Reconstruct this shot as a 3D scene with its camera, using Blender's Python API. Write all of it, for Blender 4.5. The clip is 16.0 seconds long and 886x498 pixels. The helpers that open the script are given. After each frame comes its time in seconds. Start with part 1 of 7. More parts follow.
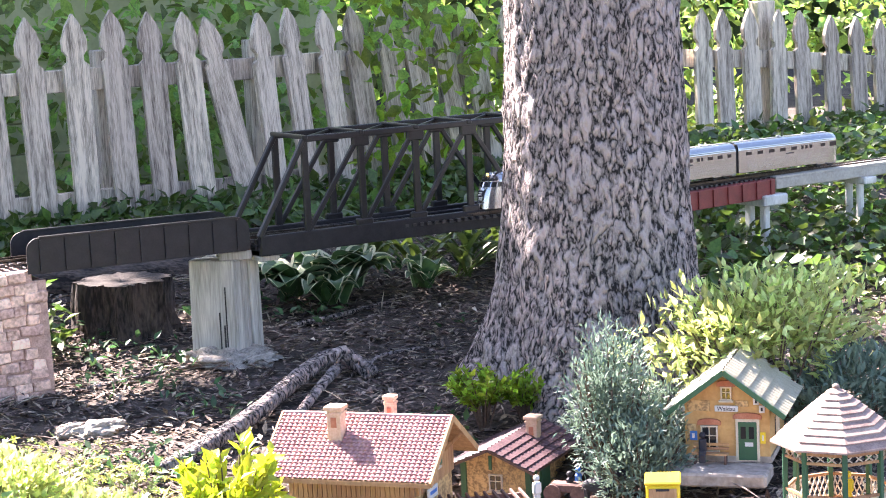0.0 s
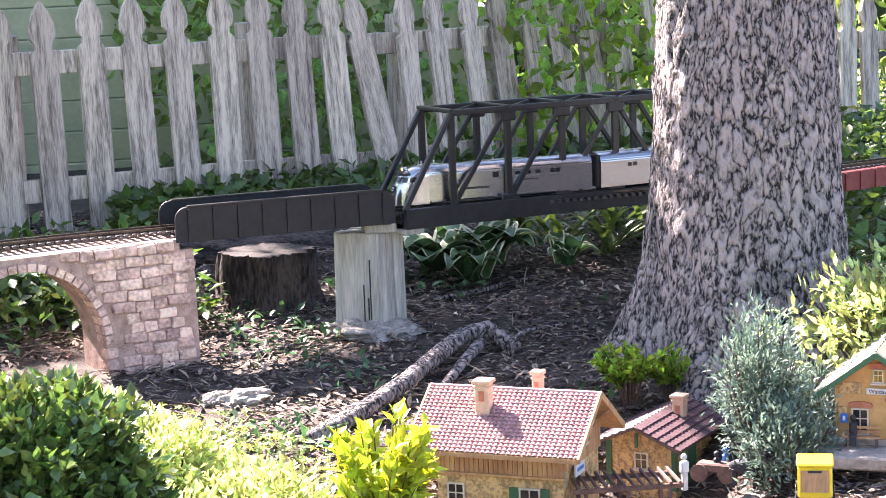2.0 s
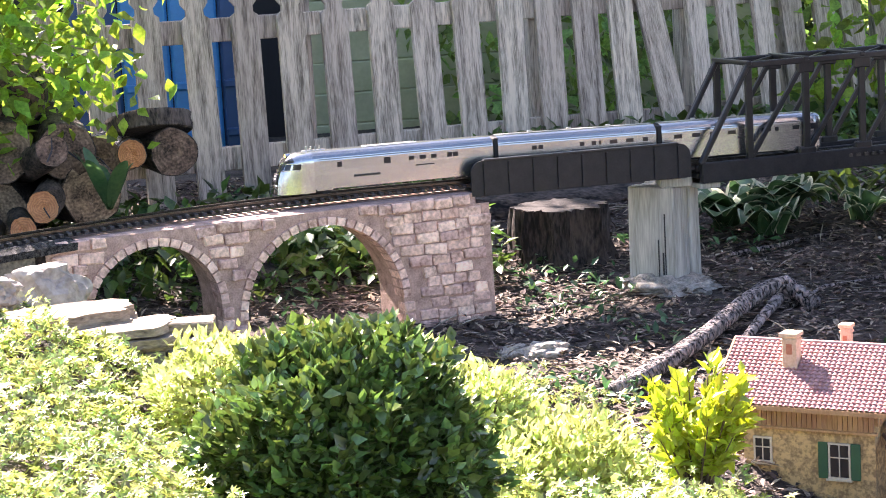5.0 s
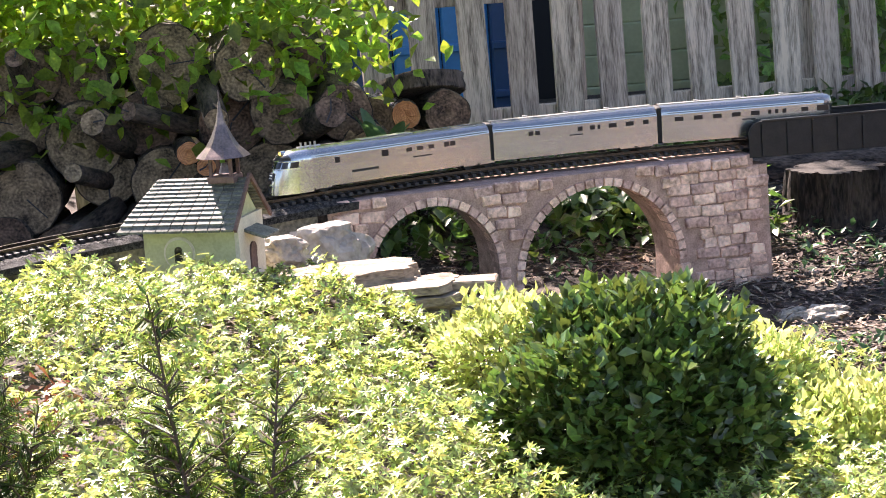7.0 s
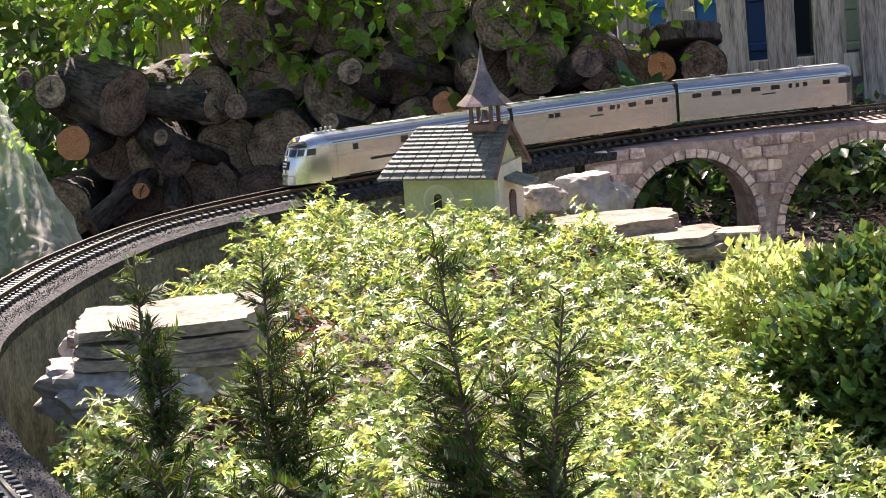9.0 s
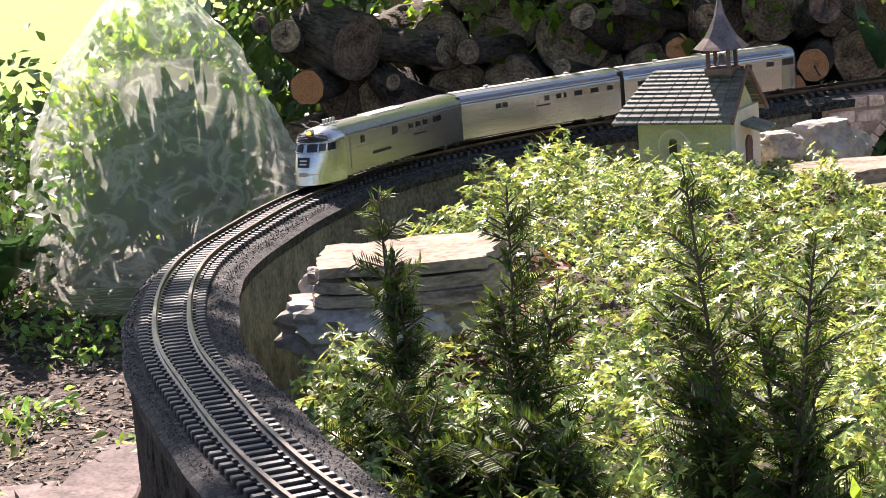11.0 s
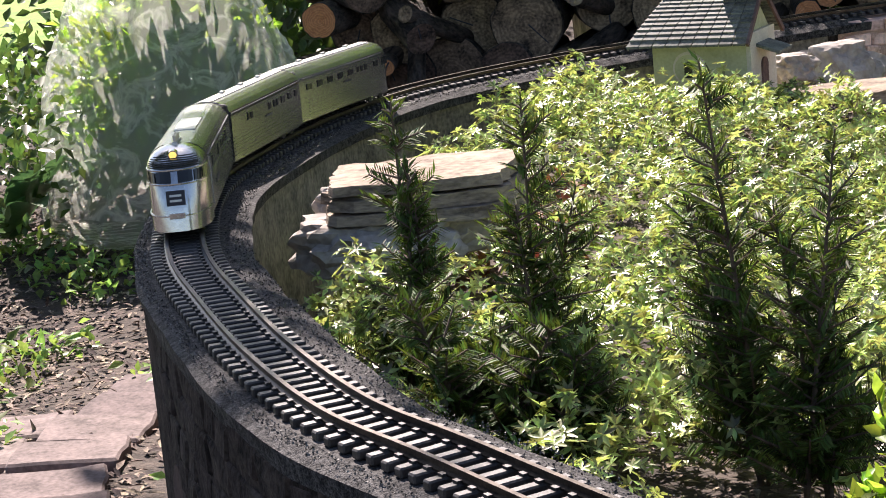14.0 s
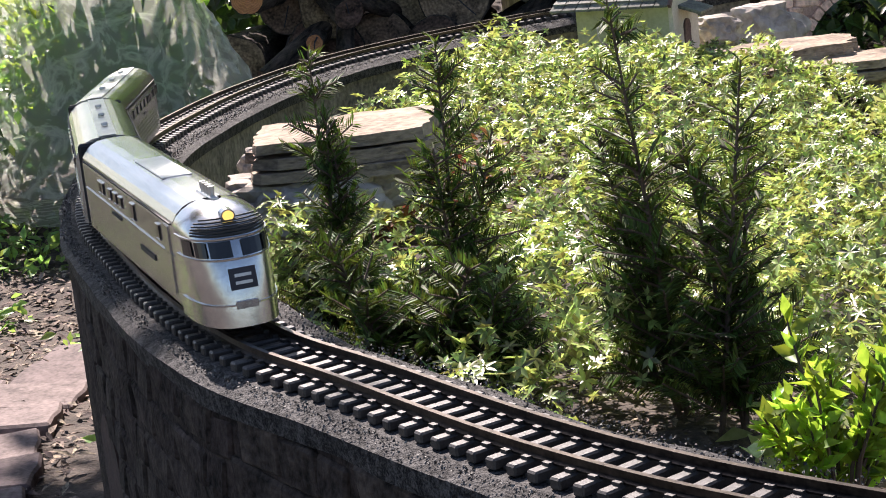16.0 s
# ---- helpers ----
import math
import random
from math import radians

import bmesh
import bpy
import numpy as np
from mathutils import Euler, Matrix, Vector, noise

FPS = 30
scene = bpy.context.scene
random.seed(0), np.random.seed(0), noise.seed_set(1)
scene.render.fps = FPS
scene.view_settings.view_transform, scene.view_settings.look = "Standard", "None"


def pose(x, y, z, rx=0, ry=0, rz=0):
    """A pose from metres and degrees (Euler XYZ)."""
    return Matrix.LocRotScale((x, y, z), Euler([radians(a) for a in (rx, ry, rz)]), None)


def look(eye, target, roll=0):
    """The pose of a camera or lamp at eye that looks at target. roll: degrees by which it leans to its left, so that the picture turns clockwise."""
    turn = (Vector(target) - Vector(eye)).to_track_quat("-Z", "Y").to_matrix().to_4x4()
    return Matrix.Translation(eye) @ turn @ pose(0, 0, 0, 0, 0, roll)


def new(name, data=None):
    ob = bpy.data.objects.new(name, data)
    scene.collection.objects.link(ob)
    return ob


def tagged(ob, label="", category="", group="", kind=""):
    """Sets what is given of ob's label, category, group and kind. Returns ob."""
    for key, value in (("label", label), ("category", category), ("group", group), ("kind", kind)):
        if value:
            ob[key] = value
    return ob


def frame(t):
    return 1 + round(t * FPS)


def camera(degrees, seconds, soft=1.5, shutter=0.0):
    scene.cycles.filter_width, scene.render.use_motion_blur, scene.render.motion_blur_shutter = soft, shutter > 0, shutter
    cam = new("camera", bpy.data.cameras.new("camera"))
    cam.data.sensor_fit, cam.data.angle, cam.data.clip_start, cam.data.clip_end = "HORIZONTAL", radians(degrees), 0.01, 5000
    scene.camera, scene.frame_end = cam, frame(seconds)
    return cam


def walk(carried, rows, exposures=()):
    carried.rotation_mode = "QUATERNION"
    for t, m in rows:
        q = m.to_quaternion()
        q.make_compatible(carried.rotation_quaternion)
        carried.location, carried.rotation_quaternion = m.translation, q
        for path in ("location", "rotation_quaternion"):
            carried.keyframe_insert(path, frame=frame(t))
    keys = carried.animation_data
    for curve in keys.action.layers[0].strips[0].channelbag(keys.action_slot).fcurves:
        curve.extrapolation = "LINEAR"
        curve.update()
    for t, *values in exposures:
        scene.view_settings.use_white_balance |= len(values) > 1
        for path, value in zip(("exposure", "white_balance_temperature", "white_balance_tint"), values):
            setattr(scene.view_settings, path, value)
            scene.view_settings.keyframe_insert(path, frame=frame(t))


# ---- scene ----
EXPOSURES = ((0, 3.05, 6550, 22), (3.5, 3.0, 6550, 22), (7, 2.3, 6800, 20), (10, 1.66, 6800, 19), (16, 1.42, 6550, 16))
cam = camera(24.0, 16.0, soft=1.0)
PATH = [
    (0, (0.308, -0.134, 1.151), (0.99, 1.725, 0.867), -2.7),
    (0.5, (0.284, -0.121, 1.145), (0.935, 1.748, 0.857), -2.6),
    (1, (0.274, -0.109, 1.144), (0.893, 1.77, 0.853), -2.4),
    (1.5, (0.276, -0.104, 1.144), (0.864, 1.784, 0.849), -2.3),
    (2, (0.253, -0.102, 1.139), (0.823, 1.792, 0.841), -2.1),
    (2.5, (0.243, -0.102, 1.14), (0.791, 1.797, 0.834), -2.0),
    (3, (0.225, -0.091, 1.123), (0.747, 1.815, 0.814), -1.9),
    (3.5, (0.198, -0.091, 1.12), (0.688, 1.822, 0.804), -2.1),
    (5.8, (0.13, -0.039, 1.096), (0.363, 1.922, 0.777), -3.7),
    (6, (0.118, -0.043, 1.099), (0.329, 1.919, 0.776), -3.8),
    (6.5, (0.102, -0.053, 1.105), (0.255, 1.913, 0.774), -3.8),
    (7, (0.087, -0.051, 1.098), (0.179, 1.918, 0.762), -3.9),
    (7.5, (0.061, -0.049, 1.088), (0.103, 1.921, 0.748), -3.8),
    (8, (0.051, -0.052, 1.084), (0.036, 1.918, 0.736), -3.8),
    (8.5, (0.038, -0.036, 1.075), (-0.032, 1.932, 0.724), -4.1),
    (9, (0.035, -0.018, 1.073), (-0.1, 1.945, 0.715), -4.2),
    (9.5, (0.013, -0.01, 1.072), (-0.185, 1.946, 0.703), -4.3),
    (10, (0.005, -0.01, 1.067), (-0.254, 1.937, 0.689), -4.5),
    (10.2, (0.006, -0.014, 1.058), (-0.276, 1.93, 0.68), -4.5),
    (12.3, (-0.006, -0.013, 1.05), (-0.383, 1.908, 0.64), -4.9),
    (12.5, (-0.01, 0.0, 1.042), (-0.387, 1.92, 0.629), -4.9),
    (13, (-0.004, 0.0, 1.031), (-0.38, 1.919, 0.612), -5.0),
    (13.5, (-0.003, 0.001, 1.02), (-0.375, 1.919, 0.595), -5.1),
    (14, (0.0, 0.002, 1.004), (-0.363, 1.921, 0.573), -5.5),
    (14.5, (0.008, -0.011, 0.989), (-0.344, 1.908, 0.549), -5.7),
    (15, (0.012, -0.02, 0.974), (-0.326, 1.9, 0.529), -5.9),
    (15.5, (0.015, -0.025, 0.96), (-0.31, 1.897, 0.514), -6.1),
    (16, (0.026, -0.035, 0.957), (-0.283, 1.89, 0.513), -6.5),
]
walk(cam, [(t, look(eye, aim, roll)) for t, eye, aim, roll in PATH], EXPOSURES)

# ---- light: high sun behind the garden, blue sky ----
SUN_EL, SUN_AZ = 45.0, -22.0          # azimuth from +y towards +x
sd = Vector((math.sin(radians(SUN_AZ)) * math.cos(radians(SUN_EL)),
             math.cos(radians(SUN_AZ)) * math.cos(radians(SUN_EL)), math.sin(radians(SUN_EL))))
world = bpy.data.worlds.new("sky")
scene.world = world
world.use_nodes = True
wn = world.node_tree
sky = wn.nodes.new("ShaderNodeTexSky")
sky.sky_type, sky.sun_disc = "NISHITA", False
sky.sun_elevation, sky.sun_rotation = radians(SUN_EL), radians(SUN_AZ)
wn.links.new(sky.outputs[0], wn.nodes["Background"].inputs[0])
wn.nodes["Background"].inputs[1].default_value = 0.068
sun = new("sun", bpy.data.lights.new("sun", "SUN"))
sun.data.energy, sun.data.angle, sun.data.color = 5.0, radians(0.6), (1.0, 0.9, 0.83)
sun.matrix_world = look(sd * 20, (0, 0, 0))


# ---- materials ----
def mat(name, a, b, rough=0.7, scale=30.0, bump=0.3, metal=0.0, stretch=(1, 1, 1), fine=6.0, trans=0.0,
        island=0.0, glossy=0.5, contrast=(0.35, 0.65), piece=0.0, dist=0.003):
    """Two-colour surface: stains at one scale, grain at a finer one."""
    m = bpy.data.materials.new(name)
    m.use_nodes = True
    t = m.node_tree
    N, L = t.nodes, t.links
    p = N["Principled BSDF"]
    co = N.new("ShaderNodeTexCoord")
    mp = N.new("ShaderNodeMapping")
    mp.inputs["Scale"].default_value = stretch
    src_co = co.outputs["Object"]
    if piece:
        rnd, sc, sh = N.new("ShaderNodeObjectInfo"), N.new("ShaderNodeMath"), N.new("ShaderNodeVectorMath")
        sc.operation, sc.inputs[1].default_value, sh.operation = "MULTIPLY", 41.0, "ADD"
        L.new(rnd.outputs["Random"], sc.inputs[0])
        L.new(co.outputs["Object"], sh.inputs[0])
        L.new(sc.outputs[0], sh.inputs[1])
        src_co = sh.outputs[0]
    L.new(src_co, mp.inputs["Vector"])
    n1 = N.new("ShaderNodeTexNoise")
    n1.inputs["Scale"].default_value, n1.inputs["Detail"].default_value = scale, 6
    n2 = N.new("ShaderNodeTexNoise")
    n2.inputs["Scale"].default_value, n2.inputs["Detail"].default_value = scale * fine, 4
    for n in (n1, n2):
        L.new(mp.outputs[0], n.inputs["Vector"])
    mx = N.new("ShaderNodeMath")
    mx.operation = "MULTIPLY_ADD"
    mx.inputs[1].default_value = 0.45
    L.new(n2.outputs[0], mx.inputs[0])
    ad = N.new("ShaderNodeMath")
    ad.operation = "MULTIPLY"
    ad.inputs[1].default_value = 0.55
    L.new(n1.outputs[0], ad.inputs[0])
    L.new(ad.outputs[0], mx.inputs[2])
    rp = N.new("ShaderNodeValToRGB")
    rp.color_ramp.elements[0].position, rp.color_ramp.elements[1].position = contrast
    rp.color_ramp.elements[0].color, rp.color_ramp.elements[1].color = (*a, 1), (*b, 1)
    L.new(mx.outputs[0], rp.inputs[0])
    col = rp.outputs[0]
    if island or piece:
        src = N.new("ShaderNodeNewGeometry").outputs["Random Per Island"] if island else N.new("ShaderNodeObjectInfo").outputs["Random"]
        hs = N.new("ShaderNodeHueSaturation")
        mr = N.new("ShaderNodeMapRange")
        k = island or piece
        mr.inputs["To Min"].default_value, mr.inputs["To Max"].default_value = 1 - k, 1 + k
        L.new(src, mr.inputs["Value"])
        L.new(mr.outputs[0], hs.inputs["Value"])
        mh = N.new("ShaderNodeMapRange")
        mh.inputs["To Min"].default_value, mh.inputs["To Max"].default_value = 0.5 - 0.05 * k, 0.5 + 0.05 * k
        L.new(src, mh.inputs["Value"])
        L.new(mh.outputs[0], hs.inputs["Hue"])
        L.new(col, hs.inputs["Color"])
        col = hs.outputs[0]
    L.new(col, p.inputs["Base Color"])
    p.inputs["Roughness"].default_value, p.inputs["Metallic"].default_value = rough, metal
    p.inputs["Specular IOR Level"].default_value = glossy
    if bump:
        bp = N.new("ShaderNodeBump")
        bp.inputs["Strength"].default_value, bp.inputs["Distance"].default_value = bump, dist
        L.new(mx.outputs[0], bp.inputs["Height"])
        L.new(bp.outputs[0], p.inputs["Normal"])
    if trans:
        tr = N.new("ShaderNodeBsdfTranslucent")
        ms = N.new("ShaderNodeMixShader")
        ms.inputs[0].default_value = trans
        gm = N.new("ShaderNodeHueSaturation")
        gm.inputs["Value"].default_value, gm.inputs["Saturation"].default_value, gm.inputs["Hue"].default_value = 1.7, 1.1, 0.485
        L.new(col, gm.inputs["Color"])
        L.new(gm.outputs[0], tr.inputs["Color"])
        L.new(p.outputs[0], ms.inputs[1])
        L.new(tr.outputs[0], ms.inputs[2])
        L.new(ms.outputs[0], N["Material Output"].inputs["Surface"])
    return m


def plain(name, c, rough=0.5, metal=0.0, glow=0.0):
    m = mat(name, [v * 0.85 for v in c], c, rough, 60, 0.05, metal)
    if glow:
        m.node_tree.nodes["Principled BSDF"].inputs["Emission Color"].default_value = (*c, 1)
        m.node_tree.nodes["Principled BSDF"].inputs["Emission Strength"].default_value = glow
    return m


M = {
    "soil": mat("soil", (0.014, 0.011, 0.009), (0.11, 0.085, 0.068), 0.95, 14, 1.0, fine=9, dist=0.01),
    "mulch": mat("mulch", (0.03, 0.02, 0.017), (0.36, 0.27, 0.215), 0.9, 40, 0.3, island=0.8),
    "bark": mat("bark", (0.05, 0.042, 0.04), (0.36, 0.31, 0.29), 0.95, 22, 1.0, stretch=(1, 1, 0.35), fine=4, contrast=(0.36, 0.6), dist=0.012),
    "fence": mat("weathered_wood", (0.15, 0.123, 0.1), (0.6, 0.52, 0.435), 0.9, 16, 0.8, stretch=(3.5, 3.5, 0.3), piece=0.22, contrast=(0.36, 0.58)),
    "dark_bark": mat("dark_bark", (0.008, 0.006, 0.005), (0.15, 0.115, 0.093), 0.95, 22, 1.0, stretch=(1, 1, 0.35), contrast=(0.4, 0.66), dist=0.014),
    "log_end": mat("grey_log_end", (0.03, 0.02, 0.015), (0.38, 0.26, 0.18), 0.95, 26, 0.9, piece=0.4),
    # stump bark and cut are darkened to stand for the shade on them
    "stump_bark": mat("furrowed_bark_in_shade", (0.005, 0.004, 0.0035), (0.085, 0.068, 0.058), 0.95, 26, 1.0, stretch=(1, 1, 0.25), contrast=(0.42, 0.64), dist=0.014),
    "stump_top": mat("weathered_cut_in_shade", (0.015, 0.012, 0.01), (0.08, 0.066, 0.056), 0.95, 40, 0.9),
    "fresh_cut": mat("fresh_cut_wood", (0.5, 0.2, 0.08), (0.68, 0.32, 0.14), 0.8, 40, 0.2),
    "pink_stone": mat("pink_cast_stone", (0.31, 0.185, 0.15), (0.92, 0.65, 0.545), 0.9, 20, 0.9, fine=6, piece=0.22, contrast=(0.36, 0.6), dist=0.004),
    "mortar": mat("pink_mortar", (0.2, 0.125, 0.105), (0.58, 0.4, 0.335), 0.95, 44, 0.8, contrast=(0.3, 0.64)),
    "concrete": mat("weathered_concrete", (0.06, 0.055, 0.045), (0.3, 0.27, 0.21), 0.95, 14, 0.7, fine=8),
    "pale_concrete": mat("pale_rough_concrete", (0.16, 0.14, 0.12), (0.5, 0.46, 0.4), 0.95, 40, 1.0, fine=5, dist=0.006),
    "dark_wall": mat("dark_faux_stone", (0.008, 0.0065, 0.006), (0.085, 0.066, 0.057), 0.9, 24, 1.0, fine=5, piece=0.25, dist=0.009, glossy=0.12),
    "felt": mat("black_grit_felt", (0.006, 0.006, 0.007), (0.15, 0.143, 0.14), 0.75, 110, 1.0, fine=4, contrast=(0.42, 0.75), dist=0.004, glossy=0.2),
    "black_steel": mat("black_paint", (0.005, 0.005, 0.006), (0.018, 0.018, 0.02), 0.34, 50, 0.15),
    "plate": mat("satin_black_plate", (0.006, 0.006, 0.008), (0.018, 0.018, 0.021), 0.5, 40, 0.2, glossy=0.35),
    "red_steel": mat("oxide_red_paint", (0.14, 0.02, 0.02), (0.24, 0.045, 0.04), 0.5, 40, 0.15),
    "tie": mat("black_plastic_sleeper", (0.015, 0.014, 0.014), (0.05, 0.045, 0.043), 0.5, 90, 0.3, piece=0.3),
    "rail": mat("tarnished_rail", (0.04, 0.034, 0.03), (0.12, 0.1, 0.085), 0.36, 40, 0.1, metal=1.0),
    "silver": mat("brushed_silver", (0.32, 0.33, 0.34), (0.45, 0.46, 0.47), 0.23, 30, 0.06, metal=0.95, stretch=(0.2, 1, 6)),
    "silver_roof": mat("silver_roof_paint", (0.45, 0.45, 0.44), (0.6, 0.6, 0.59), 0.34, 25, 0.05, metal=0.85),
    "chrome": mat("bright_chrome", (0.42, 0.43, 0.44), (0.58, 0.59, 0.6), 0.2, 40, 0.03, metal=0.95),
    "glass_dark": plain("dark_window", (0.02, 0.022, 0.025), 0.12),
    "rubber": plain("black_rubber", (0.015, 0.015, 0.015), 0.8),
    "under": plain("dark_underframe", (0.03, 0.03, 0.03), 0.7),
    "amber": plain("amber_lens", (0.8, 0.5, 0.12), 0.15, 0, 0.6),
    "white_paint": mat("old_white_paint", (0.42, 0.42, 0.4), (0.68, 0.68, 0.65), 0.75, 25, 0.3, stretch=(1, 1, 0.4)),
    "pier": mat("grey_pier_paint", (0.24, 0.235, 0.205), (0.6, 0.585, 0.52), 0.85, 16, 0.5, stretch=(2.5, 2.5, 0.2), piece=0.12),
    "beam": mat("grey_beam", (0.3, 0.28, 0.25), (0.48, 0.45, 0.4), 0.85, 20, 0.3),
    "roof_red": mat("pink_red_tile", (0.3, 0.145, 0.14), (0.52, 0.31, 0.295), 0.55, 40, 0.3, island=0.12),
    "roof_maroon": mat("maroon_tile", (0.055, 0.025, 0.03), (0.12, 0.06, 0.066), 0.55, 40, 0.3),
    "roof_grey": mat("grey_green_tile", (0.05, 0.055, 0.045), (0.2, 0.2, 0.165), 0.7, 40, 0.4, piece=0.3),
    "roof_cream": mat("pale_ribbed_tile", (0.24, 0.225, 0.16), (0.42, 0.4, 0.3), 0.7, 40, 0.4, contrast=(0.2, 0.8)),
    "shingle": mat("brown_shingle", (0.22, 0.15, 0.125), (0.42, 0.31, 0.26), 0.8, 50, 0.4, piece=0.22),
    "timber": mat("orange_timber", (0.32, 0.17, 0.08), (0.52, 0.31, 0.16), 0.75, 20, 0.3, stretch=(6, 6, 0.6), piece=0.15),
    "brown_wood": mat("brown_model_timber", (0.09, 0.05, 0.04), (0.2, 0.12, 0.1), 0.8, 30, 0.3),
    "stucco": mat("ochre_stucco", (0.46, 0.27, 0.1), (0.62, 0.4, 0.17), 0.9, 20, 0.4),
    "rubble": mat("ochre_rubble", (0.3, 0.2, 0.1), (0.66, 0.46, 0.22), 0.9, 70, 0.7, fine=3, contrast=(0.42, 0.56)),
    "cream": mat("cream_plaster", (0.52, 0.46, 0.36), (0.7, 0.64, 0.52), 0.85, 40, 0.2),
    "church_wall": mat("pale_green_plaster", (0.4, 0.4, 0.22), (0.56, 0.56, 0.33), 0.85, 30, 0.25),
    "brick_red": mat("terracotta", (0.38, 0.13, 0.07), (0.52, 0.22, 0.13), 0.8, 60, 0.3),
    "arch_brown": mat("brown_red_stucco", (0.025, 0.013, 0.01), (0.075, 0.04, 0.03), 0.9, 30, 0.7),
    "chimney": mat("buff_chimney", (0.52, 0.34, 0.22), (0.7, 0.52, 0.38), 0.85, 50, 0.3),
    "green_paint": plain("dark_green_paint", (0.035, 0.12, 0.06), 0.55),
    "white": plain("white_board", (0.72, 0.72, 0.7), 0.6),
    "blue": plain("blue_board", (0.05, 0.2, 0.6), 0.6),
    "yellow": plain("yellow_enamel", (0.85, 0.62, 0.03), 0.4),
    "ink": plain("dark_ink", (0.03, 0.03, 0.04), 0.7),
    "copper": mat("dark_metal_spire", (0.12, 0.1, 0.1), (0.3, 0.22, 0.2), 0.35, 40, 0.1, metal=0.7),
    "rock": mat("limestone", (0.22, 0.19, 0.165), (0.52, 0.47, 0.42), 0.92, 16, 0.8, fine=5, dist=0.006),
    "sandrock": mat("sandstone_slab", (0.1, 0.075, 0.055), (0.42, 0.33, 0.245), 0.92, 14, 0.9, fine=6, stretch=(1, 1, 3), dist=0.006),
    "paver": mat("pinkish_paver", (0.07, 0.052, 0.048), (0.23, 0.175, 0.165), 0.9, 22, 0.5, piece=0.25),
    "siding": mat("yellow_green_siding", (0.42, 0.44, 0.27), (0.52, 0.54, 0.34), 0.7, 10, 0.1),
    "blue_plastic": plain("blue_plastic", (0.02, 0.2, 0.48), 0.45),
    "navy_plastic": plain("navy_plastic", (0.006, 0.055, 0.16), 0.5),
    "dark_opening": plain("near_black", (0.012, 0.012, 0.014), 0.8),
    "lawn": mat("lawn", (0.09, 0.19, 0.015), (0.22, 0.37, 0.04), 0.9, 6, 0.5, fine=20),
    "woodruff": mat("woodruff_leaf", (0.085, 0.13, 0.02), (0.48, 0.55, 0.19), 0.33, 20, 0, trans=0.3, island=0.8, glossy=0.7),
    "box_leaf": mat("boxwood_leaf", (0.045, 0.082, 0.022), (0.165, 0.245, 0.06), 0.32, 20, 0, trans=0.16, island=0.55, glossy=0.7),
    "lime_leaf": mat("lime_leaf", (0.24, 0.32, 0.03), (0.44, 0.5, 0.08), 0.4, 20, 0, trans=0.35, island=0.4),
    "yew": mat("yew_needle", (0.025, 0.045, 0.012), (0.1, 0.15, 0.03), 0.55, 20, 0, trans=0.25, island=0.6, glossy=0.25),
    "vine": mat("vine_leaf", (0.1, 0.18, 0.028), (0.28, 0.42, 0.075), 0.38, 20, 0, trans=0.6, island=0.5),
    "dark_leaf": mat("shade_leaf", (0.035, 0.075, 0.018), (0.1, 0.16, 0.04), 0.38, 20, 0, trans=0.32, island=0.5),
    "hosta": mat("hosta_leaf", (0.03, 0.09, 0.038), (0.08, 0.16, 0.06), 0.4, 16, 0, trans=0.25, island=0.3),
    "cream_edge": mat("hosta_edge", (0.45, 0.48, 0.3), (0.6, 0.6, 0.42), 0.45, 20, 0, trans=0.25),
    "silver_leaf": mat("silver_leaf", (0.085, 0.14, 0.11), (0.21, 0.285, 0.22), 0.6, 20, 0, trans=0.2, island=0.3),
    # yellow-green leaf with strong sunlight already put into its colour
    "sunlit_leaf": mat("sun_brightened_leaf", (0.26, 0.34, 0.09), (0.56, 0.6, 0.27), 0.42, 20, 0, trans=0.3, island=0.5),
    "hedge_leaf": mat("hedge_leaf", (0.1, 0.18, 0.045), (0.27, 0.4, 0.11), 0.4, 20, 0, trans=0.45, island=0.6),
    "grit": mat("loose_grit", (0.02, 0.02, 0.02), (0.16, 0.15, 0.14), 0.7, 60, 0.2, island=0.9),
    "twig": mat("brown_twig", (0.06, 0.04, 0.03), (0.16, 0.11, 0.08), 0.9, 30, 0.3),
    "dry_twig": mat("dry_twig", (0.08, 0.06, 0.05), (0.42, 0.35, 0.29), 0.9, 30, 0.3, island=0.7),
    "red_leaf": mat("russet_leaf", (0.12, 0.05, 0.03), (0.25, 0.12, 0.06), 0.6, 30, 0, trans=0.25, island=0.4),
}


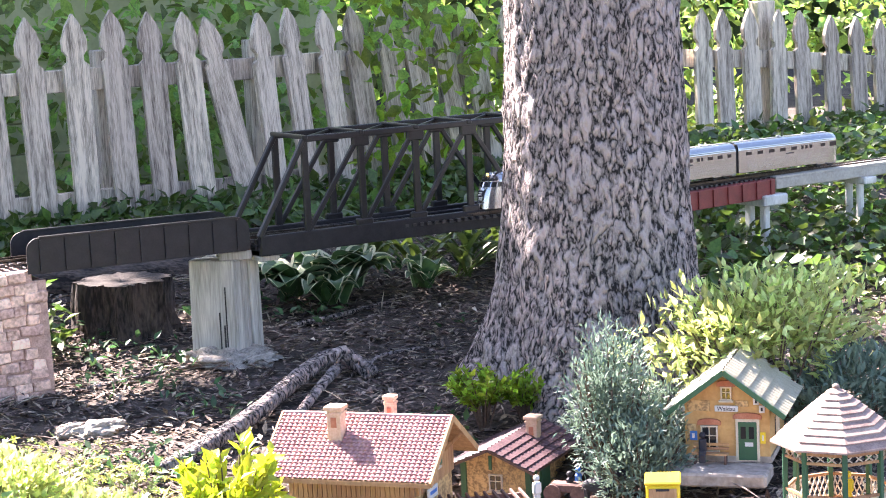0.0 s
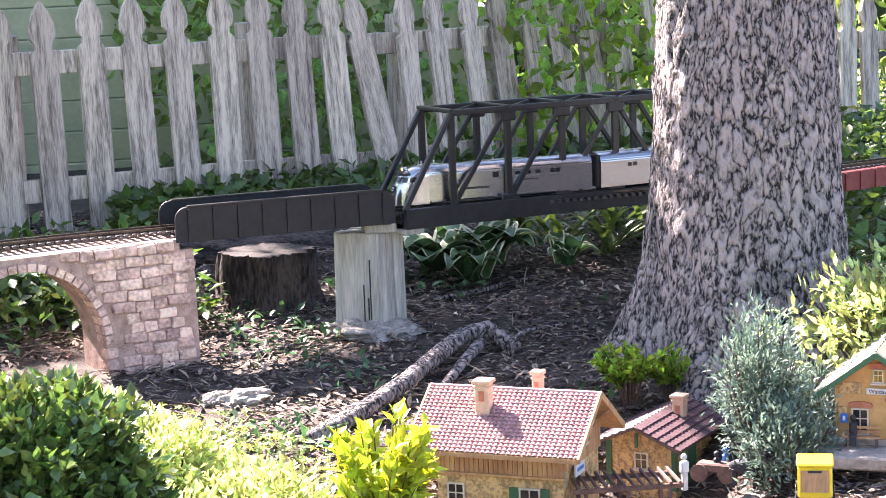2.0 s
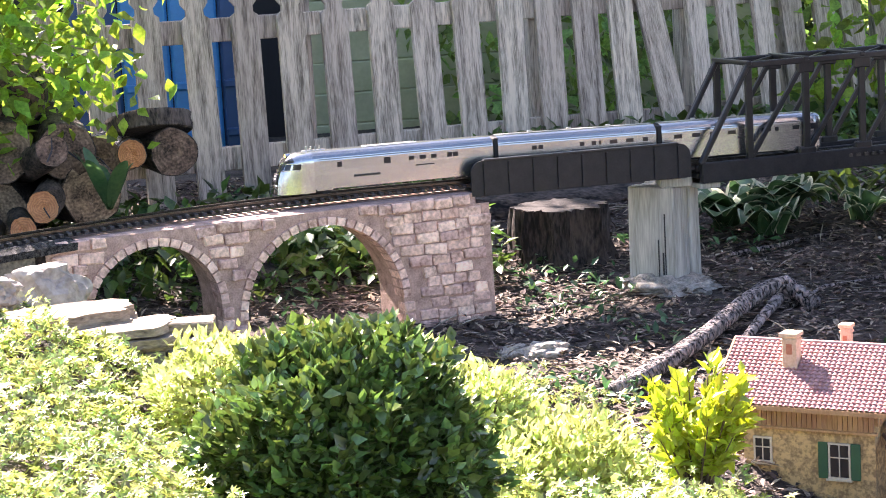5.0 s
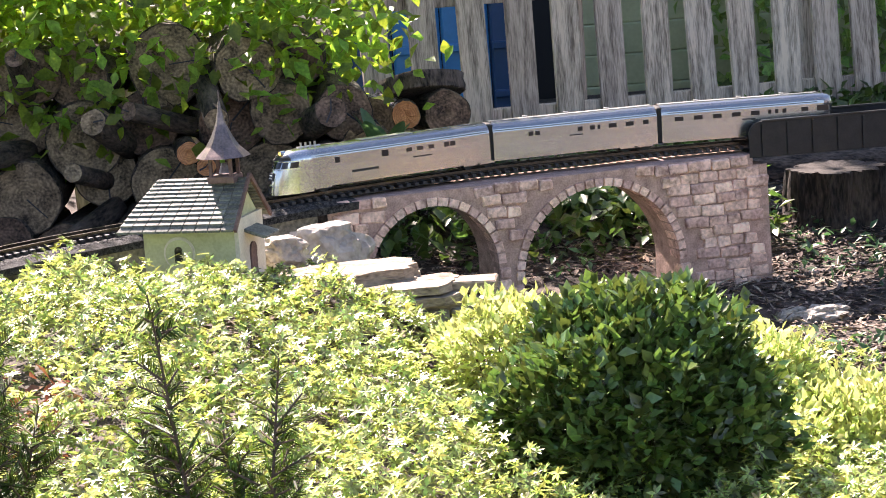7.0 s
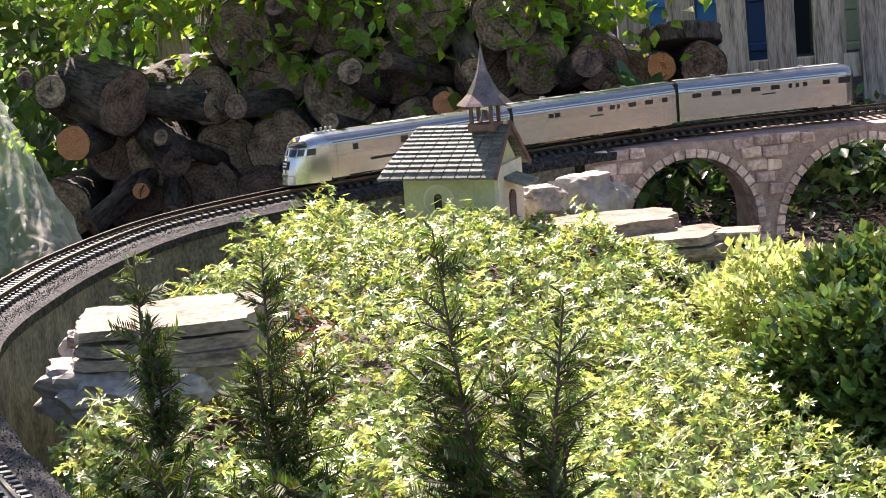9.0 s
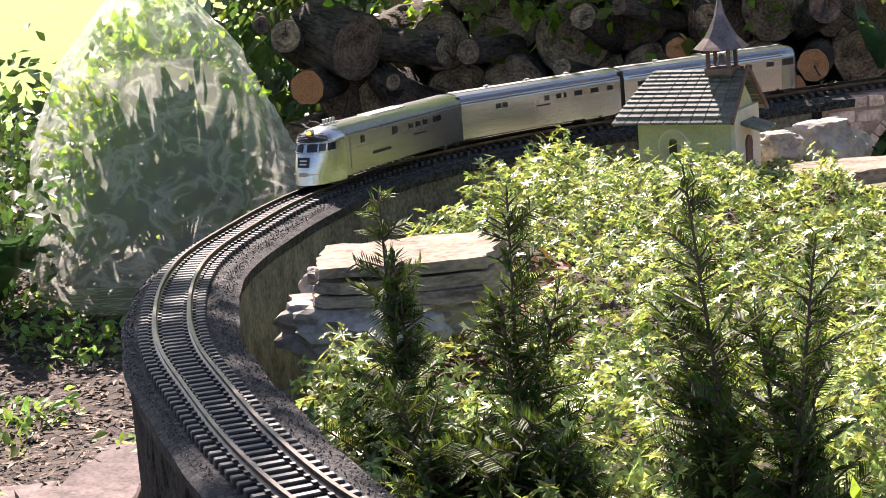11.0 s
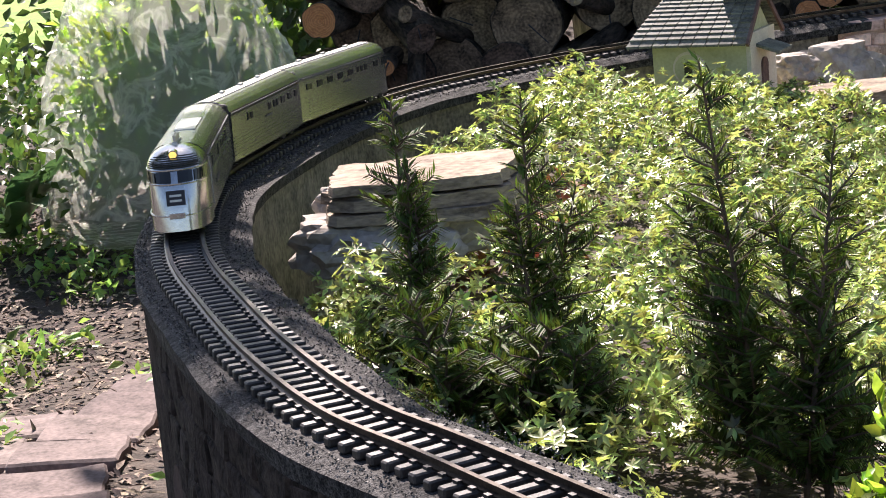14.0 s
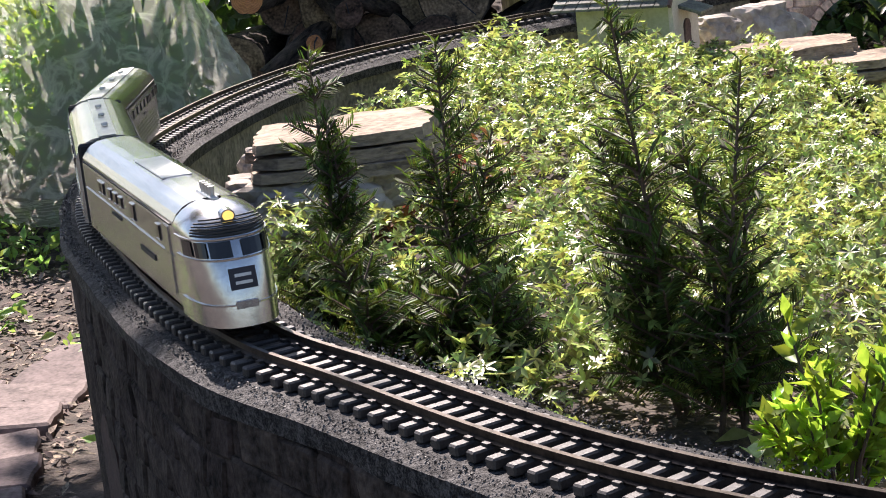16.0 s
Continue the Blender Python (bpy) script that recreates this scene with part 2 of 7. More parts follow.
def film_material():
    """Thin clear film: faint milky veil with sharp white creases."""
    m = bpy.data.materials.new("clear_plastic_film")
    m.use_nodes = True
    N, L = m.node_tree.nodes, m.node_tree.links
    p = N["Principled BSDF"]
    p.inputs["Base Color"].default_value, p.inputs["Roughness"].default_value = (0.86, 0.87, 0.82, 1), 0.3
    tl, ms1 = N.new("ShaderNodeBsdfTranslucent"), N.new("ShaderNodeMixShader")
    tl.inputs["Color"].default_value = (0.9, 0.92, 0.84, 1)
    ms1.inputs[0].default_value = 0.6
    tr, ms = N.new("ShaderNodeBsdfTransparent"), N.new("ShaderNodeMixShader")
    no = N.new("ShaderNodeTexNoise")
    no.inputs["Scale"].default_value, no.inputs["Detail"].default_value, no.inputs["Distortion"].default_value = 9, 6, 0.6
    sub = N.new("ShaderNodeMath")
    sub.operation, sub.inputs[1].default_value = "SUBTRACT", 0.5
    ab = N.new("ShaderNodeMath")
    ab.operation = "ABSOLUTE"
    rp = N.new("ShaderNodeMapRange")
    rp.inputs["From Min"].default_value, rp.inputs["From Max"].default_value = 0.0, 0.07
    rp.inputs["To Min"].default_value, rp.inputs["To Max"].default_value = 0.38, 0.7
    bp = N.new("ShaderNodeBump")
    bp.inputs["Distance"].default_value = 0.02
    L.new(no.outputs[0], bp.inputs["Height"])
    L.new(bp.outputs[0], p.inputs["Normal"])
    L.new(no.outputs[0], sub.inputs[0])
    L.new(sub.outputs[0], ab.inputs[0])
    L.new(ab.outputs[0], rp.inputs["Value"])
    L.new(p.outputs[0], ms1.inputs[1])
    L.new(tl.outputs[0], ms1.inputs[2])
    L.new(rp.outputs[0], ms.inputs[0])
    L.new(ms1.outputs[0], ms.inputs[1])
    L.new(tr.outputs[0], ms.inputs[2])
    L.new(ms.outputs[0], N["Material Output"].inputs["Surface"])
    return m


M["film"] = film_material()


def bark_material():
    """Scaly bark: pale plates parted by dark crevices."""
    m = bpy.data.materials.new("scaly_bark")
    m.use_nodes = True
    N, L = m.node_tree.nodes, m.node_tree.links
    p = N["Principled BSDF"]
    co, mp = N.new("ShaderNodeTexCoord"), N.new("ShaderNodeMapping")
    mp.inputs["Scale"].default_value = (1, 1, 0.45)
    L.new(co.outputs["Object"], mp.inputs[0])
    wob = N.new("ShaderNodeTexNoise")
    wob.inputs["Scale"].default_value, wob.inputs["Detail"].default_value = 26, 6
    L.new(mp.outputs[0], wob.inputs["Vector"])
    mixv = N.new("ShaderNodeMix")
    mixv.data_type = "VECTOR"
    mixv.inputs[0].default_value = 0.14
    L.new(mp.outputs[0], mixv.inputs[4])
    L.new(wob.outputs["Color"], mixv.inputs[5])
    vo = N.new("ShaderNodeTexVoronoi")
    vo.feature = "DISTANCE_TO_EDGE"
    vo.inputs["Scale"].default_value = 27
    L.new(mixv.outputs[1], vo.inputs["Vector"])
    gr = N.new("ShaderNodeTexNoise")
    gr.inputs["Scale"].default_value, gr.inputs["Detail"].default_value = 130, 5
    L.new(mp.outputs[0], gr.inputs["Vector"])
    big = N.new("ShaderNodeTexNoise")
    big.inputs["Scale"].default_value, big.inputs["Detail"].default_value = 9, 4
    L.new(co.outputs["Object"], big.inputs["Vector"])
    mul = N.new("ShaderNodeMath")
    mul.operation = "MULTIPLY_ADD"
    mul.inputs[1].default_value, mul.inputs[2].default_value = 1.5, -0.6
    L.new(gr.outputs[0], mul.inputs[0])
    ad = N.new("ShaderNodeMath")
    ad.operation = "MULTIPLY_ADD"
    ad.inputs[1].default_value = 3.2
    L.new(vo.outputs["Distance"], ad.inputs[0])
    L.new(mul.outputs[0], ad.inputs[2])
    rp = N.new("ShaderNodeValToRGB")
    e = rp.color_ramp.elements
    e[0].position, e[0].color = 0.15, (0.022, 0.019, 0.019, 1)
    e[1].position, e[1].color = 0.95, (0.78, 0.68, 0.65, 1)
    mid = e.new(0.36)
    mid.color = (0.34, 0.3, 0.29, 1)
    L.new(ad.outputs[0], rp.inputs[0])
    tint = N.new("ShaderNodeMix")
    tint.data_type, tint.blend_type = "RGBA", "MULTIPLY"
    tint.inputs[0].default_value = 0.6
    r2 = N.new("ShaderNodeValToRGB")
    r2.color_ramp.elements[0].position, r2.color_ramp.elements[0].color = 0.35, (0.62, 0.6, 0.6, 1)
    r2.color_ramp.elements[1].position, r2.color_ramp.elements[1].color = 0.65, (1.0, 0.92, 0.88, 1)
    L.new(big.outputs[0], r2.inputs[0])
    L.new(rp.outputs[0], tint.inputs[6])
    L.new(r2.outputs[0], tint.inputs[7])
    L.new(tint.outputs[2], p.inputs["Base Color"])
    p.inputs["Roughness"].default_value = 0.9
    bp = N.new("ShaderNodeBump")
    bp.inputs["Strength"].default_value, bp.inputs["Distance"].default_value = 1.0, 0.02
    L.new(ad.outputs[0], bp.inputs["Height"])
    L.new(bp.outputs[0], p.inputs["Normal"])
    return m


M["bark"] = bark_material()


def add_rings(m, scale, depth):
    """Growth rings about the log's axis, darkening the cut face."""
    N, L = m.node_tree.nodes, m.node_tree.links
    p = N["Principled BSDF"]
    src = p.inputs["Base Color"].links[0].from_socket
    co, wv, mr, mx = N.new("ShaderNodeTexCoord"), N.new("ShaderNodeTexWave"), N.new("ShaderNodeMapRange"), N.new("ShaderNodeMix")
    wv.wave_type, wv.rings_direction = "RINGS", "Z"
    wv.inputs["Scale"].default_value, wv.inputs["Distortion"].default_value, wv.inputs["Detail"].default_value = scale, 11.0, 4.0
    mr.inputs["To Min"].default_value, mr.inputs["To Max"].default_value = 1 - depth, 1.0
    mx.data_type, mx.blend_type = "RGBA", "MULTIPLY"
    mx.inputs[0].default_value = 1.0
    L.new(co.outputs["Object"], wv.inputs["Vector"])
    L.new(wv.outputs["Fac"], mr.inputs["Value"])
    L.new(src, mx.inputs[6])
    L.new(mr.outputs[0], mx.inputs[7])
    L.new(mx.outputs[2], p.inputs["Base Color"])


add_rings(M["log_end"], 24, 0.35)
add_rings(M["fresh_cut"], 45, 0.25)
add_rings(M["stump_top"], 30, 0.4)

# ---- mesh helpers ----
rng = np.random.default_rng(7)
I4 = Matrix.Identity(4)


def smoothstep(a, b, v):
    t = min(1.0, max(0.0, (v - a) / (b - a)))
    return t * t * (3 - 2 * t)


def thing(name, label, category, m=I4, group="", kind=""):
    ob = new(name)
    ob.matrix_world = m
    return tagged(ob, label, category, group, kind)


def part(name, bm, material, parent=None, label="", smooth=False, m=None):
    me = bpy.data.meshes.new(name)
    bm.to_mesh(me)
    bm.free()
    return part_of(name, me, material, parent, label, smooth, m)


def part_of(name, me, material, parent=None, label="", smooth=False, m=None):
    if material is not None and not me.materials:
        me.materials.append(M[material])
    if smooth:
        me.polygons.foreach_set("use_smooth", [True] * len(me.polygons))
    ob = new(name, me)
    ob.parent = parent
    if m is not None:
        ob.matrix_basis = m
    if label:
        ob["label"] = label
    return ob


def raw(name, verts, faces):
    me = bpy.data.meshes.new(name)
    me.from_pydata([tuple(v) for v in verts], [], [tuple(f) for f in faces])
    me.update()
    return me


def bx(cx, cy, cz, sx, sy, sz, bevel=0.0, m=None, bm=None):
    bm = bm or bmesh.new()
    mm = Matrix.Translation((cx, cy, cz)) @ (m or I4) @ Matrix.Diagonal((sx, sy, sz, 1))
    vs = bmesh.ops.create_cube(bm, size=1, matrix=mm)["verts"]
    if bevel:
        es = list({e for v in vs for e in v.link_edges})
        bmesh.ops.bevel(bm, geom=es, offset=bevel, segments=1, affect="EDGES")
    return bm


def bar(a, b, w, h=None, bm=None, bevel=0.0):
    """A straight bar of section w x h from a to b."""
    a, b = Vector(a), Vector(b)
    d = b - a
    q = d.to_track_quat("X", "Z").to_matrix().to_4x4()
    bm = bm or bmesh.new()
    c = (a + b) / 2
    return bx(c.x, c.y, c.z, d.length, w, h or w, bevel, q, bm)


def cyl(a, b, r1, r2=None, seg=12, bm=None):
    a, b = Vector(a), Vector(b)
    d = b - a
    bm = bm or bmesh.new()
    mm = Matrix.Translation((a + b) / 2) @ d.to_track_quat("Z", "Y").to_matrix().to_4x4()
    bmesh.ops.create_cone(bm, cap_ends=True, segments=seg, radius1=r1, radius2=r1 if r2 is None else r2, depth=d.length, matrix=mm)
    return bm


def ext(poly, depth, m=I4, bm=None):
    """A polygon in the xz plane pushed along +y."""
    bm = bm or bmesh.new()
    a = [bm.verts.new(m @ Vector((x, 0, z))) for x, z in poly]
    b = [bm.verts.new(m @ Vector((x, depth, z))) for x, z in poly]
    bm.faces.new(a)
    bm.faces.new(b[::-1])
    n = len(poly)
    for i in range(n):
        bm.faces.new((a[i], b[i], b[(i + 1) % n], a[(i + 1) % n]))
    bmesh.ops.recalc_face_normals(bm, faces=bm.faces)
    return bm


def lump(r, seed, sx=1.0, sy=1.0, sz=1.0, rough=0.25, cuts=3, freq=2.5):
    """A rough stone-like lump."""
    bm = bmesh.new()
    bmesh.ops.create_icosphere(bm, subdivisions=cuts, radius=1)
    for v in bm.verts:
        k = 1 + rough * noise.noise(v.co * freq + Vector((seed * 3.1, seed, 0))) + rough * 0.4 * noise.noise(v.co * freq * 3 + Vector((seed, 0, 5)))
        v.co = Vector((v.co.x * sx, v.co.y * sy, v.co.z * sz)) * k * r
    return bm


def leaves(name, pos, axis, up, size, material, width=0.5, fold=0.15, parent=None, label=""):
    """Many leaves in one mesh: each a pointed, folded blade from pos along axis."""
    n = len(pos)
    axis = axis / np.linalg.norm(axis, axis=1, keepdims=True)
    side = np.cross(axis, up)
    side /= np.linalg.norm(side, axis=1, keepdims=True) + 1e-9
    nrm = np.cross(side, axis)
    size = np.asarray(size).reshape(-1, 1) * np.ones((n, 1))
    w = size * width * 0.5
    V = np.empty((n, 6, 3))
    V[:, 0] = pos
    V[:, 1] = pos + axis * size * 0.45 - side * w + nrm * w * fold * 2
    V[:, 2] = pos + axis * size * 0.45 + side * w + nrm * w * fold * 2
    V[:, 3] = pos + axis * size - nrm * size * 0.08
    V[:, 4] = pos + axis * size * 0.22 - side * w * 0.62 + nrm * w * fold
    V[:, 5] = pos + axis * size * 0.22 + side * w * 0.62 + nrm * w * fold
    base = (np.arange(n) * 6)[:, None]
    loops = np.concatenate([base + np.array([[0, 4, 1, 3]]), base + np.array([[0, 3, 2, 5]])], 1).ravel()
    me = bpy.data.meshes.new(name)
    me.vertices.add(n * 6)
    me.vertices.foreach_set("co", V.ravel())
    me.loops.add(n * 8)
    me.loops.foreach_set("vertex_index", loops.astype(np.int32))
    me.polygons.add(n * 2)
    me.polygons.foreach_set("loop_start", (np.arange(n * 2) * 4).astype(np.int32))
    me.update(calc_edges=True)
    return part_of(name, me, material, parent, label)


def unit(n, zlo=-1.0, zhi=1.0):
    z = rng.uniform(zlo, zhi, n)
    a = rng.uniform(0, 2 * math.pi, n)
    r = np.sqrt(1 - z * z)
    return np.stack([r * np.cos(a), r * np.sin(a), z], 1)


# ---- ground ----
def fall(x, y):
    """How far the yard drops away from the raised bed."""
    return 1 + 0.15 * smoothstep(1.8, 4.75, math.hypot(x, y))


def ground_z(x, y):
    k = fall(x, y)
    u, v = x / k, y / k
    z = 0.1 + 0.1 * min(2.6, max(0.0, v - 3.35))
    bed = smoothstep(1.25, 0.55, math.hypot((u - 0.02) * 0.95, (v - 2.75) * 0.72))
    inside = smoothstep(-0.78, -0.6, u - 0.25 * max(0.0, (v - 3.0)) + 0.7 * max(0.0, 1.9 - v))
    z -= 0.1 * math.exp(-((u - 1.36) ** 2 + (v - 3.28) ** 2) / 0.05) + 0.12 * math.exp(-((u - 1.68) ** 2 + (v - 3.52) ** 2) / 0.06)
    z = 1.06 - k * (1.06 - z - (0.19 + 0.13 * smoothstep(2.4, 3.6, v)) * bed * inside * (0.18 + 0.82 * smoothstep(0.55, -0.12, u)))
    return z + 0.012 * noise.noise(Vector((x * 3, y * 3, 0))) + 0.006 * noise.noise(Vector((x * 11, y * 11, 2)))


def ground():
    xs = np.unique(np.concatenate([np.linspace(-400, -12, 8), np.linspace(-12, -2.6, 18), np.linspace(-2.5, 4.5, 176), np.linspace(4.6, 14, 24), np.linspace(14, 400, 8)]))
    ys = np.unique(np.concatenate([np.linspace(-400, -4, 8), np.linspace(-3.5, 0.4, 10), np.linspace(0.5, 7.5, 176), np.linspace(7.6, 20, 26), np.linspace(20, 800, 10)]))
    vs = [(x, y, ground_z(x, y)) for y in ys for x in xs]
    nx = len(xs)
    fs = [(j * nx + i, j * nx + i + 1, (j + 1) * nx + i + 1, (j + 1) * nx + i) for j in range(len(ys) - 1) for i in range(nx - 1)]
    ob = part_of("ground", raw("ground", vs, fs), "soil", smooth=True)
    tagged(ob, "dark brown soil with leaf litter under trees", "ground", kind="structure")
    nx2 = 30
    vs = [(-14 + 12.4 * i / nx2, 6.4 + 60 * (j / nx2) ** 2, ground_z(-14 + 12.4 * i / nx2, 6.4 + 60 * (j / nx2) ** 2) + 0.02) for j in range(nx2 + 1) for i in range(nx2 + 1)]
    fs = [(j * 31 + i, j * 31 + i + 1, j * 31 + i + 32, j * 31 + i + 31) for j in range(nx2) for i in range(nx2)]
    tagged(part_of("lawn", raw("lawn", vs, fs), "lawn", smooth=True), "bright sunlit green lawn beyond the garden", "lawn", kind="structure")


ground()

# ---- the railway line ----
LINE = [(3.524, 0.826, 0.443), (2.015, 0.725, 0.496), (1.000, 0.780, 0.500), (0.400, 0.980, 0.500), (0.061, 1.184, 0.500), (-0.124, 1.337, 0.500),
        (-0.305, 1.545, 0.500), (-0.417, 1.675, 0.500), (-0.539, 1.882, 0.499), (-0.658, 2.129, 0.494), (-0.743, 2.321, 0.488), (-0.813, 2.527, 0.480),
        (-0.880, 2.782, 0.470), (-0.921, 3.031, 0.460), (-0.926, 3.312, 0.450), (-0.911, 3.626, 0.439), (-0.837, 4.006, 0.428), (-0.706, 4.264, 0.422),
        (-0.515, 4.477, 0.420), (-0.264, 4.664, 0.420), (0.057, 4.865, 0.424), (0.414, 5.026, 0.428), (0.782, 5.123, 0.429), (1.127, 5.186, 0.426),
        (1.725, 5.244, 0.421), (2.415, 5.300, 0.418), (2.780, 5.400, 0.414), (3.180, 5.560, 0.408), (3.700, 5.730, 0.402), (4.500, 5.920, 0.396), (5.800, 6.200, 0.390)]
RAIL_Z = 0.500


def resample():
    C = np.array(LINE)
    out = []
    for i in range(1, len(C) - 2):
        a, b, c, d = C[i - 1:i + 3]
        for k in range(40):
            t = k / 40
            out.append(0.5 * (2 * b + (c - a) * t + (2 * a - 5 * b + 4 * c - d) * t * t + (3 * b - a - 3 * c + d) * t ** 3))
    P = np.array(out)
    for _ in range(30):
        P[1:-1] = 0.25 * P[:-2] + 0.5 * P[1:-1] + 0.25 * P[2:]
    return P, np.concatenate([[0], np.cumsum(np.linalg.norm(np.diff(P[:, :2], axis=0), axis=1))])


LP, LS = resample()


def at(s, off=0.0, z=RAIL_Z):
    """Point of the line at s metres, off to its left hand (towards larger s)."""
    p = np.array([np.interp(s, LS, LP[:, 0]), np.interp(s, LS, LP[:, 1])])
    q = np.array([np.interp(s + 0.02, LS, LP[:, 0]), np.interp(s + 0.02, LS, LP[:, 1])]) - np.array([np.interp(s - 0.02, LS, LP[:, 0]), np.interp(s - 0.02, LS, LP[:, 1])])
    q /= np.linalg.norm(q)
    return Vector((p[0] - q[1] * off, p[1] + q[0] * off, z - RAIL_Z + np.interp(s, LS, LP[:, 2]))), math.atan2(q[1], q[0])


def sweep(s0, s1, section, step=0.03, off=lambda s: 0.0, jitter=0.0):
    """A closed section of (offset, z) carried along the line."""
    n = max(2, int((s1 - s0) / step))
    vs, fs, k = [], [], len(section)
    for i in range(n + 1):
        s = s0 + (s1 - s0) * i / n
        for j, (o, z) in enumerate(section):
            p, _ = at(s, o + off(s), z)
            if jitter:
                e = noise.noise(Vector((s * 9, j * 2.3, 0))) * jitter
                p += Vector((e, e, e * 0.6))
            vs.append(p)
    for i in range(n):
        for j in range(k):
            a, b = i * k + j, i * k + (j + 1) % k
            fs.append((a, b, b + k, a + k))
    fs += [tuple(range(k))[::-1], tuple(n * k + j for j in range(k))]
    return raw("sweep", vs, fs)


def railway():
    tr = thing("railway_track", "narrow model railway track with black sleepers", "track", kind="structure")
    s0, s1 = 0.1, LS[-1] - 0.05
    for o in (-0.0225, 0.0225):
        z = RAIL_Z
        sec = [(o - 0.0042, z - 0.009), (o + 0.0042, z - 0.009), (o + 0.0042, z - 0.0075), (o + 0.001, z - 0.006), (o + 0.001, z - 0.003), (o + 0.0022, z - 0.0025),
               (o + 0.0022, z), (o - 0.0022, z), (o - 0.0022, z - 0.0025), (o - 0.001, z - 0.003), (o - 0.001, z - 0.006), (o - 0.0042, z - 0.0075)]
        part_of("rail", sweep(s0, s1, sec, 0.025), "rail", tr, "tarnished steel rail")
    for o in (-0.0345, 0.0345):
        part_of("tie_strip", sweep(s0, s1, [(o - 0.002, 0.481), (o + 0.002, 0.481), (o + 0.002, 0.484), (o - 0.002, 0.484)], 0.05), "tie", tr)
    bm = bx(0, 0, 0, 0.011, 0.088, 0.009, 0.0015)
    for y in (-0.0285, -0.0165, 0.0165, 0.0285):
        bx(0, y, 0.0055, 0.007, 0.005, 0.003, 0, None, bm)
    me = bpy.data.meshes.new("sleeper")
    bm.to_mesh(me)
    bm.free()
    s, far = 1.6, []
    n = 0
    while s < s1:
        p, a = at(s, 0, 0.4865)
        m = Matrix.Translation(p) @ Matrix.Rotation(a + rng.normal(0, 0.012), 4, "Z")
        if n < 290:
            part_of("sleeper", me, "tie", tr, m=m)
        else:
            far.append(m)
        n += 1
        s += 0.0225
    bm = bmesh.new()
    for m in far:
        p = m.translation
        bx(p.x, p.y, p.z, 0.011, 0.088, 0.009, 0, m.to_3x3().to_4x4(), bm)
    if far:
        tagged(part("sleepers", bm, "tie", tr), kind="stuff")


railway()
BIG = 1.15            # the bridges and viaduct are this much over one metre-based drawing


def near_s(x, y):
    return float(LS[np.argmin((LP[:, 0] - x) ** 2 + (LP[:, 1] - y) ** 2)])


S_VIA, S_GIRD = near_s(0.034, 4.855), near_s(1.133, 5.187)
S_TRUSS = S_GIRD + 0.592


def retaining_wall():
    w = thing("curved_retaining_wall", "curved concrete wall carrying the railway, faux stone face", "wall", kind="structure")
    a, b = 0.1, S_VIA + 0.06
    part_of("wall_body", sweep(a, b, [(-0.06, -0.25), (0.062, -0.25), (0.062, 0.462), (-0.06, 0.462)], 0.03, jitter=0.0025), "dark_wall", w)
    # gritty capping, rougher and wider on the inner side
    part_of("capping", sweep(a, b, [(-0.083, 0.455), (0.066, 0.455), (0.068, 0.474), (0.05, 0.482), (-0.06, 0.482), (-0.085, 0.472)], 0.012, jitter=0.0035), "felt", w, "black gritty roofing felt capping")
    # faux stones on the outer face, courses with recessed joints
    me = {}
    for k, ln in enumerate((0.05, 0.065, 0.08)):
        bm = bx(0, 0, 0, ln, 0.008, 0.039, 0.003)
        for v in bm.verts:
            v.co += Vector((0.005, 0.002, 0.005)) * noise.noise(v.co * 31 + Vector((7, k, 0)))
            v.co.y += 0.003 * noise.noise(v.co * 50 + Vector((k, 0, 0)))
        me[k] = bpy.data.meshes.new("stone")
        bm.to_mesh(me[k])
        bm.free()
    cnt = 0
    for row in range(7):
        z = 0.435 - row * 0.041
        s = 1.55 + 0.03 * (row % 2)
        while s < 3.3 and cnt < 300:
            k = int(rng.integers(0, 3))
            ln = (0.05, 0.065, 0.08)[k]
            arch = any(abs(s - c) < 0.085 and z < 0.33 - 1.0 * (abs(s - c)) ** 2 * 12 for c in (1.75, 2.25, 2.75, 3.25))
            if not arch:
                p, ang = at(s, 0.0605 + rng.uniform(0, 0.0025), z + rng.normal(0, 0.003))
                part_of("stone", me[k], "dark_wall", w, m=Matrix.Translation(p) @ Matrix.Rotation(ang, 4, "Z") @ Matrix.Rotation(rng.normal(0, 0.03), 4, "Y"))
                cnt += 1
            s += ln + 0.002
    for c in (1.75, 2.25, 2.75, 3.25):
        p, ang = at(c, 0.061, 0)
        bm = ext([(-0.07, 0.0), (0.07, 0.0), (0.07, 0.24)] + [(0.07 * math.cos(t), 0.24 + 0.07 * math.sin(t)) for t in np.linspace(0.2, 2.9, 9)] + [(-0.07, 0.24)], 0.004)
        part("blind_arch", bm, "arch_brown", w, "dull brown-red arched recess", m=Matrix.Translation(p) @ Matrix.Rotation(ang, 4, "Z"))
    # lighter concrete infill on the inner face
    part_of("inner_facing", sweep(3.1, S_VIA - 0.05, [(-0.075, 0.0), (-0.06, 0.0), (-0.06, 0.455), (-0.072, 0.455)], 0.04, jitter=0.006), "concrete", w, "stained grey concrete inner face")


retaining_wall()


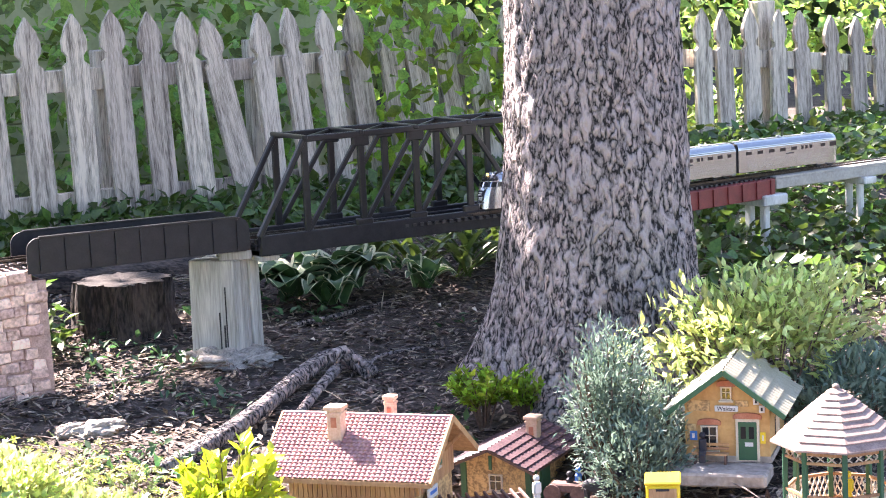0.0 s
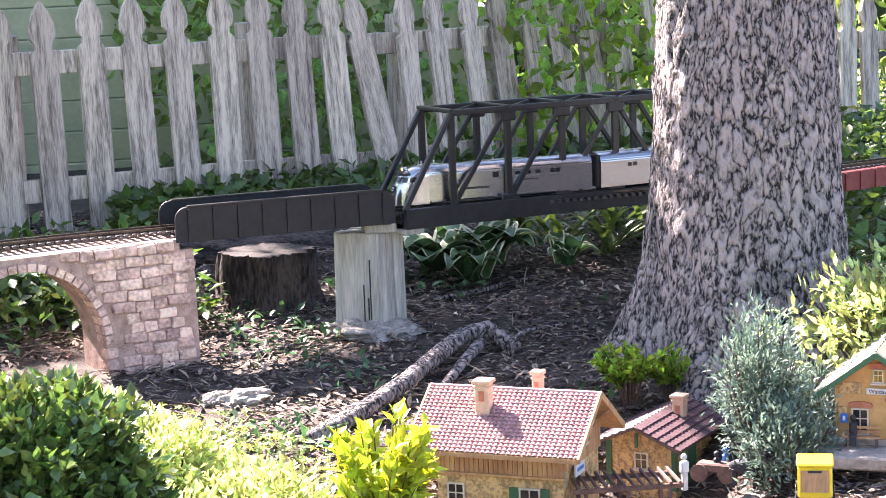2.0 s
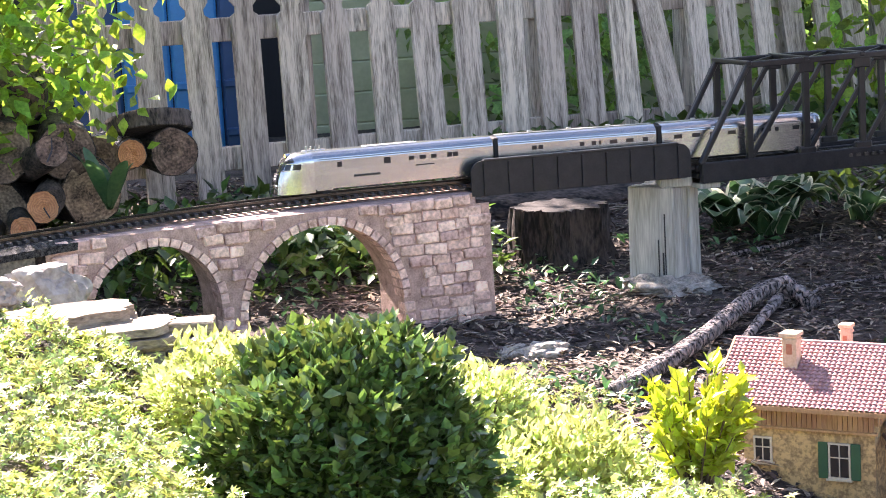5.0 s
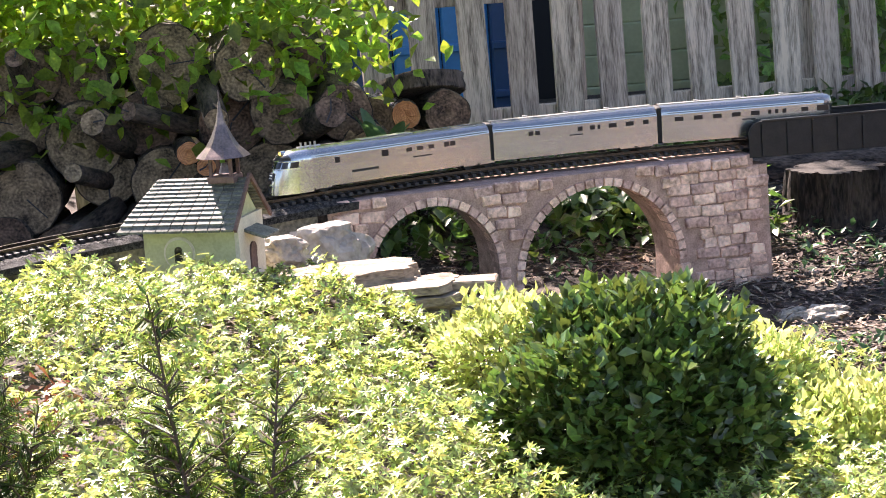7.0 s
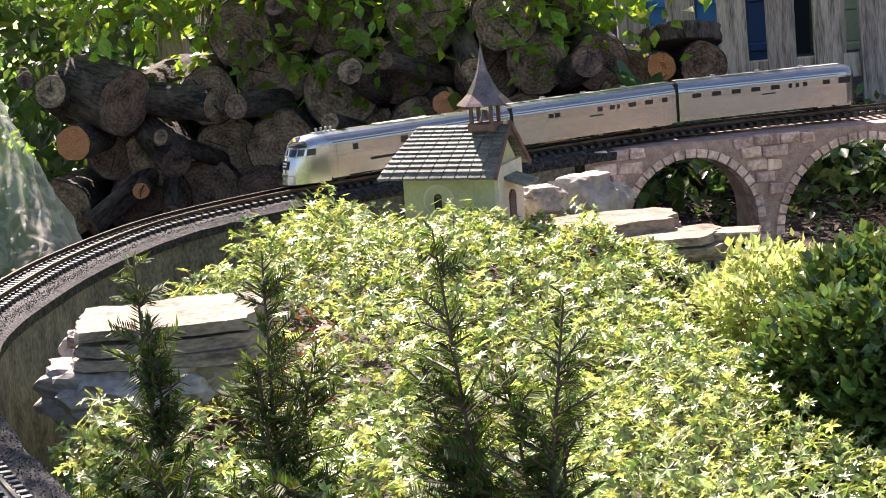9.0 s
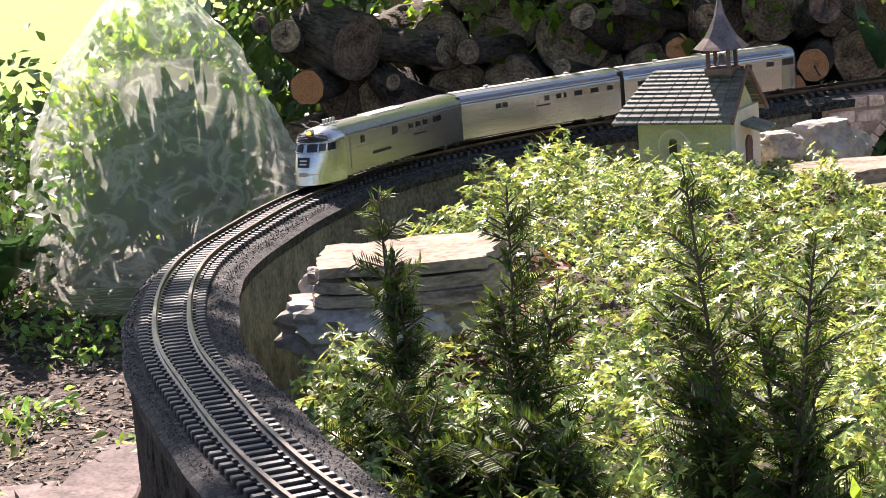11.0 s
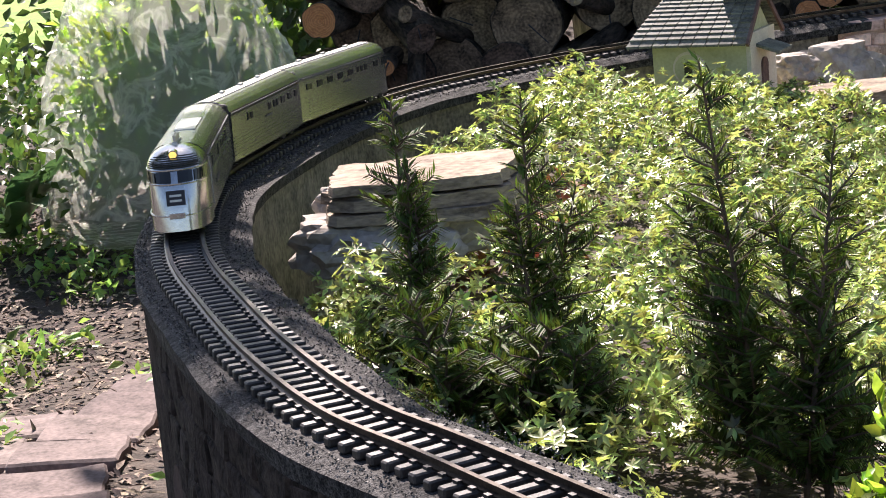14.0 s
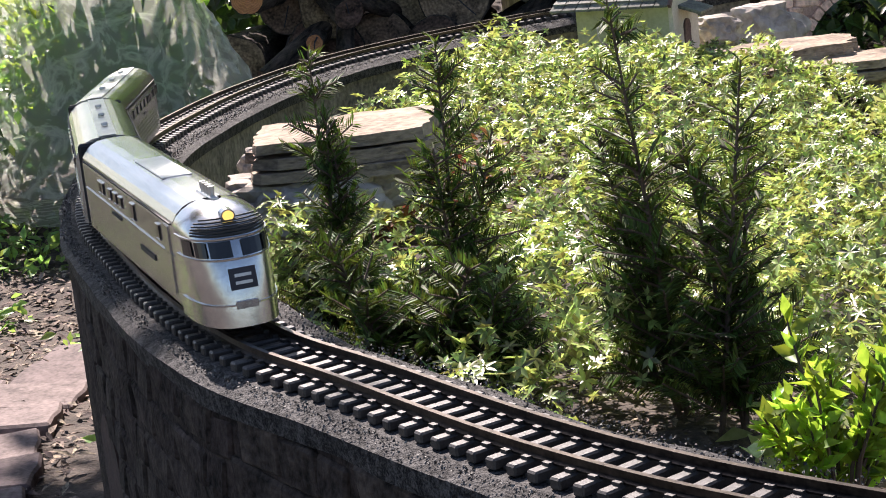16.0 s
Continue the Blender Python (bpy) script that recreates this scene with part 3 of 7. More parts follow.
# ---- viaduct of pink stone with two arches ----
def viaduct():
    a, b = Vector((0.0445, 4.79, 0.425 - 0.5 * BIG)), Vector((1.16, 5.1175, 0.425 - 0.5 * BIG))
    d = (b - a).normalized()
    ang = math.atan2(d.y, d.x)
    m = Matrix.Translation(a) @ Matrix.Rotation(ang, 4, "Z") @ Matrix.Scale(BIG, 4)
    th = thing("stone_viaduct", "pink cast-stone viaduct with two arches under the railway", "viaduct", m)
    L, top, base, deep = 1.012, 0.478, 0.05, 0.125
    arches = ((0.228, 0.142, 0.308), (0.606, 0.184, 0.266))     # middle, radius, springing height
    out = [(0, base), (0, top), (L - 0.035, top), (L - 0.035, top - 0.024), (L - 0.002, top - 0.024), (L + 0.004, base)]
    for c, r, z in arches[::-1]:
        out += [(c + r, base), (c + r, z)] + [(c + r * math.cos(t), z + r * 1.0 * math.sin(t)) for t in np.linspace(0.12, math.pi - 0.12, 18)] + [(c - r, z), (c - r, base)]
    bm = ext(out, deep)
    bmesh.ops.triangulate(bm, faces=[f for f in bm.faces if len(f.verts) > 4])
    part("core", bm, "mortar", th, "pinkish mortar core")
    # ring stones
    for c, r, z in arches:
        n = 19 if r < 0.15 else 27
        for i in range(n):
            t0, t1 = math.pi * i / n + 0.012, math.pi * (i + 1) / n - 0.012
            q = [(c + (r - 0.002) * math.cos(t0), z + (r - 0.002) * math.sin(t0)), (c + (r + 0.015) * math.cos(t0), z + (r + 0.015) * math.sin(t0)),
                 (c + (r + 0.015) * math.cos(t1), z + (r + 0.015) * math.sin(t1)), (c + (r - 0.002) * math.cos(t1), z + (r - 0.002) * math.sin(t1))]
            part("arch_stone", ext(q, 0.05, Matrix.Translation((0, -0.006, 0))), "pink_stone", th)
        for zz in np.arange(z - 0.02, base, -0.027):
            for sgn in (-1, 1):
                part("quoin", bx(c + sgn * (r + 0.012), 0.015, zz, 0.026, 0.04, 0.023, 0.003), "pink_stone", th)
    # courses of uneven stones
    kinds = []
    for k, ln in enumerate((0.03, 0.042, 0.054)):
        bm = bx(0, 0, 0, ln, 0.012, 0.0228, 0.0022)
        for v in bm.verts:
            v.co += Vector((0.003, 0.002, 0.0028)) * noise.noise(v.co * 60 + Vector((k * 5, 0, 0)))
        me = bpy.data.meshes.new("stone")
        bm.to_mesh(me)
        bm.free()
        kinds.append((ln, me))
    cnt, row = 0, 0
    z = top - 0.012
    while z > 0.13:
        s = 0.006 + rng.uniform(0, 0.02)
        while s < L - 0.01 and cnt < 300:
            ln, me = kinds[int(rng.integers(0, 3))]
            mid = s + ln / 2
            free = mid + ln / 2 < L + (0.0 if z < top - 0.03 else -0.034)
            for c, r, zs in arches:
                dx = abs(mid - c)
                if z < zs and dx < r + 0.022 + ln / 2:
                    free = False
                elif z >= zs and math.hypot(dx, z - zs) < r + 0.026 + ln * 0.25:
                    free = False
            if free:
                part_of("stone", me, "pink_stone", th, m=pose(mid, -0.0015 + rng.normal(0, 0.0022), z + rng.normal(0, 0.0018), rng.normal(0, 3), rng.normal(0, 1.8), rng.normal(0, 2)))
                cnt += 1
            s += ln + 0.0028
        z -= 0.0245
        row += 1


viaduct()


def line_frame(s0, s1):
    a, _ = at(s0, 0, 0)
    b, _ = at(s1, 0, 0)
    d = b - a
    a.z = 0.416 - 0.5 * BIG
    return Matrix.Translation(a) @ Matrix.Rotation(math.atan2(d.y, d.x), 4, "Z") @ Matrix.Scale(BIG, 4), d.length / BIG


def girder_bridge():
    m, L = line_frame(S_GIRD - 0.023, S_GIRD + 0.575)
    th = thing("plate_girder_bridge", "short black plate girder bridge resting on viaduct and pier", "bridge", m)
    for y in (-0.068, 0.068):
        r, zb, zt = 0.028, 0.478, 0.556
        poly = [(0, zb), (0, zt - r)] + [(r - r * math.cos(t), zt - r + r * math.sin(t)) for t in np.linspace(0.2, math.pi / 2, 6)] + \
               [(L - r + r * math.sin(t), zt - r + r * math.cos(t)) for t in np.linspace(0, math.pi / 2 - 0.1, 6)] + [(L, zb)]
        g = part("side_plate", ext(poly, 0.006, Matrix.Translation((0, y - 0.003, 0))), "plate", th, "satin black side plate with rounded ends")
        f = -1 if y < 0 else 1
        for i in range(9):
            part("stiffener", bx(0.03 + (L - 0.06) * i / 8, y + f * 0.005, 0.516, 0.004, 0.006, 0.07), "plate", g)
        part("flange", bx(L / 2, y, zt + 0.001, L - 0.06, 0.014, 0.004, 0.001), "black_steel", g)
    part("deck", bx(L / 2, 0, 0.482, L - 0.01, 0.13, 0.012, 0.002), "plate", th)


girder_bridge()


def pier():
    """Three planed timbers stood one behind the other on a lump of concrete."""
    x, y, z0 = 1.712, 5.236, 0.416 - 0.5 * BIG
    g = (ground_z(x, y) - z0) / BIG - 0.03
    m = Matrix.Translation((x, y, z0)) @ Matrix.Rotation(radians(-47), 4, "Z") @ Matrix.Scale(BIG, 4)
    th = thing("bridge_pier", "grey painted wooden block pier on rough concrete footing", "pier", m)
    top = 0.452
    h = top - g
    for y0, d, dz, w in ((-0.055, 0.036, 0.0, 0.122), (-0.013, 0.024, -0.002, 0.118), (0.018, 0.042, 0.002, 0.122)):
        bm = bx(-0.061, y0 + d / 2, g + (h + dz) / 2, w, d, h + dz, 0.003)
        for v in bm.verts:
            k = 1 + 0.07 * (top - v.co.z) / h
            v.co.x = -0.061 + (v.co.x + 0.061) * k
            v.co.z += 0.004 * noise.noise(v.co * 25) if v.co.z > top - 0.03 else 0
        part("post", bm, "pier", th, "thick grey painted timber, cracked and streaked")
    for x, w, z, hh in ((-0.042, 0.0022, 0.27, 0.12), (-0.03, 0.003, 0.22, 0.16), (-0.024, 0.002, 0.29, 0.2), (-0.052, 0.0016, 0.2, 0.07)):
        part("crack", bx(x, -0.0562, z, w, 0.0024, hh), "under", th, "dark split in the paint")
    part("cap_block", bx(-0.03, 0, top + 0.01, 0.075, 0.1, 0.022, 0.003, Matrix.Rotation(radians(38), 4, "Z")), "pier", th, "small grey cap block")
    for i, (dx, dy, r, sz) in enumerate(((-0.05, -0.03, 0.105, 0.3), (-0.13, -0.03, 0.045, 0.4), (0.02, -0.03, 0.06, 0.36), (-0.08, -0.08, 0.05, 0.4))):
        part("footing", lump(r, 4 + i, 1, 0.95, sz, 0.5, 4, 3.5), "pale_concrete", th, "rough lump of pale concrete", True, Matrix.Translation((dx, dy, g + 0.028)))


pier()


def truss_bridge():
    m, L0 = line_frame(S_TRUSS, S_TRUSS + 1.32)
    th = thing("truss_bridge", "black model through-truss railway bridge behind the tree", "bridge", m)
    L, zb, zt, w = 1.151, 0.484, 0.721, 0.075
    for y in (-w, w):
        side = part("bottom_chord", bar((0, y, zb), (L, y, zb), 0.018, 0.046, bevel=0.002), "plate", th, "deep black bottom chord")
        part("top_chord", bar((0.125, y, zt), (L - 0.12, y, zt), 0.016, 0.014, bevel=0.002), "black_steel", side)
        part("end_post", bar((0.0, y, zb + 0.02), (0.128, y, zt), 0.014, 0.012, bevel=0.002), "black_steel", side)
        part("end_post", bar((L, y, zb + 0.02), (L - 0.125, y, zt), 0.014, 0.012, bevel=0.002), "black_steel", side)
        for i in range(7):
            x = 0.128 + (L - 0.255) * i / 6
            part("vertical", bar((x, y, zb), (x, y, zt), 0.010, 0.016, bevel=0.001), "black_steel", side)
            if i:
                part("gusset", bx(x, y, zt - 0.012, 0.045, 0.014, 0.034, 0.003), "black_steel", side)
                part("gusset", bx(x, y, zb + 0.022, 0.045, 0.014, 0.03, 0.003), "black_steel", side)
            if i < 6:
                x2 = 0.128 + (L - 0.255) * (i + 1) / 6
                lo, hi = (x, x2) if i < 3 else (x2, x)
                part("diagonal", bar((lo, y, zb + 0.02), (hi, y, zt), 0.009, 0.011, bevel=0.001), "black_steel", side)
    for i in range(7):
        x = 0.128 + (L - 0.255) * i / 6
        part("cross_strut", bx(x, 0, zt + 0.004, 0.014, 2 * w + 0.02, 0.01, 0.002), "black_steel", th)
        if i < 6:
            part("lateral_brace", bar((x, -w, zt + 0.002), (x + (L - 0.255) / 6, w, zt + 0.002), 0.006, 0.005), "black_steel", th)
    part("deck", bx(L / 2, 0, 0.476, L, 0.11, 0.012, 0.002), "plate", th)
    for y in (-0.05, 0.05):
        part("stringer", bx(L / 2, y, 0.492, L, 0.012, 0.012, 0.002), "plate", th)
    for i in range(2):
        part("bearing", bx(0.03 + (L - 0.06) * i, 0, 0.452, 0.05, 0.13, 0.012, 0.002), "pier", th)


truss_bridge()


def far_trestle():
    m, L = line_frame(S_TRUSS + 1.36, S_TRUSS + 1.87)
    th = thing("red_girder_bridge", "short oxide-red girder bridge between trestle posts", "bridge", m)
    for y in (-0.05, 0.05):
        g = part("side_girder", bx(L / 2, y, 0.452, L, 0.008, 0.05, 0.001), "red_steel", th)
        for i in range(8):
            part("rib", bx(0.02 + (L - 0.04) * i / 7, y - 0.006, 0.452, 0.004, 0.005, 0.046), "red_steel", g)
    part("deck", bx(L / 2, 0, 0.474, L, 0.1, 0.008), "red_steel", th)
    m, L = line_frame(S_TRUSS + 1.885, LS[-1] - 0.1)
    tr = thing("railway_trestle", "grey timber beam on white posts carrying the track", "trestle", m)
    for y in (-0.035, 0.035):
        part("beam", bx(L / 2, y, 0.462, L, 0.03, 0.03, 0.003), "beam", tr)
    part("board", bx(L / 2, 0, 0.479, L, 0.1, 0.006), "beam", tr)
    for x in (0.35, 1.05, 1.6):
        for y in (-0.035, 0.035):
            p = m @ Vector((x, y, 0))
            g = (ground_z(p.x, p.y) - m.translation.z) / BIG - 0.05
            part("leg", cyl((x + y * 0.4, y, g), (x + y * 0.4, y, 0.45), 0.011, seg=12), "white_paint", tr, "round white post")
        part("crosshead", bx(x, 0, 0.438, 0.05, 0.13, 0.02, 0.003), "white_paint", tr)
    pm = line_frame(S_TRUSS + 1.86, S_TRUSS + 1.94)[0]
    g = (ground_z(pm.translation.x, pm.translation.y) - pm.translation.z) / BIG - 0.04
    st = thing("trestle_post", "white post with block cap under the red girder", "post", pm)
    for x, y in ((-0.008, -0.03), (0.006, 0.04)):
        part("leg", bx(x, y, (g + 0.42) / 2, 0.022, 0.022, 0.42 - g, 0.003), "white_paint", st)
    part("cap_block", bx(0.0, 0, 0.421, 0.09, 0.14, 0.03, 0.004), "white_paint", st)


far_trestle()

# ---- the train ----
W, BOT, ROOF = 0.039, 0.016, 0.122       # half width, skirt and roof height over the rail


def car_section(inset=0.0):
    r = [(-W, BOT), (-W, 0.094)]
    r += [(-W + 0.03 - 0.03 * math.cos(t), 0.094 + 0.027 * math.sin(t)) for t in np.linspace(0.3, math.pi / 2, 5)]
    full = r + [(-y, z) for y, z in r[::-1]]
    return [(y * (1 - inset), z) for y, z in full]


def car_shell(stations):
    """Skin through (x, width scale, height scale, shift) stations."""
    sec = car_section()
    k = len(sec)
    vs = [(x, y * ws, BOT + (z - BOT) * hs) for x, ws, hs in stations for y, z in sec]
    fs = []
    for i in range(len(stations) - 1):
        for j in range(k):
            a, b = i * k + j, i * k + (j + 1) % k
            fs.append((a, a + k, b + k, b))
    fs += [tuple(range(k)), tuple((len(stations) - 1) * k + j for j in range(k))[::-1]]
    return raw("shell", vs, fs)


def bogie(th, x, skirt=True):
    bo = part("bogie", bx(x, 0, 0.012, 0.085, 0.05, 0.012, 0.002), "under", th, "dark bogie with silver side frames")
    for y in (-0.033, 0.033):
        part("side_frame", bx(x, y, 0.017, 0.088, 0.004, 0.014, 0.002), "silver", bo)
        part("journal", cyl((x - 0.004, y, 0.017), (x - 0.004, y * 1.12, 0.017), 0.005), "under", bo)
    for dx in (-0.027, 0.027):
        for y in (-0.022, 0.022):
            part("wheel", cyl((x + dx, y - 0.003, 0.0135), (x + dx, y + 0.003, 0.0135), 0.0135, seg=18), "under", bo)


def window(th, x, z, w, h, side, frame=True):
    y = side * (W + 0.0006)
    win = part("window", bx(x, y, z, w, 0.0016, h), "glass_dark", th, "dark window")
    if frame:
        for dz in (-h / 2, h / 2):
            part("window_trim", bx(x, y + side * 0.0004, z + dz, w + 0.002, 0.0022, 0.0012), "chrome", win)


def coach(length, wins, tail=False):
    th = thing("streamlined_coach" if not tail else "observation_coach",
               "fluted silver streamlined coach on rails" if not tail else "silver streamlined tail coach with rounded end windows", "train car", group="cars of the train")
    half = length / 2
    st = [(-half, 1, 1), (half, 1, 1)]
    if tail:
        st = [(-half, 1, 1), (half - 0.05, 1, 1), (half - 0.025, 0.96, 0.99), (half - 0.008, 0.82, 0.96), (half, 0.62, 0.92)]
    part_of("body", car_shell(st), "silver", th)
    part("roof", ext([(-half + 0.002, 0.1215), (half - (0.03 if tail else 0.002), 0.1215), (half - (0.03 if tail else 0.002), 0.1222), (-half + 0.002, 0.1222)], 0.02, Matrix.Translation((0, -0.01, 0))), "silver_roof", th)
    for sd_ in (-1, 1):
        y = sd_ * (W + 0.0004)
        for z in (0.026, 0.032, 0.038, 0.044, 0.05, 0.056):
            part("flute", bx(-0.01 if tail else 0, y, z, length - (0.1 if tail else 0.01), 0.0016, 0.0022), "silver", th)
        part("gutter", bx(-0.015 if tail else 0, sd_ * (W - 0.001), 0.0985, length - (0.06 if tail else 0.004), 0.003, 0.0018), "under", th)
        part("nameplate", bx(0.0, y + sd_ * 0.001, 0.0655, 0.035, 0.001, 0.003), "ink", th)
        for x, w in wins:
            window(th, x * half, 0.081, w, 0.013, sd_)
    part("diaphragm", bx(-half - 0.004, 0, 0.066, 0.014, 0.07, 0.1, 0.003), "rubber", th, "black rubber gangway")
    for i in range(3):
        part("roof_vent", bx(-half * 0.55 + i * half * 0.5, 0.0, 0.1255, 0.012, 0.008, 0.004, 0.001), "silver_roof", th)
    part("underframe", bx(0, 0, 0.02, length - 0.11, 0.05, 0.014), "under", th)
    bogie(th, half - 0.055)
    if tail:
        for sd_ in (-1, 1):
            part("rear_window", bx(half - 0.03, sd_ * 0.0375, 0.081, 0.03, 0.003, 0.016), "glass_dark", th)
        part("tail_window", bx(half - 0.004, 0, 0.081, 0.01, 0.05, 0.016, 0.002), "glass_dark", th)
    return th


def power_car(length):
    th = thing("streamlined_power_car", "silver shovel-nosed streamlined power car with horns and headlight", "locomotive", group="cars of the train")
    half = length / 2
    sec = car_section()
    k = len(sec)
    # nose stations: the front leans back and rounds off in plan
    vs, rows = [], [(half, 1, 1, 0), (-half + 0.095, 1, 1, 0)]
    for x, ws, hs, lean in rows:
        vs += [(x, y * ws, BOT + (z - BOT) * hs) for y, z in sec]
    prof = [(0.0, BOT - 0.006), (0.004, 0.045), (0.011, 0.072), (0.018, 0.09), (0.026, 0.102), (0.038, 0.112), (0.054, 0.1185), (0.08, ROOF - 0.0006)]
    body = part_of("body", raw("body", vs, [(j, (j + 1) % k, (j + 1) % k + k, j + k) for j in range(k)] + [tuple(range(k))[::-1]]), "silver", th, smooth=False)
    # rounded nose skin: rings from skirt to roof
    rings, na = [], 15
    zs = [BOT - 0.008, 0.02, 0.035, 0.05, 0.058, 0.066, 0.073, 0.08, 0.087, 0.094, 0.101, 0.108, 0.114, 0.118, 0.1205, 0.1212]
    for z in zs:
        fx = -half + np.interp(z, [p[1] for p in prof], [p[0] for p in prof])
        wd = W * (1.0 if z <= 0.094 else math.sqrt(max(0.02, 1 - ((z - 0.094) / 0.0275) ** 2)) * 0.92 + 0.08)
        bx_ = -half + 0.095
        ring = []
        for i in range(na):
            t = -math.pi / 2 + math.pi * i / (na - 1)
            e = 0.72
            cx, sy = abs(math.cos(t)) ** e, math.copysign(abs(math.sin(t)) ** e, math.sin(t))
            ring.append((bx_ - (bx_ - fx) * cx, wd * sy, z))
        rings.append(ring)
    vs = [p for r in rings for p in r]
    fs = [(i * na + j, i * na + j + 1, (i + 1) * na + j + 1, (i + 1) * na + j) for i in range(len(zs) - 1) for j in range(na - 1)]
    nose = part_of("nose", raw("nose", vs, [f[::-1] for f in fs]), "chrome", th, "polished rounded silver nose", True)

    def skin(z, t):
        fx = -half + np.interp(z, [p[1] for p in prof], [p[0] for p in prof])
        b = -half + 0.095
        e = 0.72
        return Vector((b - (b - fx) * abs(math.cos(t)) ** e, W * math.copysign(abs(math.sin(t)) ** e, math.sin(t)), z))
    # wrap-round cab windows
    for c in (-1.12, -0.72, -0.27, 0.27, 0.72, 1.12):
        wv, hw = [], 0.15 if abs(c) > 0.3 else 0.22
        for z in (0.0755, 0.0905):
            for t in np.linspace(c - hw, c + hw, 4):
                p = skin(z, t)
                q = p + Vector((-math.cos(t), math.sin(t), 0.2)) * 0.0012
                wv.append(q)
        part_of("cab_window", raw("pane", wv, [(i + 1, i, i + 4, i + 5) for i in range(3)]), "glass_dark", nose, "dark wrap-round cab window")
    for z in (0.0735, 0.0925, 0.03):
        bm = bmesh.new()
        pts = [skin(z, t) + Vector((-math.cos(t), math.sin(t), 0)) * 0.0008 for t in np.linspace(-1.5, 1.5, 17)]
        for p, q in zip(pts, pts[1:]):
            bar(p, q, 0.0016, 0.0016, bm)
        part("trim_band", bm, "chrome", nose)
    # grille above the windows, arched, with bars
    bm = bmesh.new()
    for i in range(6):
        z = 0.0955 + i * 0.0028
        hw = 0.95 * math.sqrt(max(0.05, 1 - (i / 6.3) ** 2))
        pts = [skin(z, t) + Vector((-0.0012, 0, 0.0008)) for t in np.linspace(-hw, hw, 9)]
        for p, q in zip(pts, pts[1:]):
            bar(p, q, 0.0012, 0.0016, bm)
    part("grille", bm, "under", nose, "dark louvred nose grille")
    c = skin(0.113, 0)
    hl = part("headlight", cyl(c + Vector((0.004, 0, 0)), c + Vector((-0.008, 0, -0.001)), 0.0065, seg=18), "chrome", nose)
    part("lens", cyl(c + Vector((-0.0082, 0, -0.001)), c + Vector((-0.0092, 0, -0.001)), 0.005, seg=18), "amber", hl, "amber headlight lens")
    c = skin(0.054, 0)
    bd = part("badge", bx(c.x - 0.0005, 0, 0.055, 0.003, 0.024, 0.021, 0.0006, Matrix.Rotation(radians(12), 4, "Y")), "ink", nose, "square dark blue nose badge")
    for z in (0.0585, 0.0515):
        part("badge_bar", bx(skin(z, 0).x - 0.0026, 0, z, 0.001, 0.015, 0.003), "white", bd)
    part("coupler_door", bx(skin(0.03, 0).x - 0.0003, 0, 0.03, 0.002, 0.02, 0.008, 0.0005), "chrome", nose)
    # horns in a row on the roof
    for i in range(4):
        x = -half + 0.088 + i * 0.012
        part("horn", cyl((x, 0, 0.119), (x, 0, 0.133), 0.0022, 0.003, 10), "silver_roof", th)
    part("horn_base", bx(-half + 0.107, 0, 0.121, 0.06, 0.008, 0.005, 0.001), "silver_roof", th)
    part("roof_hatch", bx(0.02, 0, 0.1212, 0.14, 0.03, 0.0016, 0.0006), "silver_roof", th)
    for sd_ in (-1, 1):
        y = sd_ * (W + 0.0004)
        part("gutter", bx(0.05, sd_ * (W - 0.001), 0.0985, length - 0.11, 0.003, 0.0018), "under", th)
        part("belt_rail", bx(0.05, y, 0.066, length - 0.11, 0.0018, 0.0016), "silver", th)
        part("cab_door", bx(-half + 0.125, y, 0.06, 0.024, 0.0018, 0.07), "silver", th)
        for x, w, h in ((-0.126, 0.012, 0.016), (0.0, 0.017, 0.018), (0.065, 0.014, 0.012), (0.095, 0.016, 0.012), (0.125, 0.014, 0.012), (0.168, 0.013, 0.014), (0.184, 0.013, 0.014)):
            window(th, x, 0.0815, w, h, sd_)
        part("vent_slot", bx(0.1, y, 0.06, 0.05, 0.0016, 0.003), "under", th)
        # unreadable lettering
        part("lettering", bx(-0.055, y, 0.046, 0.07, 0.0012, 0.006), "under", th)
    part("underframe", bx(0.03, 0, 0.02, length - 0.2, 0.05, 0.014), "under", th)
    bogie(th, -half + 0.1)
    bogie(th, half - 0.03)
    return th


CARS = [(power_car(0.575), 0.575, 0.0), (coach(0.432, ((-0.55, 0.012), (-0.47, 0.012), (0.05, 0.012), (0.2, 0.012), (0.28, 0.006), (0.45, 0.02), (0.66, 0.02), (0.86, 0.014))), 0.432, 0.592),
        (coach(0.455, ((-0.8, 0.022), (-0.58, 0.022), (-0.36, 0.022), (-0.14, 0.022), (0.08, 0.022), (0.25, 0.008), (0.33, 0.008), (0.42, 0.01), (0.66, 0.018)), True), 0.455, 1.041)]
for th, _, _ in CARS:          # the model sits low on its line
    for ob in th.children_recursive:
        for v in ob.data.vertices:
            v.co.z *= 0.9
# place of the nose along the line, by time
RUN_T = (0, 0.5, 1.5, 2.5, 3.5, 5.8, 7, 8.2, 9, 12.5, 14.5, 16)
RUN_S = (8.86, 8.675, 8.345, 7.995, 7.635, 6.732, 6.292, 5.905, 5.645, 4.28, 3.41, 2.737)


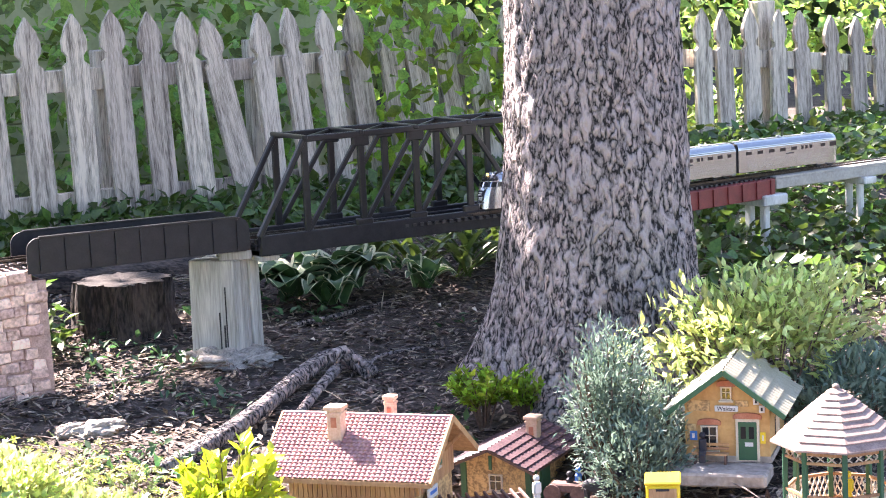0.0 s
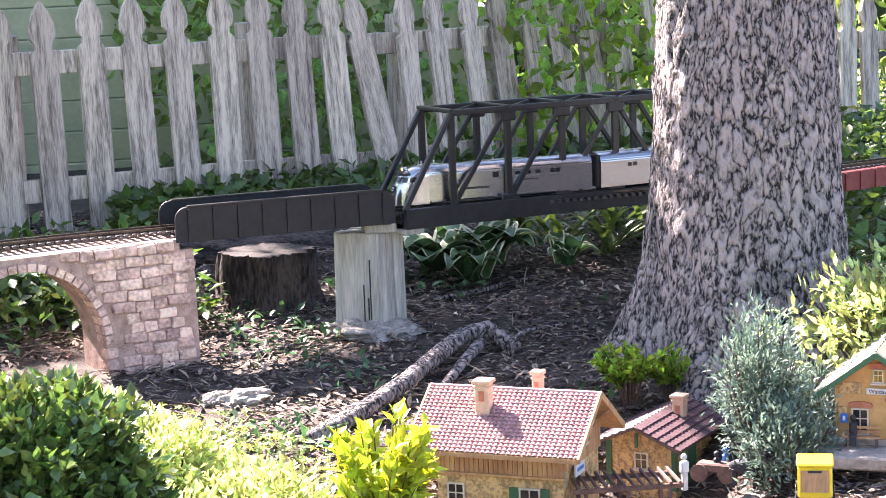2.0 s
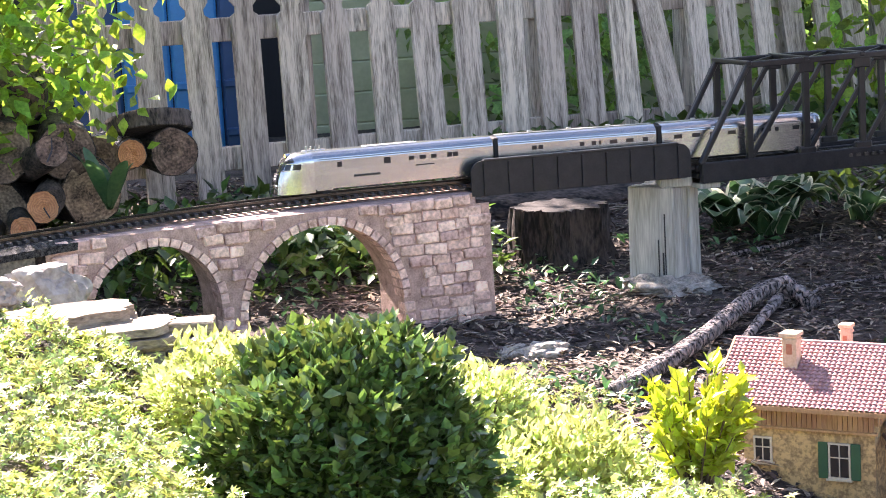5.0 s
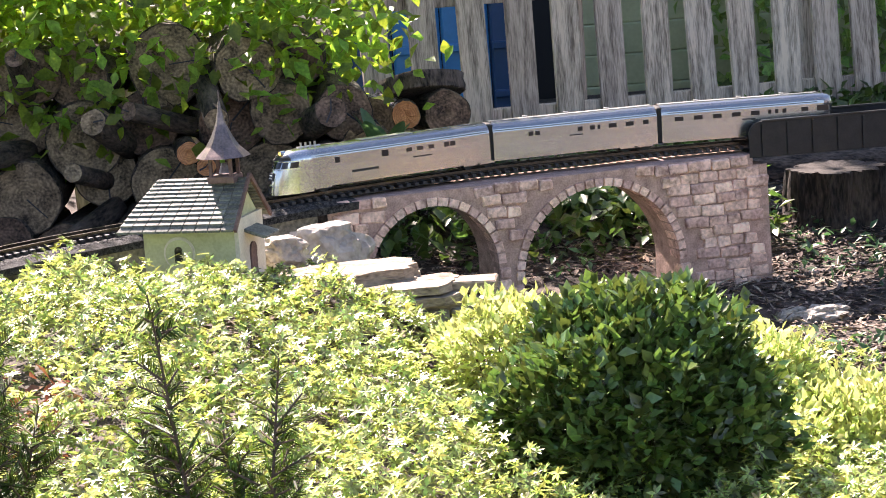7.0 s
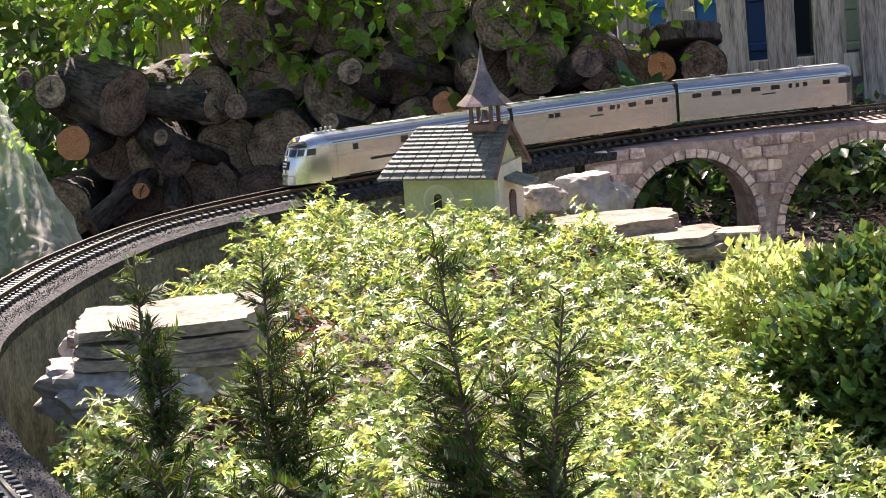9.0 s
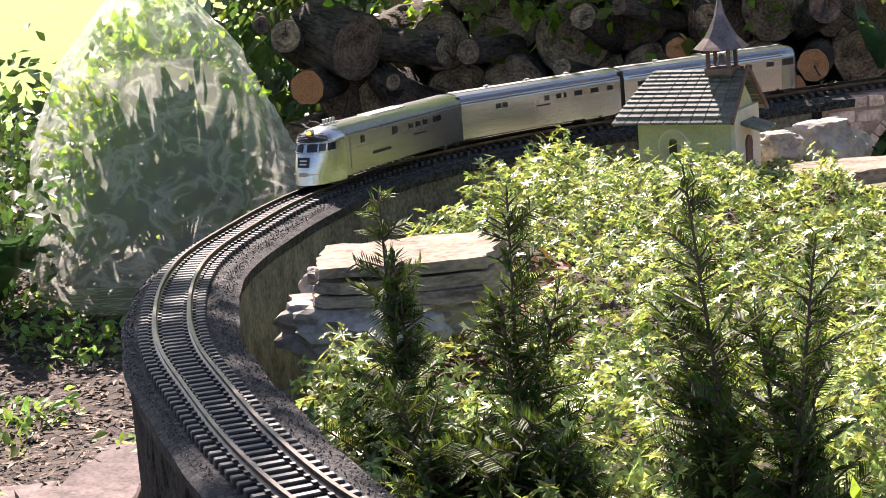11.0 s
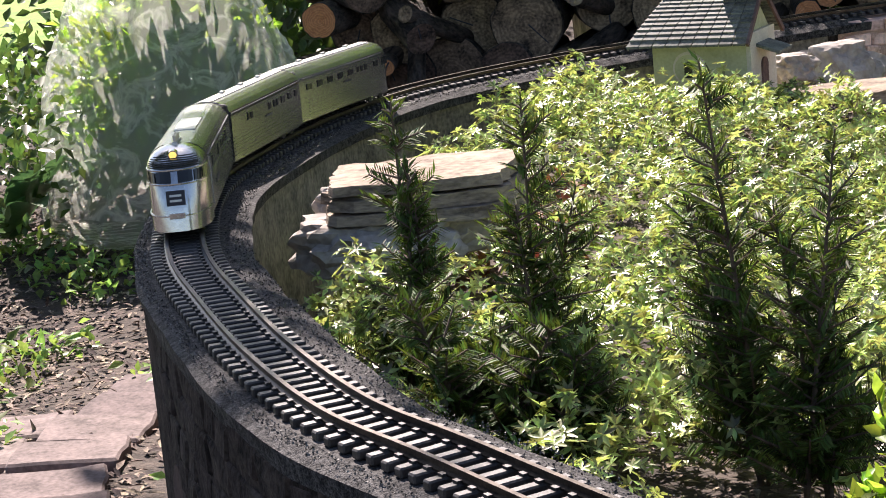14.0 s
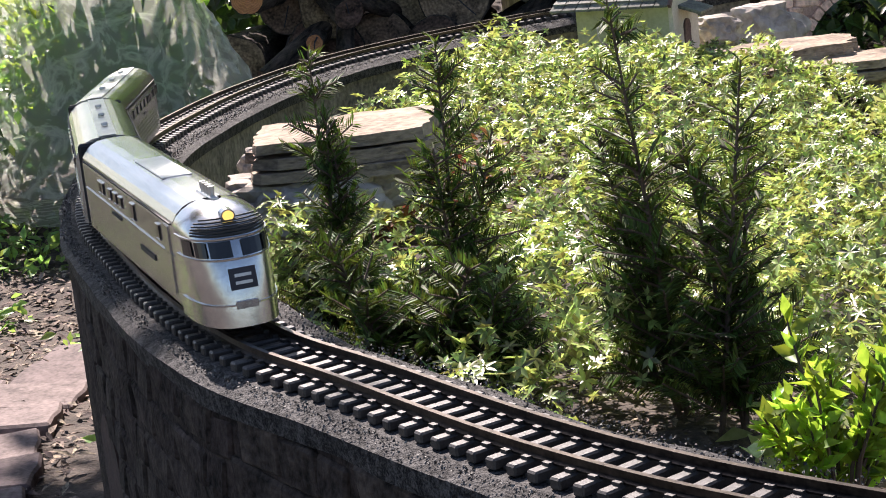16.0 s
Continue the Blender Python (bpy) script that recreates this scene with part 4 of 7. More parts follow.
def motions():
    for th, length, start in CARS:
        rows = []
        for i in range(33):
            t = i * 0.5
            s = float(np.interp(t, RUN_T, RUN_S)) + start
            a, _ = at(s + 0.07, 0, RAIL_Z)
            b, _ = at(s + length - 0.04, 0, RAIL_Z)
            d = (b - a).normalized()
            grade = math.asin(d.z)
            c = a + d * (length / 2 - 0.07)
            rows.append((t, Matrix.Translation(c) @ Matrix.Rotation(math.atan2(d.y, d.x), 4, "Z") @ Matrix.Rotation(-grade, 4, "Y")))
        walk(th, rows)


# ---- picket fence ----
FENCE = [(-1.2, 6.32), (0.06, 6.45), (0.86, 6.6), (1.7, 6.8), (2.26, 6.9), (2.69, 7.15), (3.14, 7.3), (4.75, 7.75), (5.65, 8.0), (7.5, 8.6)]


PICKETS = (0.06, 0.222, 0.378, 0.535, 0.69, 0.835, 0.986, 1.14, 1.294, 1.435, 1.585, 1.724, 1.86, 1.995, 2.13, 2.27, 2.41, 2.56, 2.71, 2.845, 2.975, 3.105,
           3.24, 3.4, 3.56, 3.72, 3.88, 4.04, 4.19, 4.342, 4.481, 4.624, 4.768, 4.933, 5.1, 5.262, 5.403)


def fence():
    th = thing("picket_fence", "weathered grey wooden picket fence with pointed notched tops", "fence", kind="structure")
    w, h, t = 0.089, 0.92, 0.018
    out = [(-w / 2, 0), (-w / 2, h - 0.17), (-w / 2 + 0.016, h - 0.158), (-w / 2 + 0.017, h - 0.14), (-w / 2 + 0.001, h - 0.12), (-w / 2 + 0.001, h - 0.085), (-w / 2 + 0.018, h - 0.04), (0, h)]
    poly = out + [(-x, z) for x, z in out[-2::-1]]
    bm = ext(poly, t)
    me = bpy.data.meshes.new("picket")
    bm.to_mesh(me)
    bm.free()
    F = np.array(FENCE)
    top_x, top_z = (0, 1.6, 2.9, 4.43, 4.9, 5.25, 7.5), (0.99, 0.99, 0.975, 0.86, 0.82, 0.77, 0.6)
    spots = [-0.7 + 0.155 * i for i in range(5)] + list(PICKETS) + [5.56 + 0.16 * i for i in range(12)]
    for n, x in enumerate(spots):
        y = np.interp(x, F[:, 0], F[:, 1])
        i = min(len(F) - 2, max(0, int(np.searchsorted(F[:, 0], x, side="right")) - 1))
        a = math.atan2(F[i + 1, 1] - F[i, 1], F[i + 1, 0] - F[i, 0])
        lean = rng.normal(-1.4, 0.6) + float(np.interp(x, (1.5, 2.2, 2.6, 3.3, 3.9), (0, -2.5, -7, -7, 0))) + (-7 if abs(x - 2.13) < 0.02 else 0)
        z = np.interp(x, top_x, top_z) - h + rng.normal(0, 0.008)
        part_of("picket", me, "fence", th, m=pose(x - 0.0085 * lean, y, z, rng.normal(0, 0.8), lean, math.degrees(a)))
    for dz in (-0.21, -0.62):
        for i in range(len(F) - 1):
            za, zb = [np.interp(F[k, 0], top_x, top_z) + dz for k in (i, i + 1)]
            d = Vector((F[i + 1, 0] - F[i, 0], F[i + 1, 1] - F[i, 1], 0)).normalized()
            nrm = Vector((-d.y, d.x, 0)) * 0.042
            part("rail", bar(Vector((*F[i], za)) + nrm, Vector((*F[i + 1], zb)) + nrm, 0.036, 0.075, bevel=0.003), "fence", th)
    for i in range(len(F)):
        part("post", bx(F[i, 0], F[i, 1] + 0.1, 0.42, 0.085, 0.085, 0.9, 0.004), "fence", th)


fence()


def backyard():
    """House wall with lap siding, dark doorway and blue plastic behind the fence."""
    th = thing("neighbour_house", "pale yellow-green lap-sided house wall behind the fence", "house", Matrix.Translation((0.893, 8.3, 0)))
    part("wall", bx(0.4, 0.1, 1.5, 3.4, 0.1, 3.0), "siding", th)
    for i in range(14):
        part("siding_board", bx(0.745, 0.03, 0.1 + i * 0.125, 1.3, 0.03, 0.12, 0.002, Matrix.Rotation(radians(8), 4, "X")), "siding", th)
    # flat panel: the doorway's unlit inside is put into its near-black colour
    part("doorway", bx(0.0, 0.03, 1.0, 0.17, 0.03, 2.0), "dark_opening", th, "doorway, its unlit inside painted near-black")
    # plain near-black board left of the doorway
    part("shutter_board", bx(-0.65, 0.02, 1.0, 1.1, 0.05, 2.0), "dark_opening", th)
    tub = thing("blue_plastic_panel", "blue plastic panels standing against the house", "panel", Matrix.Translation((0.49, 7.65, ground_z(0.49, 7.65))))
    for x, w, mt in ((-0.09, 0.175, "blue_plastic"), (0.09, 0.175, "blue_plastic"), (-0.27, 0.175, "navy_plastic"), (0.222, 0.08, "navy_plastic")):
        p = part("panel", bx(x, 0, 0.46, w, 0.06, 0.92, 0.01), mt, tub)
        for q in range(5):
            part("rib", bx(x, -0.035, 0.1 + 0.18 * q, w * 0.9, 0.02, 0.03, 0.005), mt, p)


backyard()


# ---- trees and wood ----
def big_tree():
    c = Vector((2.475, 4.625, 0))
    g = ground_z(c.x, c.y)
    th = thing("large_tree", "large old tree with thick scaly grey bark and flared roots", "tree", Matrix.Translation((c.x, c.y, g - 0.05)) @ Matrix.Scale(BIG, 4))
    nz, na = 150, 150
    vs, fs = [], []
    for i in range(nz + 1):
        z = 2.6 * (i / nz) ** 1.25
        r0 = 0.193 + 0.10 * math.exp(-z / 0.16) + 0.035 * math.exp(-z / 0.5) - 0.008 * z
        for j in range(na):
            t = 2 * math.pi * j / na
            ux, uy = math.cos(t), math.sin(t)
            flare = 1 + 0.22 * math.exp(-z / 0.13) * math.sin(5 * t + 0.8) + 0.05 * math.exp(-z / 0.5) * math.sin(3 * t)
            q = Vector((ux * 2.6, uy * 2.6, z * 4.2))
            n1 = noise.noise(Vector((ux * 5.2 + 0.3 * noise.noise(q * 2), uy * 5.2, z * 7)))
            n2 = noise.noise(Vector((ux * 13, uy * 13, z * 17 + 3)))
            n3 = noise.noise(Vector((ux * 30, uy * 30, z * 46)))
            rid = 1 - abs(n1) * 1.3
            rid2 = 1 - abs(n2) * 1.5
            r = r0 * flare * (1 + 0.02 * (0.5 - rid) * 2 - 0.028 * max(0, rid2 - 0.72) / 0.28 + 0.012 * n3)
            vs.append((ux * r + 0.035 * z * 0.1, uy * r, z))
    for i in range(nz):
        for j in range(na):
            a, b = i * na + j, i * na + (j + 1) % na
            fs.append((a, b, b + na, a + na))
    part_of("trunk", raw("trunk", vs, fs), "bark", th, "thick trunk with scaly furrowed bark", True)
    # crown far overhead: limbs and leaf clumps that shade the garden
    lim = bmesh.new()
    for i in range(9):
        a = i * 2.4
        e = Vector((math.cos(a) * 1.6, math.sin(a) * 1.4 + 0.5, 3.6 + 0.5 * math.sin(i * 1.7)))
        cyl((0, 0, 2.3), e, 0.09, 0.03, 8, lim)
    part("limb", lim, "bark", th)
    return th


TREE = big_tree()


def tree_crown():
    # unseen clumps set up-sun, back and left, to shade fence, bridge and litter
    n = 150
    pts = []
    while len(pts) < n:
        gx, gy, h = rng.uniform(0.1, 5.6), rng.uniform(4.9, 7.4), rng.uniform(3.3, 4.6)
        if gy < 5.0 + 0.3 * math.sin(gx * 2.1) or (gx < 0.2 and gy < 5.6):
            continue
        pts.append((gx + sd.x / sd.z * h, gy + sd.y / sd.z * h, h))
    # extra clumps added up-sun of the trunk to keep it in shade
    for _ in range(110):
        gx, gy, h = rng.normal(2.35, 0.34), rng.uniform(4.35, 5.2), rng.uniform(3.3, 4.6)
        pts.append((gx + sd.x / sd.z * h, gy + sd.y / sd.z * h, h))
    n = len(pts)
    P = np.array(pts)
    k = 26
    pos = np.repeat(P, k, 0) + rng.normal(0, 0.13, (n * k, 3))
    base = np.array(TREE.location)
    leaves("crown", (pos - base) / BIG, unit(n * k), unit(n * k), rng.uniform(0.07, 0.12, n * k), "dark_leaf", 0.62, parent=TREE, label="high leafy crown, unseen, set to shade the garden")


tree_crown()


def shade_tree():
    """An unseen tree added beside the path; its crown is placed to shade the outer wall."""
    g = ground_z(-3.6, 4.4)
    th = thing("unseen_shade_tree", "unseen leafy tree added beside the path to shade the wall", "tree", Matrix.Translation((-3.6, 4.4, g)))
    part("trunk", cyl((0, 0, -0.05), (0.1, -0.2, 2.9), 0.16, 0.09, 20), "bark", th, smooth=True)
    pts = []
    # each clump sits up-sun of a spot that should lie in shade
    for _ in range(430):
        gx, gy, h = rng.uniform(-2.3, -0.45), rng.uniform(0.8, 2.4), rng.uniform(2.6, 3.6)
        if gx > -0.62 + 0.55 * max(0.0, 2.3 - gy) - 0.16:
            continue
        pts.append((gx + sd.x / sd.z * h + 3.6, gy + sd.y / sd.z * h - 4.4, h - g))
    lim = bmesh.new()
    for q in pts[::9]:
        cyl((0.1, -0.2, 2.3), q, 0.04, 0.012, 6, lim)
    part("limb", lim, "bark", th)
    P = np.repeat(np.array(pts), 24, 0) + rng.normal(0, 0.11, (len(pts) * 24, 3))
    leaves("crown", P, unit(len(P)), unit(len(P)), rng.uniform(0.07, 0.12, len(P)), "dark_leaf", 0.62, parent=th, label="leafy crown")


shade_tree()


def stump():
    c = Vector((1.45, 5.58, 0))
    g = ground_z(c.x, c.y)
    th = thing("tree_stump", "old dark tree stump with furrowed bark", "stump", Matrix.Translation((c.x, c.y, g - 0.02)) @ Matrix.Scale(BIG, 4))
    na, vs, fs = 72, [], []
    zs = np.linspace(0, 0.142, 10)
    for i, z in enumerate(zs):
        for j in range(na):
            t = 2 * math.pi * j / na
            r = 0.112 + 0.03 * math.exp(-z / 0.05) + 0.012 * noise.noise(Vector((math.cos(t) * 2, math.sin(t) * 2, 0))) + 0.05 * abs(noise.noise(Vector((math.cos(t) * 9, math.sin(t) * 9, z * 5)))) - 0.016
            vs.append((math.cos(t) * r, math.sin(t) * r, z))
    for i in range(len(zs) - 1):
        for j in range(na):
            a, b = i * na + j, i * na + (j + 1) % na
            fs.append((a, b, b + na, a + na))
    part_of("bark", raw("bark", vs, fs), "stump_bark", th, smooth=True)
    top = [vs[(len(zs) - 1) * na + j] for j in range(na)]
    part_of("cut_face", raw("cut", [(x * 0.99, y * 0.99, z + 0.001 + 0.004 * noise.noise(Vector((x, y, 0)) * 30)) for x, y, z in top] + [(0, 0, 0.139)], [(j, (j + 1) % na, na) for j in range(na)]), "stump_top", th, "grey weathered cut face, darkened for shade")
    lg = thing("fence_log", "weathered grey log lying along the fence", "log", pose(1.3, 6.15, 0.2, 0, 90, 0))
    part("bark", cyl((0, -0.15, -0.5), (0, 0.1, 0.75), 0.055, 0.05, 16), "dark_bark", lg, smooth=True)


stump()


def branch(points, r0, r1, name="fallen_branch", label="fallen grey branch lying on the litter"):
    th = thing(name, label, "branch")
    bm = bmesh.new()
    P = [Vector(p) for p in points]
    vs, fs, na = [], [], 10
    for i, p in enumerate(P):
        d = (P[min(i + 1, len(P) - 1)] - P[max(i - 1, 0)]).normalized()
        q = d.to_track_quat("Z", "Y").to_matrix()
        r = r0 + (r1 - r0) * i / (len(P) - 1)
        for j in range(na):
            t = 2 * math.pi * j / na
            k = r * (1 + 0.18 * noise.noise(Vector((i * 1.3, math.cos(t) * 2, math.sin(t) * 2))))
            vs.append(p + q @ Vector((math.cos(t) * k, math.sin(t) * k, 0)))
    for i in range(len(P) - 1):
        for j in range(na):
            a, b = i * na + j, i * na + (j + 1) % na
            fs.append((a, b, b + na, a + na))
    fs += [tuple(range(na))[::-1], tuple((len(P) - 1) * na + j for j in range(na))]
    bm.free()
    part_of("wood", raw("wood", vs, fs), "bark", th, smooth=True)


def on_ground(x, y, dz=0.0):
    return (x, y, ground_z(x, y) + dz)


branch([on_ground(1.25, 4.36, 0.01), on_ground(1.34, 4.43, 0.02), on_ground(1.45, 4.535, 0.028), on_ground(1.585, 4.67, 0.034), on_ground(1.72, 4.83, 0.04), on_ground(1.82, 4.935, 0.055), on_ground(1.89, 4.97, 0.06), on_ground(1.95, 4.91, 0.012)], 0.02, 0.024)
branch([on_ground(1.665, 4.655, 0.011), on_ground(1.765, 4.79, 0.023), on_ground(1.85, 4.9, 0.044)], 0.012, 0.014)
branch([on_ground(1.9, 5.45, 0.008), on_ground(2.05, 5.5, 0.012), on_ground(2.25, 5.6, 0.008)], 0.008, 0.005)
branch([on_ground(1.2, 5.1, 0.006), on_ground(1.4, 5.14, 0.01), on_ground(1.56, 5.2, 0.006)], 0.005, 0.003)
branch([on_ground(1.9, 4.95, 0.006), on_ground(2.02, 5.05, 0.014), on_ground(2.2, 5.12, 0.006)], 0.006, 0.003)


# ---- the drawing plan of the small things, brought to the yard's scale ----
def site(x, y, rz=0.0):
    k = 1 + 0.15 * smoothstep(1.8, 4.2, math.hypot(x, y))
    return Matrix.Translation((x * k, y * k, 1.06 - 1.06 * k)) @ Matrix.Scale(k, 4) @ Matrix.Rotation(radians(rz), 4, "Z")


def lay(x, y, z):
    return site(x, y) @ Vector((0, 0, z))


def spot(x, y, z, rz, k):
    return Matrix.Translation((x, y, z)) @ Matrix.Scale(k, 4) @ Matrix.Rotation(radians(rz), 4, "Z")


# ---- village of model houses ----
HOUSE = spot(1.641, 4.007, -0.151, -39, 1.189)
ANNEX = spot(2.06, 4.215, -0.147, -45, 1.053)
STATION = spot(2.462, 3.903, -0.092, -37.3, 1.113)
GAZEBO = spot(2.394, 3.358, -0.073, -23, 1.112)

def tiled_slope(x0, x1, eave, ridge, rows, cols, material, parent, wave=0.0035):
    """A roof slope with corrugated, stepped courses. eave, ridge: (y, z)."""
    nu, vs, fs = cols * 4, [], []
    n = (Vector((0, ridge[0], ridge[1])) - Vector((0, eave[0], eave[1])))
    up = Vector((0, -n.z, n.y)).normalized()
    if up.z < 0:
        up = -up
    for r in range(rows):
        for e, lift in ((0.0, wave * 0.9), (1.0, 0.0)):
            f = (r + e) / rows
            for i in range(nu + 1):
                h = lift + wave * abs(math.sin(math.pi * i / 4))
                vs.append((x0 + (x1 - x0) * i / nu, eave[0] + n.y * f + up.y * h, eave[1] + n.z * f + up.z * h))
    k = nu + 1
    for r in range(rows * 2 - 1):
        for i in range(nu):
            fs.append((r * k + i, r * k + i + 1, (r + 1) * k + i + 1, (r + 1) * k + i))
    ob = part_of("roof_slope", raw("slope", vs, fs), material, parent)
    # board under the tiles
    d = bmesh.new()
    a = [Vector((x, *p)) for x in (x0, x1) for p in (eave, ridge)]
    low = [v - up * 0.006 for v in a]
    top = [v - up * 0.0005 for v in a]
    q = [d.verts.new(v) for v in low + top]
    for f in ((0, 1, 3, 2), (4, 6, 7, 5), (0, 2, 6, 4), (1, 5, 7, 3), (0, 4, 5, 1), (2, 3, 7, 6)):
        d.faces.new([q[i] for i in f])
    part("roof_board", d, "brown_wood" if material == "roof_maroon" else "timber", ob)
    return ob


def house_window(parent, x, y, z, w, h, face="front", shutters=False, frame="cream"):
    f = 1 if face == "front" else 0
    m = Matrix.Translation((x, y, z)) if f else Matrix.Translation((x, y, z)) @ Matrix.Rotation(radians(90), 4, "Z")
    win = part("window", bx(0, 0, 0, w, 0.004, h), "glass_dark", parent, "small dark window", m=m)
    for dx in (-w / 2, w / 2, 0):
        part("mullion", bx(dx, -0.002, 0, 0.003 if dx else 0.0016, 0.004, h), frame, win)
    for dz in (-h / 2, h / 2, 0.1 * h):
        part("frame_bar", bx(0, -0.0022, dz, w + 0.004, 0.0045, 0.003 if abs(dz) > 0.2 * h else 0.0016), frame, win)
    part("sill", bx(0, -0.004, -h / 2 - 0.003, w + 0.01, 0.009, 0.003), frame, win)
    if shutters:
        for dx in (-w / 2 - 0.011, w / 2 + 0.011):
            part("shutter", bx(dx, -0.003, 0, 0.017, 0.003, h + 0.004, 0.0006), "green_paint", win, "dark green shutter")


def chimney(parent, x, y, z0, z1, w):
    c = part("chimney", bx(x, y, (z0 + z1) / 2, w, w, z1 - z0, 0.001), "chimney", parent, "buff chimney stack with cap")
    part("chimney_cap", bx(x, y, z1 - 0.003, w * 1.3, w * 1.3, 0.007, 0.001), "chimney", c)
    part("chimney_band", bx(x, y, z1 - 0.013, w * 1.15, w * 1.15, 0.004), "chimney", c)
    part("chimney_panel", bx(x, y - w / 2 - 0.0005, (z0 + z1) / 2 + 0.006, w * 0.4, 0.002, w * 0.7), "brick_red", c)


def big_house():
    th = thing("model_station_house", "ochre model house with pink-red tiled roof and timber band", "model house", HOUSE)
    hx, hy, ez, rz_, base = 0.118, 0.098, 0.197, 0.276, -0.02
    part("wall", ext([(-hy, base), (-hy, ez + 0.008), (0, rz_ - 0.012), (hy, ez + 0.008), (hy, base)], 2 * hx, Matrix.Translation((-hx, 0, 0)) @ Matrix.Rotation(radians(-90), 4, "Z") @ Matrix.Scale(-1, 4, (1, 0, 0)) @ Matrix.Identity(4)), "rubble", th, "ochre rubble and plaster wall")
    n = 26
    for i in range(n):
        part("plank", bx(-hx + 2 * hx * (i + 0.5) / n, -hy - 0.004, 0.172, 2 * hx / n - 0.001, 0.006, 0.05), "timber", th)
    part("sill_beam", bx(0, -hy - 0.006, 0.146, 2 * hx + 0.012, 0.01, 0.005, 0.001), "timber", th)
    for i in range(14):
        part("gable_plank", bx(hx + 0.003, -hy + 2 * hy * (i + 0.5) / 14, 0.178 + 0.034 * (1 - abs(i - 6.5) / 7), 0.005, 2 * hy / 14 - 0.001, 0.04 + 0.068 * (1 - abs(i - 6.5) / 7)), "timber", th)
    for s in (-1, 1):
        tiled_slope(-0.165, 0.158, (s * 0.132, 0.19), (0, rz_), 18, 34, "roof_red", th, 0.003)
        part("fascia", bx(-0.003, s * 0.134, 0.187, 0.32, 0.004, 0.008), "timber", th)
        for x in (-0.165, 0.158):
            part("bargeboard", bar((x, s * 0.134, 0.188), (x, 0, rz_), 0.004, 0.011), "timber", th)
    part("ridge_tiles", cyl((-0.166, 0, rz_ + 0.001), (0.16, 0, rz_ + 0.001), 0.0045, seg=8), "roof_red", th)
    part("soffit_strut", bar((hx, 0.05, 0.2), (0.156, 0.05, 0.235), 0.005), "timber", th)
    chimney(th, -0.045, -0.045, 0.235, 0.303, 0.026)
    chimney(th, 0.02, 0.06, 0.235, 0.3, 0.018)
    house_window(th, -0.082, -hy - 0.002, 0.105, 0.03, 0.042)
    house_window(th, 0.056, -hy - 0.002, 0.094, 0.036, 0.06, shutters=True)
    house_window(th, hx + 0.007, -0.012, 0.205, 0.02, 0.03, "side", shutters=True)
    sg = part("name_board", bx(hx + 0.012, -0.045, 0.152, 0.003, 0.05, 0.02), "white", th, "white board with faded lettering")
    for k in (-0.012, 0.0, 0.012):
        part("lettering_bar", bx(hx + 0.0142, -0.045 + k, 0.153, 0.001, 0.009, 0.006), "blue", sg)


def annex():
    th = thing("model_annex", "small ochre stone model shed with maroon roof and green trim", "model house", ANNEX)
    hx, hy, ez, rz_, base = 0.075, 0.115, 0.146, 0.18, -0.05
    part("wall", ext([(-hx, base), (-hx, ez), (0, rz_ - 0.006), (hx, ez), (hx, base)], 2 * hy, Matrix.Translation((0, -hy, 0))), "rubble", th, "ochre stone wall")
    for s in (-1, 1):
        o = tiled_slope(-0.16, 0.145, (s * 0.105, 0.137), (0, rz_ + 0.003), 6, 16, "roof_maroon", th, 0.003)
        o.matrix_basis = Matrix.Rotation(radians(90), 4, "Z")
        part("bargeboard", bar((s * 0.106, -0.147, 0.134), (0, -0.147, rz_), 0.005, 0.009), "green_paint", th, "dark green bargeboard")
        part("corner_post", bx(s * hx, -hy - 0.002, 0.09, 0.012, 0.008, 0.1), "green_paint", th)
    part("gable_strut", bx(0, -0.145, 0.15, 0.006, 0.005, 0.03), "green_paint", th)
    house_window(th, 0.0, -hy - 0.003, 0.1, 0.028, 0.034)
    part("door", bx(hx + 0.002, -0.03, 0.08, 0.006, 0.05, 0.085), "green_paint", th, "green side door")
    chimney(th, 0.03, 0.03, 0.14, 0.215, 0.026)


